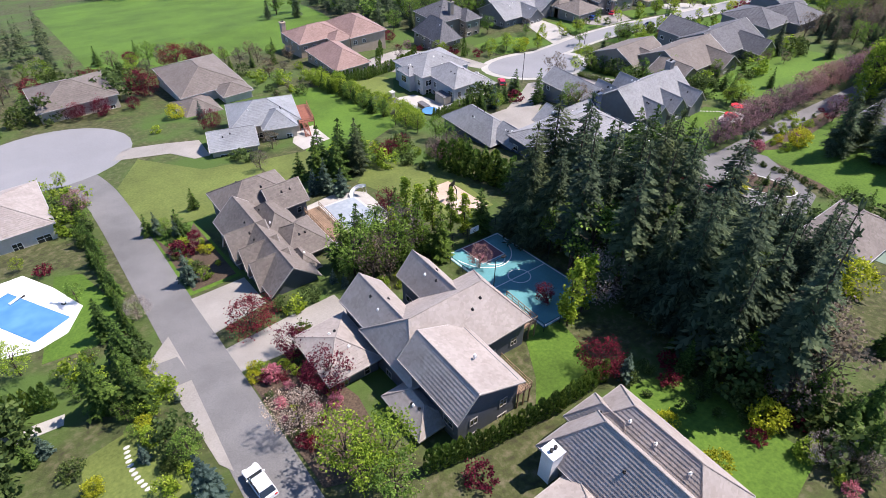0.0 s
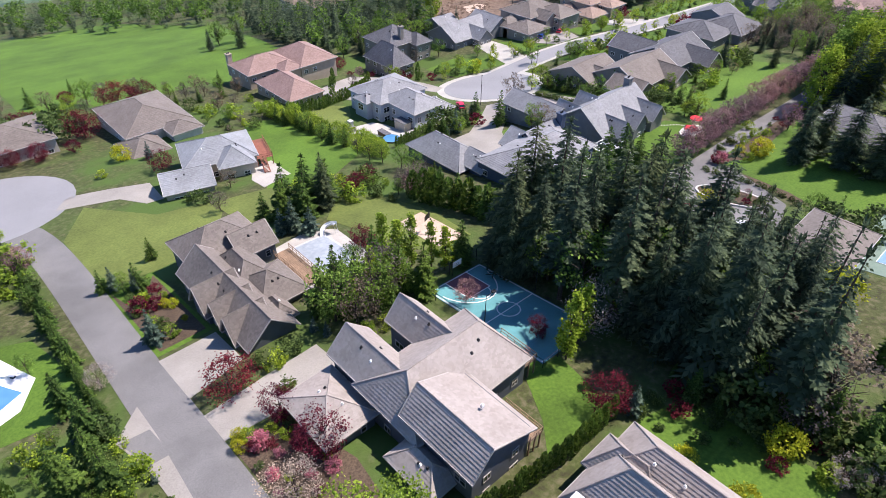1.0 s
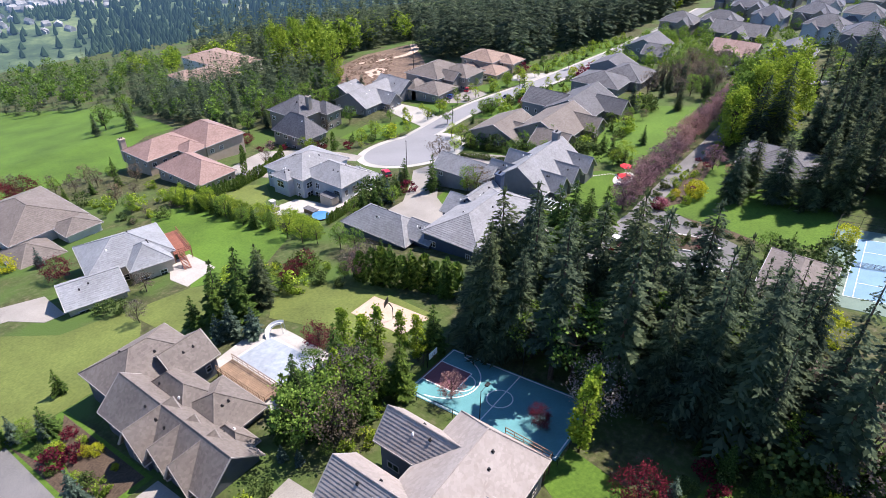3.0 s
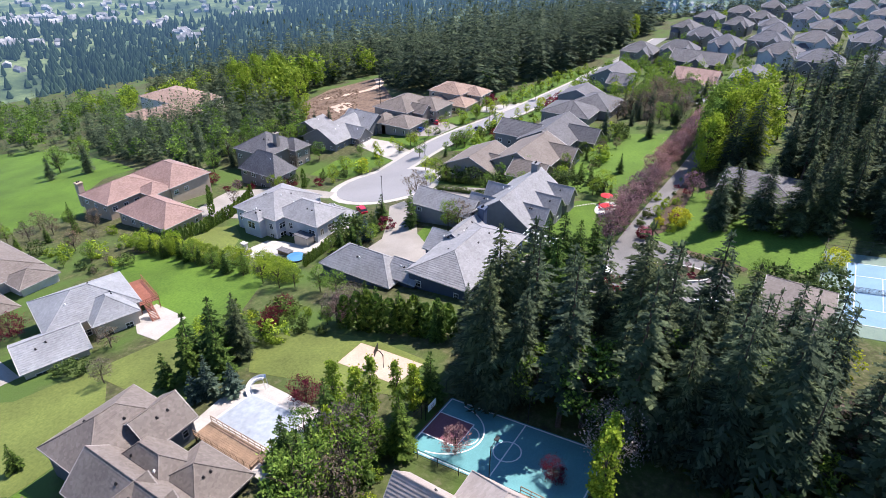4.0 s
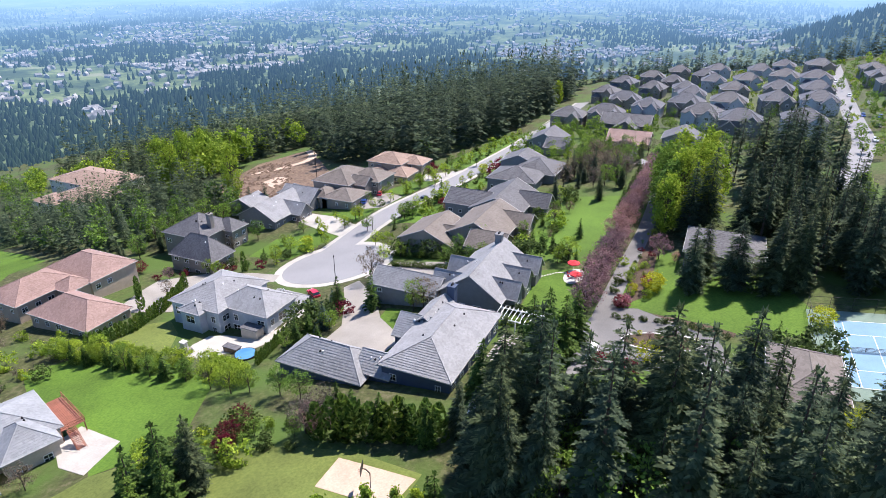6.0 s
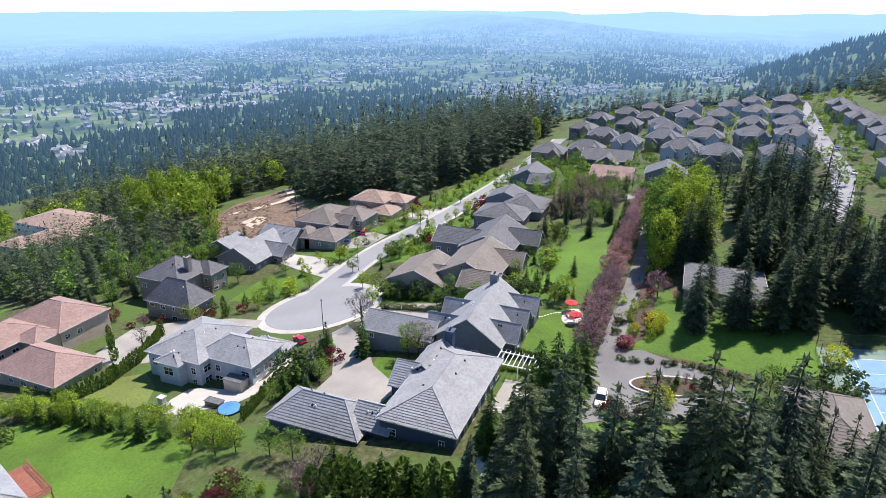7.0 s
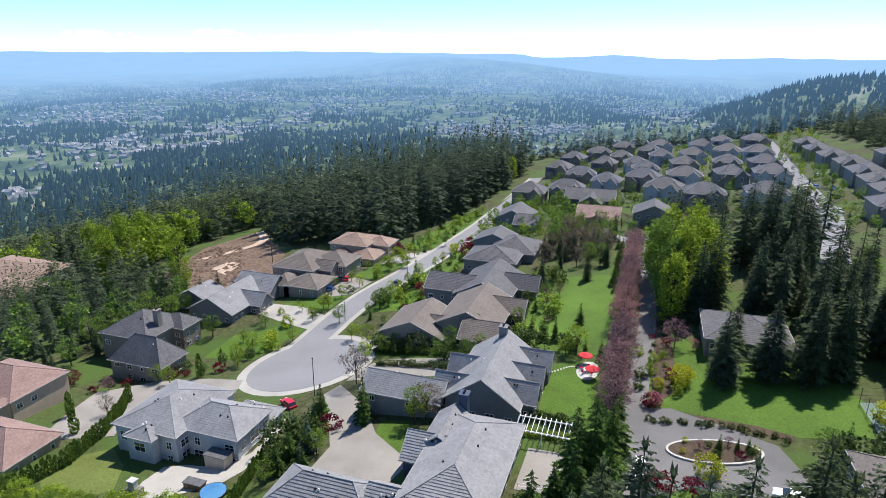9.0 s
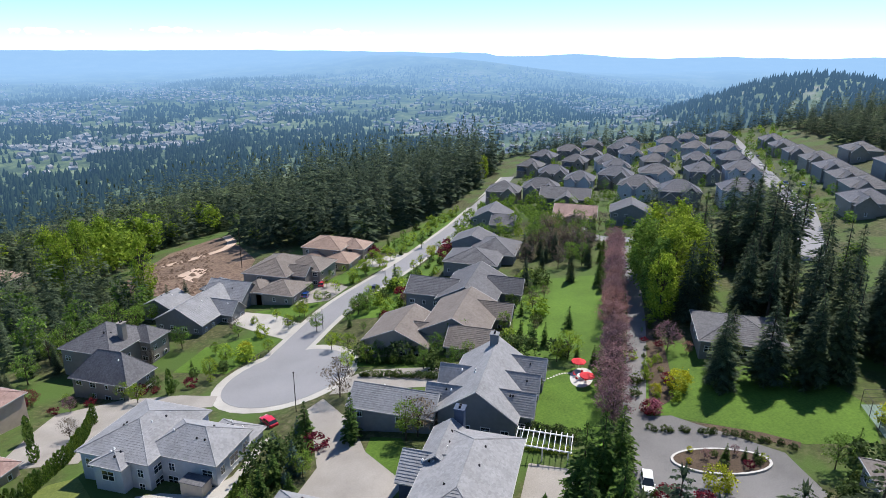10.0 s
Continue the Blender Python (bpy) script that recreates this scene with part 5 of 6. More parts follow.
plant("gold", 110.4, 47.1, 4)
plant("red_shrub", 106.2, 54.2, 3)
plant("red_shrub", 105.9, 49.5, 2.5)
plant("shrub", 106.5, 56.7, 2)
plant("hemlock", 262.5, 285.2, 26)
plant("tall_lime", 447.8, 151.1, 18)
plant("leaf", 276.2, 173.5, 10)
plant("leaf", 320.9, 178.5, 10)
plant("leaf", 282.6, 208.0, 9)
plant("lime", 280.6, 230.2, 8)
plant("fir", 293.0, 227.5, 14)
plant("fir", 281.4, 194.3, 14)
plant("fir", 287.0, 184.5, 14)
plant("leaf", 289.2, 205.0, 9)
plant("blossom", 359.7, 313.3, 9)
plant("fir", 319.3, 279.2, 13)
plant("leaf", 322.4, 269.4, 9)

for x, y, h in ((200, 262, 27), (212, 266, 29), (222, 274, 27), (236, 279, 27), (207, 276, 28), (192, 219, 24), (245, 284, 25)):
    plant("tall_lime", x, y, h, 0.75)

# hedges, woods and planting
row("thuja", [(-16, 71), (-8.5, 69)], 1.1, 4.2, 1.0, "garden hedge")
row("young_fir", [(2.6, 72), (3.2, 90), (3.4, 122)], 2.6, 4.6, 1.0, "hedge along the lane", 0.4)
row("thuja", [(81, 160.5), (92, 158), (103, 161), (111, 165), (117, 169.5)], 1.15, 3.6, 1.1, "clipped hedge behind the red-roofed house")
row("thuja", [(88, 118.6), (97.3, 121.2), (104, 123)], 1.1, 3.0, 1.0, "clipped hedge by the round pool")
row("shrub", [(125, 87.5), (121.5, 68)], 1.1, 2.0, 1.0, "clipped hedge behind the patio")
row("shrub", [(143, 118), (141, 97)], 0.9, 1.5, 0.9, "low clipped hedge")
row("shrub", [(150, 119), (148, 99)], 0.9, 1.5, 0.9, "low clipped hedge")
row("thuja", [(70, 92), (73, 82), (76, 72)], 1.9, 7.4, 1.35, "tall evergreen screen", 0.2)
row("lime_bush", [(77, 166), (80, 150), (81.5, 138), (85, 127), (80, 114)], 3.4, 4.6, 1.1, "spring-green screen of bushes", 0.9)
row("cedar", [(76, 160), (78.5, 140), (81, 122)], 4.2, 5.2, 1.0, "dark evergreens of the screen", 0.9)
row("lime", [(168, 153), (196, 152), (226, 146), (270, 143), (330, 141)], 9.0, 5.0, 0.9, "street trees", 1.0)
row("lime", [(180, 139), (218, 132), (262, 127), (330, 126)], 9.0, 5.0, 0.9, "street trees", 1.0)
row("shrub", [(127, 57), (126.5, 46), (124.5, 38), (122, 34)], 1.4, 1.1, 1.0, "flower bed along the forecourt", 0.5)
row("plum", [(129, 64), (128.5, 61.5)], 2.5, 4.0, 0.9, "row of plum trees along the drive")
row("young_fir", [(196, 66), (250, 67)], 4.5, 6.0, 1.0, "firs behind the plum trees", 0.8)
grove(["fir", "fir", "hemlock", "cedar"], [(75, 65), (82, 60), (85, 65), (78, 72)], 3.6, 10, 15, 11, group="firs of the dark grove")
grove(["cedar", "young_fir", "leaf"], [(62, -4), (90, -14), (104, 2), (84, 10), (72, 6)], 6.5, 5, 9, 12, group="firs of the dark grove")
grove(["fir", "hemlock"], [(138, 2), (150, 24), (178, 24), (190, 10), (184, -14)], 5.5, 15, 23, 13, group="firs beyond the tennis court")
grove(["fir", "hemlock", "fir"], [(172, 28), (172, 46), (192, 48), (192, 20)], 5.5, 16, 24, 14, group="firs beyond the drive", keep=0.6)
grove(["fir", "bare", "fir", "leaf"], [(222, 72), (222, 92), (280, 94), (280, 68)], 5.0, 7, 11, 15, group="trees behind the gardens")
grove(["tall_lime", "tall_leaf", "tall_lime"], [(186, 42), (190, 56), (216, 56), (216, 40)], 7.0, 17, 23, 16, group="tall spring-green trees")
wood("dark firs on the slope below the plot", "woods", None, [(190, 222), (200, 250), (214, 262), (200, 300), (172, 296), (168, 240)], 5.5, 13, 23, 17, "fir")
wood("dark firs beside the fairway", "woods", None, [(126, 222), (150, 213), (188, 209), (192, 224), (168, 240), (172, 296), (150, 320), (138, 290), (128, 255)], 5.0, 11, 19, 18, "fir")
wood("green leafy trees among the firs beside the fairway", "woods", None, [(126, 222), (150, 211), (188, 208), (196, 224), (172, 296), (138, 290)], 13, 7, 12, 81, "leaf")
wood("mixed woods on the far slope", "woods", None, [(250, 340), (290, 278), (430, 236), (570, 170), (620, 240), (430, 400), (250, 430)], 9.5, 22, 44, 19, "fir")
wood("spring-green trees on the far slope", "woods", None, [(245, 330), (300, 262), (420, 380), (220, 430), (160, 380)], 18, 10, 18, 34, "lime")
wood("small green trees of the estate gardens", "trees", None, [(262, 120), (262, -10), (610, -70), (600, 120)], 11, 3, 6.5, 20, "leaf")
wood("small spring-green trees of the estate gardens", "trees", None, [(262, 120), (262, -10), (610, -70), (600, 120)], 16, 3, 6.5, 35, "lime")
wood("scattered dark firs of the estate", "trees", None, [(258, 50), (258, 0), (330, -6), (345, 30), (330, 50)], 8, 9, 17, 82, "fir")
wood("dark firs behind the estate", "woods", None, [(612, -110), (670, -100), (690, 120), (580, 175), (600, 120), (625, 60)], 9, 16, 27, 21, "fir")
wood("dark firs beyond the estate road", "woods", None, [(200, -32), (215, -70), (330, -110), (560, -130), (600, -80), (330, -72), (250, -56), (250, -30)], 8, 14, 24, 22, "fir")
wood("dark firs on the hillside above the estate", "woods", None, [(400, -72), (600, -70), (690, -160), (500, -190), (380, -130)], 9, 14, 24, 83, "fir")
wood("green trees along the estate street", "trees", None, [(262, -14), (262, -24), (345, -28), (530, -40), (530, -30), (345, -21)], 9, 3.5, 6.5, 84, "leaf")
wood("green trees round the far houses", "trees", None, [(262, 128), (262, 96), (345, 60), (345, 130)], 7, 5, 9, 36, "leaf")
grove(["leaf", "shrub", "lime_shrub", "young_fir", "red_shrub", "lime"], [(140, 156), (140, 170), (260, 158), (330, 145), (330, 139), (262, 141), (225, 146), (188, 152)], 6.5, 1.4, 4.5, 23, group="front garden planting")
grove(["leaf", "shrub", "lime_shrub", "young_fir", "red_shrub"], [(164, 136), (190, 138), (222, 131), (262, 128), (262, 120), (200, 122), (168, 124)], 5.5, 1.4, 5, 24, group="front garden planting")
grove(["shrub", "lime_shrub", "leaf", "red_shrub", "gold"], [(132, 55), (140, 56), (172, 56), (180, 52), (150, 52), (138, 50)], 3.0, 0.9, 2.2, 25, group="flower beds beside the drive")
grove(["shrub", "leaf", "lime_shrub", "bare"], [(60, 160), (64, 190), (88, 178), (84, 160)], 5.0, 1.4, 4.5, 26, group="garden planting")
grove(["shrub", "spruce", "lime_shrub", "leaf"], [(36, 62), (44, 64), (47, 78), (38, 78), (32, 68)], 2.4, 1.4, 3.2, 27, group="garden planting")
grove(["shrub", "lime_shrub", "shrub", "red_shrub"], [(50, 27), (60, 26), (62, 3), (57, 3)], 2.6, 1.0, 2.4, 28, group="garden border")
grove(["shrub", "lime_shrub", "spruce", "leaf"], [(-9, 76), (2, 72), (4, 58), (2, 46), (-1, 46), (-3, 60)], 2.4, 1.5, 4.0, 29, group="garden planting")
grove(["shrub", "red_shrub", "lime_shrub", "pink_shrub"], [(13, 57), (19, 57), (20, 46), (15, 42), (13, 44)], 1.8, 0.8, 1.6, 30, group="front garden planting")
grove(["leaf", "young_fir", "shrub"], [(145, 100), (150, 122), (153, 122), (152, 90), (146, 92)], 3.0, 2.5, 6, 31, group="garden planting")

# ---- courts and pools ----
drape("basketball_court", [(50, 40.5), (62, 40.5), (62, 64), (50, 64)], 0.08, M["court_blue"], "teal sports court with white lines and a dark red key", "court")
drape("court_key", [(53.6, 58.2), (58.4, 58.2), (58.4, 64), (53.6, 64)], 0.10, M["court_red"], "dark red painted key", "court marking")


def court_line(pts, lift=0.115, w=0.09, closed=False, label="white painted court line"):
    drape("court_line", ribbon2(pts, w, closed), lift, M["line_paint"], label, "court marking", "structure", 0.02)


def ribbon2(pts, w, closed=False):
    n = len(pts)
    left, right = [], []
    for i, p in enumerate(pts):
        a = Vector((*pts[(i - 1) % n if closed else max(i - 1, 0)], 0))
        b = Vector((*pts[(i + 1) % n if closed else min(i + 1, n - 1)], 0))
        d = (b - a).normalized()
        left.append((p[0] - d.y * w, p[1] + d.x * w))
        right.append((p[0] + d.y * w, p[1] - d.x * w))
    return left + right[::-1]


for pts in ([(50.3, 40.8), (61.7, 40.8)], [(50.3, 63.7), (61.7, 63.7)], [(50.3, 40.8), (50.3, 63.7)], [(61.7, 40.8), (61.7, 63.7)], [(50.3, 52), (61.7, 52)],
            [(53.6, 63.7), (53.6, 58.2)], [(58.4, 63.7), (58.4, 58.2)], [(53.6, 58.2), (58.4, 58.2)], ring(56, 58.2, 1.83, 1.83, 16, 180, 359), ring(56, 52, 1.83, 1.83, 16, 0, 359), ring(56, 62.5, 5.2, 6.6, 18, 190, 350)):
    court_line(pts)


def hoop(x, y, yaw, board="white_paint"):
    t = thing("basketball_hoop", x, y, height(x, y), "basketball hoop with a white backboard on a dark pole", "hoop")
    t.rotation_euler.z = radians(yaw)
    b = bmesh.new()
    tube(b, [(0, 0, -0.3), (0, 0, 2.6), (0, -0.5, 3.3), (0, -1.0, 3.4)], [0.09, 0.09, 0.08, 0.06], 8)
    part("pole", b, M["dark_metal"], t)
    b = bmesh.new()
    box(b, -0.95, -1.12, 2.9, 0.95, -1.04, 4.0)
    bd = part("backboard", b, M[board], t)
    b = bmesh.new()
    for z0, z1 in ((3.1, 3.16), (3.5, 3.56)):
        box(b, -0.3, -1.13, z0, 0.3, -1.125, z1)
    for x0 in (-0.3, 0.24):
        box(b, x0, -1.13, 3.16, x0 + 0.06, -1.125, 3.5)
    part("target_square", b, M["dark_metal"], bd)
    b = bmesh.new()
    pts = [(0.23 * math.cos(k * 0.5236), -1.37 + 0.23 * math.sin(k * 0.5236), 3.05) for k in range(13)]
    for p, q in zip(pts, pts[1:]):
        bar(b, p, q, 0.02)
    part("rim", b, M["red_timber"], t)


hoop(56, 64.6, 0)
hoop(63, 77.2, 200, "dark_metal")


def post_fence(name, label, pts, gap, h, mat, rails=2, mesh_wires=0, group="fences"):
    """Posts with rails along a line that follows the ground."""
    f = thing(name, pts[0][0], pts[0][1], height(*pts[0]), label, "fence", group)
    ox, oy, oz = pts[0][0], pts[0][1], height(*pts[0])
    for (ax, ay), (bx, by) in zip(pts, pts[1:]):
        n = max(1, round(math.hypot(bx - ax, by - ay) / gap))
        prev = None
        for i in range(n + 1):
            x, y = ax + (bx - ax) * i / n, ay + (by - ay) * i / n
            z = height(x, y) - oz
            b = bmesh.new()
            bar(b, (x - ox, y - oy, z - 0.2), (x - ox, y - oy, z + h), 0.05)
            part("post", b, M[mat], f)
            if prev:
                for k in range(rails + mesh_wires):
                    zz = h * (k + 1) / (rails + mesh_wires)
                    b = bmesh.new()
                    bar(b, (prev[0], prev[1], prev[2] + zz), (x - ox, y - oy, z + zz), 0.035 if k % 2 or not mesh_wires else 0.012)
                    part("rail", b, M[mat], f)
            prev = (x - ox, y - oy, z)
    return f


post_fence("court_fence", "dark wire fence on posts beside the sports court", [(49.4, 64.6), (49.4, 40), (62.4, 40)], 3.0, 1.6, "dark_metal", 2, 2)
post_fence("court_fence", "dark wire fence on posts beside the sports court", [(49.4, 65.2), (62.4, 65.2)], 3.0, 2.6, "dark_metal", 2, 3)


def lamp_post(x, y, h, arms=2):
    t = thing("floodlight", x, y, height(x, y), "slim dark court floodlight on a tall pole", "lamp")
    b = bmesh.new()
    tube(b, [(0, 0, -0.3), (0, 0, h)], [0.08, 0.05], 8)
    part("pole", b, M["dark_metal"], t)
    b = bmesh.new()
    bar(b, (0, 0, h - 0.1), (1.4, 0, h), 0.04)
    part("arm", b, M["dark_metal"], t)
    b = bmesh.new()
    box(b, 1.2, -0.25, h - 0.12, 1.9, 0.25, h + 0.05)
    part("lamp_head", b, M["dark_metal"], t)


lamp_post(50, 51.5, 6.5)
lamp_post(62.3, 52, 6.5)

drape("play_pad", [(60.3, 73), (66.8, 72.3), (67, 85), (60.5, 84.6)], 0.07, M["sand_pad"], "sandy pink paved play pad", "court")
drape("pool_terrace", [(36.5, 76), (44, 75), (50, 78), (51, 91), (48, 95), (39, 94)], 0.10, M["patio"], "pale concrete pool terrace", "terrace")
drape("covered_pool", [(41, 79), (47.6, 79.4), (48, 90.8), (41.6, 91.2)], 0.17, M["pool_cover"], "swimming pool under a pale grey-blue cover", "pool")
drape("pool_coping", [(40.6, 78.6), (48, 79), (48.5, 91.3), (41.2, 91.7)], 0.135, M["kerb"], "pale stone pool edge", "pool")

sl = thing("pool_slide", 48.6, 91.4, height(48.6, 91.4) + 0.1, "curved white pool slide", "slide")
b = bmesh.new()
prev = None
for k in range(12):
    a = k * 0.24
    c0 = Vector((1.3 * math.cos(a) + 0.2, 1.9 * math.sin(a) - 1.5, 2.3 - 0.2 * k))
    n = Vector((math.cos(a), math.sin(a), 0))
    cur = [b.verts.new(c0 + n * u + Vector((0, 0, w))) for u, w in ((-0.42, 0.35), (-0.3, 0.0), (0.3, 0.0), (0.42, 0.35), (0.34, -0.1), (-0.34, -0.1))]
    if prev:
        for i in range(6):
            b.faces.new((prev[i], prev[(i + 1) % 6], cur[(i + 1) % 6], cur[i]))
    prev = cur
part("chute", b, M["white_paint"], sl)
b = bmesh.new()
for s in (-0.3, 0.3):
    bar(b, (1.6 + s, -1.6, 0), (1.4 + s, -1.5, 2.6), 0.05)
part("ladder", b, M["white_paint"], sl)


def deck(name, label, x0, y0, x1, y1, top, mat, z=None, open_sides="WSE"):
    """A raised timber deck of boards on posts with a railing."""
    base = height((x0 + x1) / 2, (y0 + y1) / 2) if z is None else z
    t = thing(name, (x0 + x1) / 2, (y0 + y1) / 2, base, label, "deck")
    w, l = x1 - x0, y1 - y0
    n = round(w / 0.3)
    b = bmesh.new()
    box(b, -w / 2 / n + 0.008, -l / 2, top - 0.05, w / 2 / n - 0.008, l / 2, top)
    me = link("board", b, M[mat])
    for k in range(n):
        o = part("board", me, None, t)
        o.location.x = -w / 2 + (k + 0.5) * w / n
    for px in (-w / 2 + 0.1, 0, w / 2 - 0.1):
        for py in (-l / 2 + 0.1, l / 2 - 0.1):
            b = bmesh.new()
            box(b, px - 0.08, py - 0.08, -1.2, px + 0.08, py + 0.08, top - 0.05)
            part("post", b, M[mat], t)
    sides = {"W": ((-w / 2, -l / 2), (-w / 2, l / 2)), "E": ((w / 2, -l / 2), (w / 2, l / 2)), "S": ((-w / 2, -l / 2), (w / 2, -l / 2)), "N": ((-w / 2, l / 2), (w / 2, l / 2))}
    for s in open_sides:
        (ax, ay), (bx, by) = sides[s]
        for zz in (0.45, 1.0):
            b = bmesh.new()
            bar(b, (ax, ay, top + zz), (bx, by, top + zz), 0.06)
            part("rail", b, M[mat], t)
        m = max(2, round(math.hypot(bx - ax, by - ay) / 1.2))
        for k in range(m + 1):
            b = bmesh.new()
            px, py = ax + (bx - ax) * k / m, ay + (by - ay) * k / m
            bar(b, (px, py, top), (px, py, top + 1.0), 0.05)
            part("baluster", b, M[mat], t)
    return t


deck("deck", "weathered timber deck with railings by the pool", 37.2, 79, 40.2, 90, 0.9, "timber")
deck("deck", "dark timber upper balcony with railings", 45.3, 40.2, 47.8, 46.5, 3.2, "timber")
deck("deck", "dark timber corner balcony with railings", 36.5, 31.8, 38.6, 37.4, 3.0, "timber", open_sides="SE")
deck("deck", "reddish timber deck with railings and stairs", 58.2, 132, 62, 142, 2.8, "red_timber").rotation_euler.z = radians(-16)
drape("patio_stone", [(52, 121), (60, 123), (61, 134), (56, 134), (52, 127)], 0.06, M["patio"], "pale stone patio below the deck", "patio")


def stairs(x, y, yaw, n, mat, z=None):
    t = thing("garden_stairs", x, y, height(x, y) if z is None else z, "open timber stairs down to the garden", "stairs")
    t.rotation_euler.z = radians(yaw)
    for k in range(n):
        b = bmesh.new()
        box(b, -0.6, k * 0.27, 0.18 * (n - k) - 0.05, 0.6, k * 0.27 + 0.25, 0.18 * (n - k))
        part("step", b, M[mat], t)
    for s in (-0.62, 0.62):
        b = bmesh.new()
        bar(b, (s, 0, 0.18 * n - 0.1), (s, n * 0.27, -0.05), 0.1)
        part("stringer", b, M[mat], t)
        b = bmesh.new()
        bar(b, (s, 0, 0.18 * n + 0.9), (s, n * 0.27, 0.95), 0.05)
        part("handrail", b, M[mat], t)


stairs(57.6, 131, 164, 15, "red_timber")
stairs(39, 78.6, 180, 7, "timber")

drape("pool_surround", [(-19, 101), (-14, 105.5), (-8.2, 106), (-4.6, 98.6), (-1.7, 90), (-4.8, 84.2), (-9, 82.6), (-13.4, 84), (-17, 92)], 0.08, M["white_deck"], "white concrete pool surround", "terrace")
drape("swimming_pool", [(-16.1, 98.7), (-10.8, 101.8), (-3.8, 88.1), (-9.1, 85.0)], 0.13, M["water"], "blue swimming pool", "pool")
for px, py, yaw in ((-4, 92.5, 40), (-9, 99, 120)):
    dv = thing("diving_board", px, py, height(px, py) + 0.13, "short white diving board", "diving board")
    dv.rotation_euler.z = radians(yaw)
    b = bmesh.new()
    box(b, -0.25, -0.4, 0.35, 0.25, 2.2, 0.42)
    part("board", b, M["white_paint"], dv)
    b = bmesh.new()
    box(b, -0.2, -0.3, -0.1, 0.2, 0.3, 0.35)
    part("stand", b, M["dark_metal"], dv)

drape("tennis_surround", [(104, 2.5), (136, 2.5), (136, 21), (104, 21)], 0.06, M["court_green"], "grey-green tennis court surround", "court")
drape("tennis_court", [(108, 6), (131.8, 6), (131.8, 17), (108, 17)], 0.10, M["tennis_blue"], "light blue tennis court", "court")
for pts in ([(108, 6), (131.8, 6)], [(108, 17), (131.8, 17)], [(108, 6), (108, 17)], [(131.8, 6), (131.8, 17)], [(108, 7.4), (131.8, 7.4)], [(108, 15.6), (131.8, 15.6)], [(126.3, 7.4), (126.3, 15.6)], [(113.5, 7.4), (113.5, 15.6)], [(113.5, 11.5), (126.3, 11.5)]):
    court_line(pts, 0.13, 0.06)
post_fence("tennis_net", "dark tennis net on two posts", [(119.9, 5.2), (119.9, 17.8)], 4.2, 1.0, "dark_metal", 2, 6)
post_fence("court_fence", "tall wire fence round the tennis court", [(104, 21), (136, 21), (136, 2.5)], 4.0, 3.0, "dark_metal", 2, 2)

# ---- forecourt island, kerbs, pergola ----
isl = ring(118, 45.8, 3.6, 7.2, 26)
drape("island_bed", isl, 0.28, M["mulch"], "planted island of dark soil in the forecourt", "flower bed", skirt=0.4)
drape("island_kerb", ribbon2(isl + isl[:1], 0.2), 0.36, M["kerb"], "pale stone kerb round the planted island", "kerb", skirt=0.5)
for k, x, y, h in (("gold", 120.5, 50, 0.9), ("gold", 117, 50.5, 0.9), ("plum", 118.5, 48, 1.9), ("young_fir", 118.6, 45, 3.0), ("plum", 120, 43.5, 1.8), ("young_fir", 118.5, 42.3, 2.4), ("young_fir", 119, 40.6, 2.2),
                   ("shrub", 116.5, 45.5, 1.2), ("red_shrub", 116.5, 42, 1.3), ("shrub", 117.3, 40.5, 1.2), ("shrub", 119.5, 46.6, 1.0), ("lime_shrub", 118.5, 39.6, 1.1)):
    plant(k, x, y, h, 1.0, "planting of the island", height(x, y) + 0.28)

drape("patio_paved", [(100.5, 66.5), (112.5, 67.5), (113, 75.5), (100.5, 75.5)], 0.05, M["drive"], "tan paved patio beside the house", "patio")
pg = thing("pergola", 116, 73.5, height(116, 73.5), "white slatted timber pergola over a bed of vines", "pergola")
for px in (-2.2, 2.2):
    for py in (-4.2, 0, 4.2):
        b = bmesh.new()
        box(b, px - 0.1, py - 0.1, -0.8, px + 0.1, py + 0.1, 2.7)
        part("post", b, M["white_paint"], pg)
    b = bmesh.new()
    box(b, px - 0.08, -4.8, 2.7, px + 0.08, 4.8, 2.9)
    part("beam", b, M["white_paint"], pg)
for k in range(11):
    b = bmesh.new()
    y = -4.6 + 0.92 * k
    box(b, -2.8, y - 0.05, 2.9, 2.8, y + 0.05, 3.05)
    part("rafter", b, M["white_paint"], pg)
row("lime_shrub", [(117, 78), (117, 69)], 1.2, 1.5, 1.0, "vines under the pergola")
post_fence("patio_fence", "low white railing beside the patio", [(101, 66.6), (101, 75)], 1.6, 1.0, "white_paint", 2)


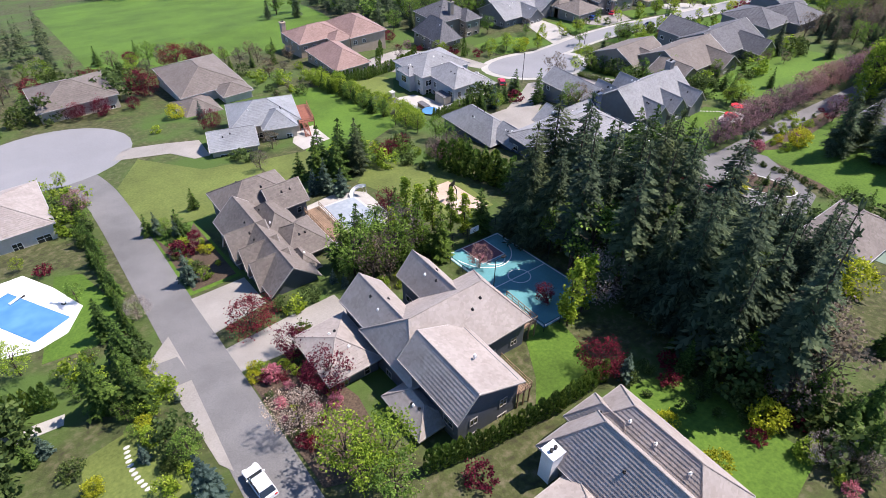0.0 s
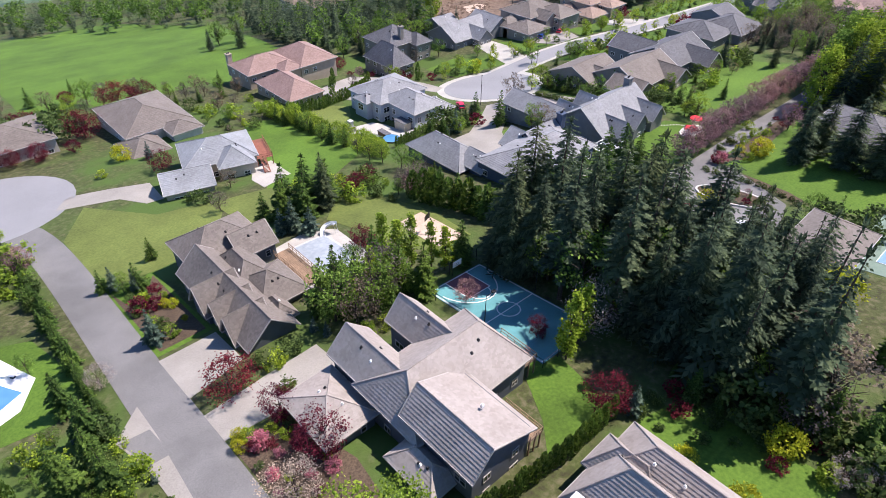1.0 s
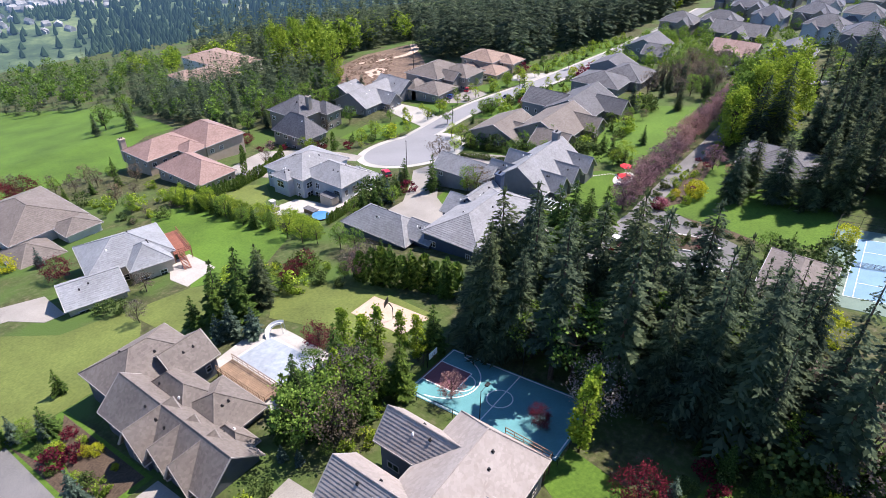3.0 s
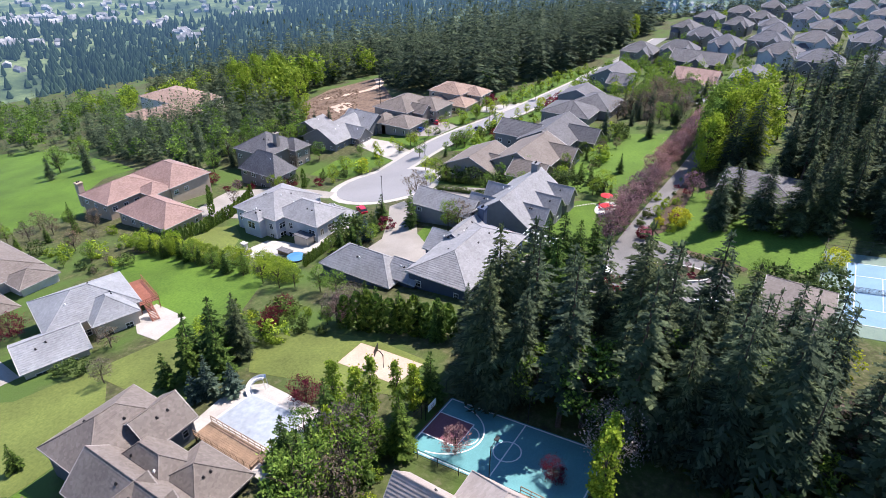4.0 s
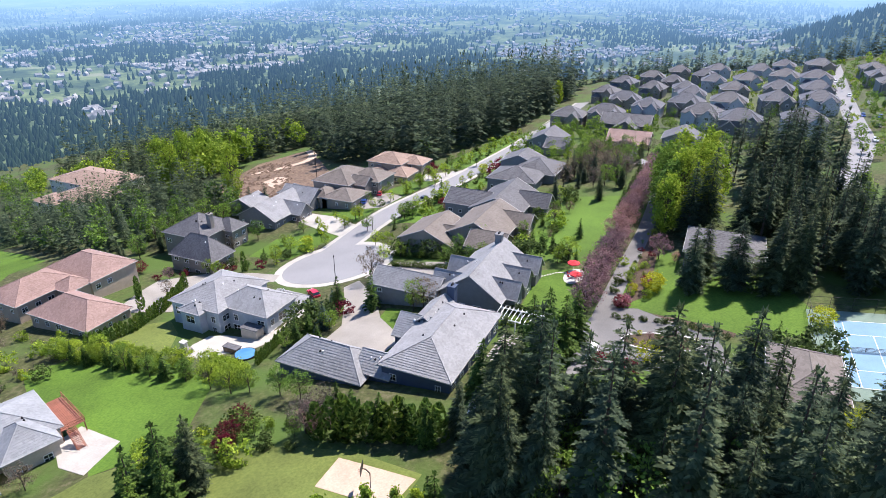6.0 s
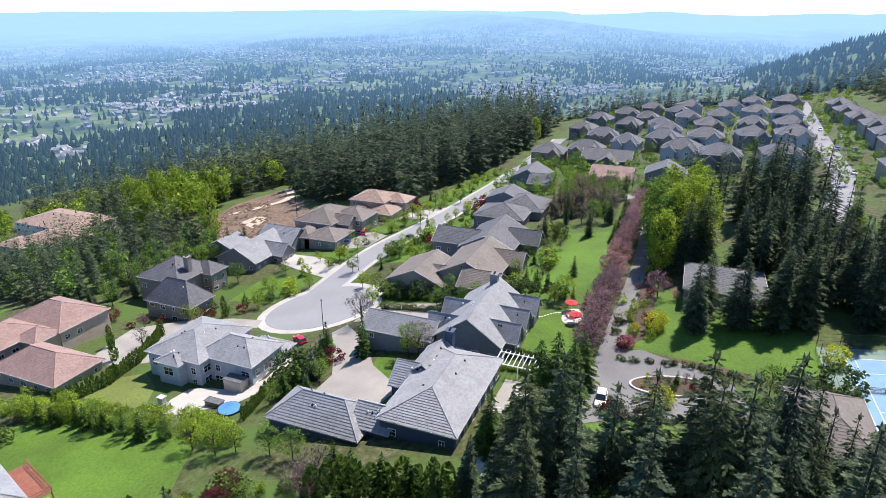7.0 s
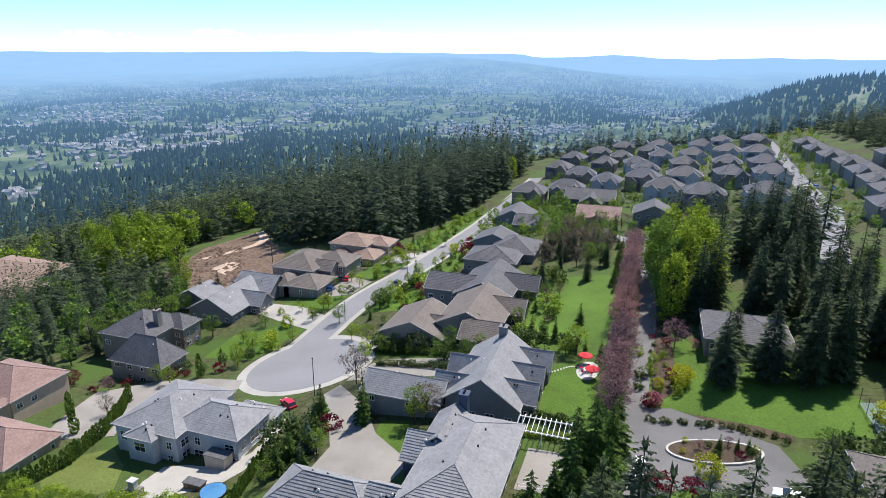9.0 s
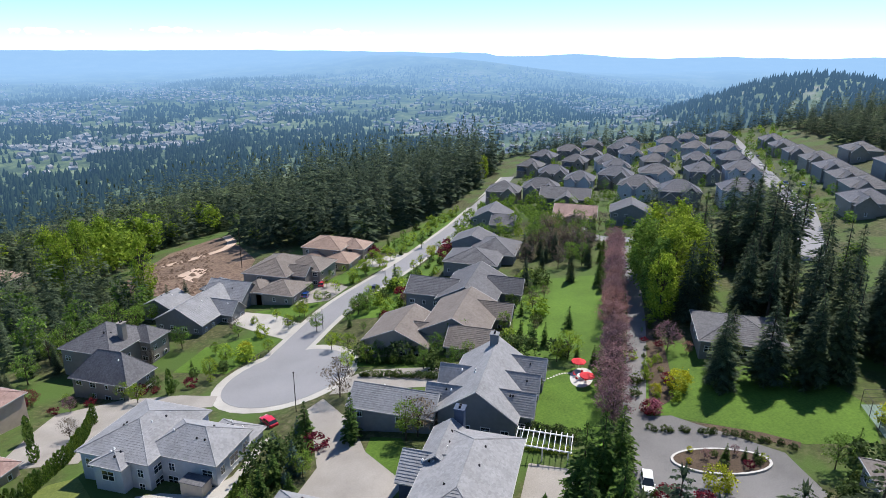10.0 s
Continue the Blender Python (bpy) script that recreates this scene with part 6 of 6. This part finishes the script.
# ---- vehicles ----
def car(x, y, yaw, mat, label, length=4.6, high=1.5):
    c = thing("car", x, y, height(x, y) + 0.07, label, "car")
    c.rotation_euler = Euler((0, 0, radians(yaw)))
    L, W = length / 2, 0.92
    prof = [(-L, 0.45), (-L + 0.05, 0.85), (-L + 0.7, 0.98), (L - 1.35, 0.98), (L - 0.25, 0.85), (L, 0.6), (L, 0.35), (-L, 0.3)]
    b = bmesh.new()
    rings = []
    for s in (-1, -0.92, 0.92, 1):
        ins = 0.06 if abs(s) == 1 else 0
        rings.append([b.verts.new((px * (1 - ins * 0.3), s * W, pz - (ins if pz > 0.5 else -ins))) for px, pz in prof])
    n = len(prof)
    for r0, r1 in zip(rings, rings[1:]):
        for i in range(n):
            b.faces.new((r0[i], r0[(i + 1) % n], r1[(i + 1) % n], r1[i]))
    b.faces.new(rings[0][::-1])
    b.faces.new(rings[-1])
    part("body", b, M[mat], c)
    lo, hi = [(-L + 0.25, 0.97), (L - 1.25, 0.97)], [(-L + 0.75, high - 0.03), (L - 2.1, high - 0.03)]
    b = bmesh.new()
    v = [b.verts.new(p) for p in ((lo[0][0], -W + 0.06, lo[0][1]), (lo[1][0], -W + 0.06, lo[1][1]), (lo[1][0], W - 0.06, lo[1][1]), (lo[0][0], W - 0.06, lo[0][1]),
                                  (hi[0][0], -W + 0.2, hi[0][1]), (hi[1][0], -W + 0.2, hi[1][1]), (hi[1][0], W - 0.2, hi[1][1]), (hi[0][0], W - 0.2, hi[0][1]))]
    for f in ((0, 1, 5, 4), (1, 2, 6, 5), (2, 3, 7, 6), (3, 0, 4, 7), (4, 5, 6, 7)):
        b.faces.new([v[i] for i in f])
    part("cabin_glass", b, M["glass"], c)
    b = bmesh.new()
    box(b, hi[0][0] - 0.03, -W + 0.18, high - 0.05, hi[1][0] + 0.05, W - 0.18, high + 0.02)
    part("roof_panel", b, M[mat], c)
    for s in (-1, 1):
        for px in (hi[0][0] - 0.2, -0.3, hi[1][0] + 0.4):
            b = bmesh.new()
            bar(b, (px, s * (W - 0.07), 0.98), (px * 0.75, s * (W - 0.2), high - 0.02), 0.045)
            part("pillar", b, M[mat], c)
        b = bmesh.new()
        box(b, L - 1.75, s * W - 0.02, 0.98, L - 1.6, s * (W + 0.17), 1.12)
        part("mirror", b, M[mat], c)
        b = bmesh.new()
        box(b, L - 0.16, s * 0.62 - 0.2, 0.6, L + 0.015, s * 0.62 + 0.2, 0.74)
        part("headlight", b, M["white_paint"], c)
        b = bmesh.new()
        box(b, -L - 0.015, s * 0.66 - 0.16, 0.62, -L + 0.1, s * 0.66 + 0.16, 0.82)
        part("tail_light", b, M["red_cloth"], c)
        for px in (-L + 0.85, L - 0.9):
            b = bmesh.new()
            bar(b, (px, s * (W - 0.2), 0.33), (px, s * (W + 0.02), 0.33), 0.34, 14)
            w = part("wheel", b, M["rubber"], c)
            b = bmesh.new()
            bar(b, (px, s * (W), 0.33), (px, s * (W + 0.035), 0.33), 0.2, 10)
            part("rim", b, M["kerb"], w)


car(7.2, 40.5, 95, "car_white", "white estate car parked on the lane", 4.7, 1.55)
car(110, 57.2, 182, "car_white", "white sport utility car parked on the forecourt", 4.9, 1.8)
car(121.5, 129, 60, "car_red", "bright red car parked at the kerb")
car(198, 160.5, 20, "car_blue", "dark blue car on a driveway", 4.6, 1.5)
car(203, 138, 172, "car_dark", "dark car parked on the street")
car(209, 160, 20, "car_red", "dark red car on a driveway")

car(106, 37, 80, "car_white", "white car at the end of the forecourt")
for i, (cx, cy) in enumerate(((300, -15), (330, -20.5), (360, -19), (395, -26.5), (430, -22), (470, -28), (352, -24.5), (500, -23))):
    car(cx, cy, 176, ("car_white", "car_dark", "car_blue", "car_white")[i % 4], "parked car on the estate street")

# ---- posts, parasols, small things ----
def pole(x, y, h, r, label, name="lamp_post", mat="dark_metal"):
    t = thing(name, x, y, height(x, y), label, "pole")
    b = bmesh.new()
    tube(b, [(0, 0, -0.4), (0, 0, h * 0.5), (0, 0, h)], [r, r * 0.85, r * 0.6], 8)
    part("shaft", b, M[mat], t)
    b = bmesh.new()
    tube(b, [(0, 0, h), (0, 0, h + 0.12), (0, 0, h + 0.3)], [r * 1.6, r * 2.0, r * 0.4], 8)
    part("cap", b, M[mat], t)


pole(126.5, 125.5, 9.0, 0.1, "slim dark street pole at the kerb")
pole(211, 137, 7, 0.09, "slim dark street lamp post")
pole(172, 141.5, 6, 0.09, "slim dark street lamp post")
pole(234, 208, 17, 0.16, "tall wooden utility pole", "utility_pole", "bark")
pole(190, 218, 20, 0.16, "tall wooden utility pole", "utility_pole", "bark")


def parasol(x, y, r=1.6):
    t = thing("parasol", x, y, height(x, y), "open bright red garden parasol", "parasol", "red parasols")
    b = bmesh.new()
    ctr = b.verts.new((0, 0, 2.75))
    rim = [b.verts.new((r * math.cos(k * 0.7854), r * math.sin(k * 0.7854), 2.2)) for k in range(8)]
    low = [b.verts.new((v.co.x, v.co.y, 2.05)) for v in rim]
    for k in range(8):
        b.faces.new((ctr, rim[k], rim[(k + 1) % 8]))
        b.faces.new((rim[k], low[k], low[(k + 1) % 8], rim[(k + 1) % 8]))
    part("canopy", b, M["red_cloth"], t)
    b = bmesh.new()
    bar(b, (0, 0, -0.2), (0, 0, 2.8), 0.03, 8)
    part("pole", b, M["white_paint"], t)


parasol(147.5, 69.5)
parasol(141.5, 67.5)
tb = thing("garden_table", 144, 68.6, height(144, 68.6) + 0.06, "white garden table between the red parasols", "table")
b = bmesh.new()
bar(b, (0, 0, 0.7), (0, 0, 0.75), 0.9, 16)
part("tabletop", b, M["white_paint"], tb)
for a, c2 in ((0.5, 0.5), (-0.5, 0.5), (0.5, -0.5), (-0.5, -0.5)):
    b = bmesh.new()
    bar(b, (a, c2, -0.2), (a, c2, 0.7), 0.04)
    part("leg", b, M["white_paint"], tb)
for a in range(5):
    ang = a * 1.2566
    ch = thing("garden_chair", 144 + 1.5 * math.cos(ang), 68.6 + 1.5 * math.sin(ang), height(144, 68.6) + 0.1, "red garden chair at the table", "chair", "garden chairs")
    ch.rotation_euler.z = ang
    b = bmesh.new()
    box(b, -0.25, -0.25, 0.4, 0.25, 0.25, 0.46)
    part("seat", b, M["red_cloth"], ch)
    b = bmesh.new()
    box(b, 0.2, -0.25, 0.46, 0.26, 0.25, 0.95)
    part("backrest", b, M["red_cloth"], ch)
    for a2, c2 in ((0.2, 0.2), (-0.2, 0.2), (0.2, -0.2), (-0.2, -0.2)):
        b = bmesh.new()
        bar(b, (a2, c2, -0.25), (a2, c2, 0.4), 0.025)
        part("leg", b, M["white_paint"], ch)
drape("garden_terrace", ring(144.5, 68.6, 4.2, 2.4, 20), 0.06, M["kerb"], "pale round garden terrace", "terrace")
for k in range(16):
    x, y = 146 - 0.3 * k + 0.6 * math.sin(k * 0.5), 71 + 0.55 * k
    drape("stepping_stone", ring(x, y, 0.3, 0.25, 7), 0.05, M["kerb"], "pale flat stepping stone in the lawn", "stepping stone", "", 0.1)
for k in range(11):
    x, y = -2.6 - 0.25 * k + 0.02 * k * k, 48 + 0.75 * k
    drape("stepping_stone", ring(x, y, 0.4, 0.27, 7), 0.05, M["kerb"], "pale flat stepping stone in the lawn", "stepping stone", "", 0.1)

# patio, fireplace, shed and round pool behind the blue-grey house
drape("patio_white", [(87.5, 134.5), (86.8, 138.5), (92, 140.4), (97, 140.3), (99, 136.8), (99.8, 130), (105, 126.6), (115.5, 127.2), (116.8, 125.8), (106, 124.4), (99.2, 124.4), (95, 126.2), (90, 132)], 0.06, M["concrete"], "pale concrete patio", "patio")
fp = thing("outdoor_fireplace", 88.4, 138.6, height(88.4, 138.6), "stone outdoor fireplace with a short chimney", "fireplace")
b = bmesh.new()
box(b, -0.9, -1.3, -0.5, 0.9, 1.3, 1.3)
part("hearth", b, M["stone"], fp)
b = bmesh.new()
box(b, -0.5, -0.6, 1.3, 0.5, 0.6, 2.8)
box(b, -0.65, -0.75, 2.8, 0.65, 0.75, 3.0)
part("chimney", b, M["kerb"], fp)
for nm, x0, y0, w, l, h, mt, lb in (("garden_bar", 93.2, 130, 1.5, 3.6, 1.2, "timber", "brown covered outdoor kitchen counter"), ("garden_shed", 100.4, 130.6, 2.4, 4.4, 2.6, "wall_beige", "small beige lean-to shed")):
    t = thing(nm, x0, y0, height(x0, y0), lb, nm.split("_")[1])
    b = bmesh.new()
    box(b, -w / 2, -l / 2, -0.6, w / 2, l / 2, h)
    part("body", b, M[mt], t)
    b = bmesh.new()
    box(b, -w / 2 - 0.15, -l / 2 - 0.15, h, w / 2 + 0.15, l / 2 + 0.15, h + 0.12)
    part("top", b, M["roof_slate"], t)
rp = thing("round_pool", 91.4, 124.6, height(91.4, 124.6), "round above-ground pool with a blue cover", "pool")
b = bmesh.new()
bar(b, (0, 0, -0.6), (0, 0, 0.9), 2.3, 24)
part("pool_wall", b, M["dark_metal"], rp)
b = bmesh.new()
bar(b, (0, 0, 0.9), (0, 0, 0.93), 2.15, 24)
part("cover", b, M["water"], rp)

# building plot with bare earth
drape("earth_plot", [(195, 205), (214, 195), (247, 210), (276, 237), (300, 265), (268, 271), (218, 252), (203, 236)], 0.04, M["earth"], "bare churned earth of a building plot", "earth")
drape("plot_track", ribbon([(240, 252), (250, 245), (275, 238), (302, 262)], 4.5), 0.09, M["sand_pad"], "pale levelled track over the building plot", "track")
drape("earth_slab", [(224, 232.5), (236, 232), (232.5, 222.5), (215.5, 218)], 0.10, M["sand_pad"], "levelled pale building slab", "slab")
er = random.Random(4)
ev, ef = [], []
for _ in range(260):
    x, y, s, n = er.uniform(200, 268), 0.0, er.uniform(0.5, 1.7), len(ev)
    y = 204 + 0.72 * (x - 200) + er.uniform(-8, 24) * min(1, (300 - x) / 60)
    z = height(x, y)
    ev += [(x + s * er.uniform(0.7, 1.3) * math.cos(k * 1.05), y + s * er.uniform(0.7, 1.3) * math.sin(k * 1.05), z) for k in range(6)] + [(x, y, z + s * 0.55)]
    ef += [(n + k, n + (k + 1) % 6, n + 6) for k in range(6)]
stuff_mesh("earth_heaps", ev, ef, M["earth"], "heaps of churned brown earth and stumps", "earth")

# drives and lawns of the street
drape("driveway_b", [(99, 170), (101, 175), (111, 179.5), (121, 183.3), (130.6, 174), (134, 160), (134, 150), (128.5, 147.5), (125.5, 160), (114.6, 163.8), (103, 158.5)], 0.055, M["drive"], "pale concrete driveway", "driveway")
drape("driveway_c", [(166, 150.5), (171, 164), (176, 176), (184, 176), (182, 162), (176, 150.5)], 0.055, M["concrete"], "pale concrete driveway", "driveway")
drape("driveway_d", [(194, 150), (190, 160), (206, 164), (212, 158), (207, 149)], 0.055, M["drive"], "pale concrete driveway", "driveway")
drape("driveway_e", [(232, 143), (230, 156), (242, 156), (250, 142)], 0.055, M["concrete"], "pale concrete driveway", "driveway")
drape("driveway_f", [(134, 121.5), (138, 96), (147, 97), (146, 118), (141, 121)], 0.055, M["drive"], "tan concrete driveway between hedges", "driveway")
drape("lawn_street", [(146, 156), (166, 152), (168, 160), (160, 172), (146, 172)], 0.03, M["lawn"], "green front lawn", "lawn")
drape("lawn_street", [(178, 152), (193, 151), (189, 160), (184, 172)], 0.03, M["lawn"], "green front lawn", "lawn")
drape("lawn_street", [(209, 149), (230, 144), (229, 157), (214, 160)], 0.03, M["lawn"], "green front lawn", "lawn")
drape("lawn_street", [(147, 99), (153, 99), (154, 123), (148, 121)], 0.03, M["lawn"], "green lawn behind low hedges", "lawn")
drape("lawn_street", [(252, 142), (300, 139), (330, 139), (330, 150), (252, 158)], 0.03, M["lawn"], "green verge along the street", "lawn")
drape("lawn_street", [(178, 138), (222, 131), (262, 128), (300, 127), (300, 121), (220, 122), (180, 124)], 0.02, M["lawn"], "green front lawns", "lawn")
drape("lawn_forecourt", [(104.5, 94.5), (109, 94), (117, 99), (117, 105), (111, 104)], 0.035, M["lawn"], "small rounded green lawn", "lawn")
drape("lawn_forecourt", [(120, 112), (127, 119), (125, 122), (113, 116), (113, 112.5)], 0.035, M["lawn"], "small green lawn by the driveway", "lawn")
drape("lawn_lane", [(99, 58), (99, 46), (104, 42), (106, 50), (101, 59.5)], 0.03, M["lawn"], "green lawn beside the forecourt", "lawn")
drape("lawn_fire", [(81, 150), (87, 159), (96, 158), (99, 154.4), (94.8, 147.6), (88, 143)], 0.03, M["lawn_dry"], "sunlit side lawn", "lawn")
drape("lawn_left", [(-8, 57), (-2, 58), (1, 50), (1, 36), (-9, 40)], 0.03, M["lawn_dry"], "green garden lawn with stepping stones", "lawn")
drape("lawn_poolside", [(-4, 102), (0, 100), (3, 84), (-2, 78), (-9, 79)], 0.03, M["lawn"], "green lawn round the pool", "lawn")
drape("lawn_golf", [(80, 212), (86, 206), (97, 226), (110, 236), (122, 236), (127, 263), (136, 320), (111, 420), (30, 420), (26, 232), (45, 214)], 0.03, M["lawn"], "wide mown green fairway", "lawn")
drape("lawn_front", [(12.4, 57.5), (12.4, 36), (20, 33), (22, 45), (20, 56)], 0.02, M["mulch"], "dark planting bed before the house", "flower bed")
drape("lawn_estate", [(345, 140), (345, -55), (612, -60), (602, 128)], 0.02, M["estate"], "green gardens of the estate", "lawn")
drape("garden_path", [(-18, 68), (-8, 66.5), (-8.5, 64.5), (-18, 65.5)], 0.05, M["concrete"], "grey concrete garden path", "path")
house("house", "pale house with pinkish roof and blue-tinted windows", [(-14, 116, -1, 132, 4.6, 2.6, "hy")], "roof_taupe", "wall_cream", big=1.4)
house("house", "large tan house with low flat-hipped roofs among trees", [(184, 302, 206, 328, 5, 2.6, "hx"), (202, 312, 226, 352, 5.6, 2.8, "hy"), (180, 318, 192, 334, 4, 2.0, "hx")], "roof_orange", "wall_cream", step=0.8)
for i, (cx, cy) in enumerate(((507, -44), (467, -42), (430, -42), (394, -42), (362, -40), (334, -38), (310, -36), (284, -28), (345, -60), (399, -62))):
    house("house", "two-storey estate house with slate-grey roof, one of many", [(cx - 8, cy - 8, cx + 8, cy + 8, 5.6, 4.0, "hy"), (cx - 10, cy, cx, cy + 7, 5.0, 3.2, "gx")], ("roof_slate", "roof_estate", "roof_slate")[i % 3], ("wall_grey", "wall_taupe")[i % 2], step=1.2, skip="NES", group="estate houses", wgap=5.0)

# more planting between the houses
grove(["leaf", "young_fir", "bare"], [(62, 196), (82, 188), (82, 206), (66, 214)], 5.0, 3, 7, 41, group="trees along the fairway")
grove(["leaf", "lime", "shrub", "young_fir", "shrub"], [(-24, 108), (-16, 72), (-10, 64), (-12, 56), (-30, 60), (-34, 100)], 4.0, 2.0, 6.5, 42, group="garden planting")
grove(["shrub", "young_fir", "leaf", "lime_shrub"], [(-2, 136), (2, 106), (4.6, 106), (4.6, 132)], 2.8, 1.5, 5.0, 43, group="planting along the lane")
grove(["young_fir", "leaf", "shrub", "spruce"], [(95, 112), (106, 112), (117, 119), (112, 123), (100, 118)], 3.0, 2.5, 6.5, 44, group="planting by the forecourt")
grove(["shrub", "young_fir", "leaf", "lime_shrub", "bare"], [(150, 64), (152, 88), (178, 90), (214, 92), (216, 84), (180, 80), (156, 78)], 4.2, 1.5, 5.5, 45, group="back garden planting")
grove(["leaf", "shrub", "red_shrub"], [(119, 184), (132, 176), (136, 162), (140, 160), (138, 174), (126, 188)], 3.4, 1.2, 3.2, 46, group="garden planting")
grove(["fir", "young_fir", "leaf"], [(122, 205), (130, 212), (190, 208), (188, 198), (160, 200)], 5.0, 6, 11, 47, group="trees behind the houses")
grove(["shrub", "leaf", "lime_shrub"], [(60, 100), (70, 90), (74, 92), (66, 112), (58, 118), (54, 108)], 2.8, 1.5, 4.0, 48, group="garden planting")
row("maple", [(61.5, 102.5), (70.5, 106)], 2.3, 3.6, 0.8, "red planting beside the play lawn", 0.4)
grove(["young_fir", "leaf", "poplar", "young_fir", "bare"], [(38, 66), (46, 65), (50, 75), (40, 77)], 2.7, 6.5, 10, 50, group="trees between the houses")
grove(["cedar", "young_fir", "shrub"], [(57, 26), (62, 28), (64, 6), (60, 2)], 3.2, 2.0, 8.0, 51, group="planting at the grove's edge")
grove(["cedar", "hemlock", "leaf"], [(64, 60), (64, 17), (72, 20), (74, 60)], 5.0, 8, 15, 52, group="firs of the dark grove")
grove(["cedar"], [(88, 61.5), (88, 66.5), (95, 66), (95, 61.5)], 3.2, 10, 15, 53, group="cedars by the forecourt")
grove(["shrub", "lime_shrub", "red_shrub", "gold", "shrub"], [(14, 104), (14, 84), (19.5, 84), (19.5, 104)], 2.8, 0.8, 2.0, 54, group="front garden planting")
grove(["fir", "hemlock"], [(143, 42), (150, 46), (152, 26), (145, 18), (141, 28)], 5.5, 12, 17, 55, 1.1, "firs of the lower garden", keep=0.22)
grove(["young_fir", "leaf", "shrub"], [(108, 32), (120, 31), (123, 20), (112, 20)], 4.0, 3.0, 6.0, 56, group="planting by the tennis court")
drape("bed_front", [(13, 104), (13.2, 82), (20.4, 82), (20.4, 104), (17, 98), (15.4, 92), (16, 86)], 0.04, M["mulch"], "dark planting bed along the house", "flower bed")
drape("bed_drive", [(132.5, 55.6), (166, 55), (178, 54.6), (176, 52), (150, 51), (138, 51)], 0.05, M["mulch"], "dark flower bed beside the drive", "flower bed")
drape("bed_forecourt", [(129.5, 55), (127.3, 45), (124.8, 38.5), (122.5, 33.5), (124, 33), (127, 38), (129.3, 45), (131, 54)], 0.05, M["mulch"], "dark flower bed round the forecourt", "flower bed")

house("house", "grey-roofed house beyond the turning circle", [(6, 184, 26, 202, 5.0, 3.2, "hx")], "roof_brown", "wall_beige", step=0.7)
house("house", "grey-roofed house beside the turning circle", [(-36, 160, -18, 180, 5.0, 3.2, "hy")], "roof_grey", "wall_cream", step=0.7)
grove(["leaf", "lime", "young_fir", "bare", "maple", "shrub"], [(-10, 182), (30, 178), (38, 200), (60, 206), (50, 240), (-10, 225)], 6.5, 3, 9, 61, group="trees beyond the turning circle")
wood("mixed woods below the fairway", "woods", None, [(60, 426), (130, 335), (175, 305), (182, 360), (250, 440), (200, 540), (60, 540)], 9.5, 9, 19, 85, "fir")
wood("spring-green trees below the fairway", "woods", None, [(60, 426), (130, 335), (175, 305), (250, 440), (200, 540), (60, 540)], 17, 9, 15, 86, "leaf")
wood("trees beyond the turning circle", "trees", None, [(-60, 210), (20, 226), (24, 330), (-80, 330)], 9, 9, 18, 62, "fir")



drape("lawn_house", [(84, 65), (100, 65), (100, 72.5), (84, 73)], 0.03, M["lawn"], "green lawn below the navy house", "lawn")
drape("garden_path", ribbon([(83, 71), (90, 72.6), (97, 72), (101, 69)], 1.3), 0.06, M["kerb"], "pale curved garden path", "path")
row("shrub", [(86, 74), (99, 74)], 1.2, 1.3, 1.0, "clipped shrubs along the wall")

grove(["leaf", "fir", "young_fir"], [(100, 262), (112, 242), (122, 262), (116, 280)], 9, 8, 13, 64, group="trees of the fairway")

plant("bare", 66, 11.5, 13, 0.9)
plant("bare", 71, 14.5, 12, 0.9)
plant("gold", 92, 18, 5.5)
plant("blossom", 61.5, 3.5, 4)
grove(["fir", "hemlock", "fir"], [(74, 19), (82, 19), (88, 24), (88, 33), (83, 29)], 4.3, 16, 22, 70, group="firs of the dark grove")
for x, y, h in ((67, 14.5, 14), (72, 16.5, 15)):
    plant("fir", x, y, h, 1.1, "firs of the dark grove")
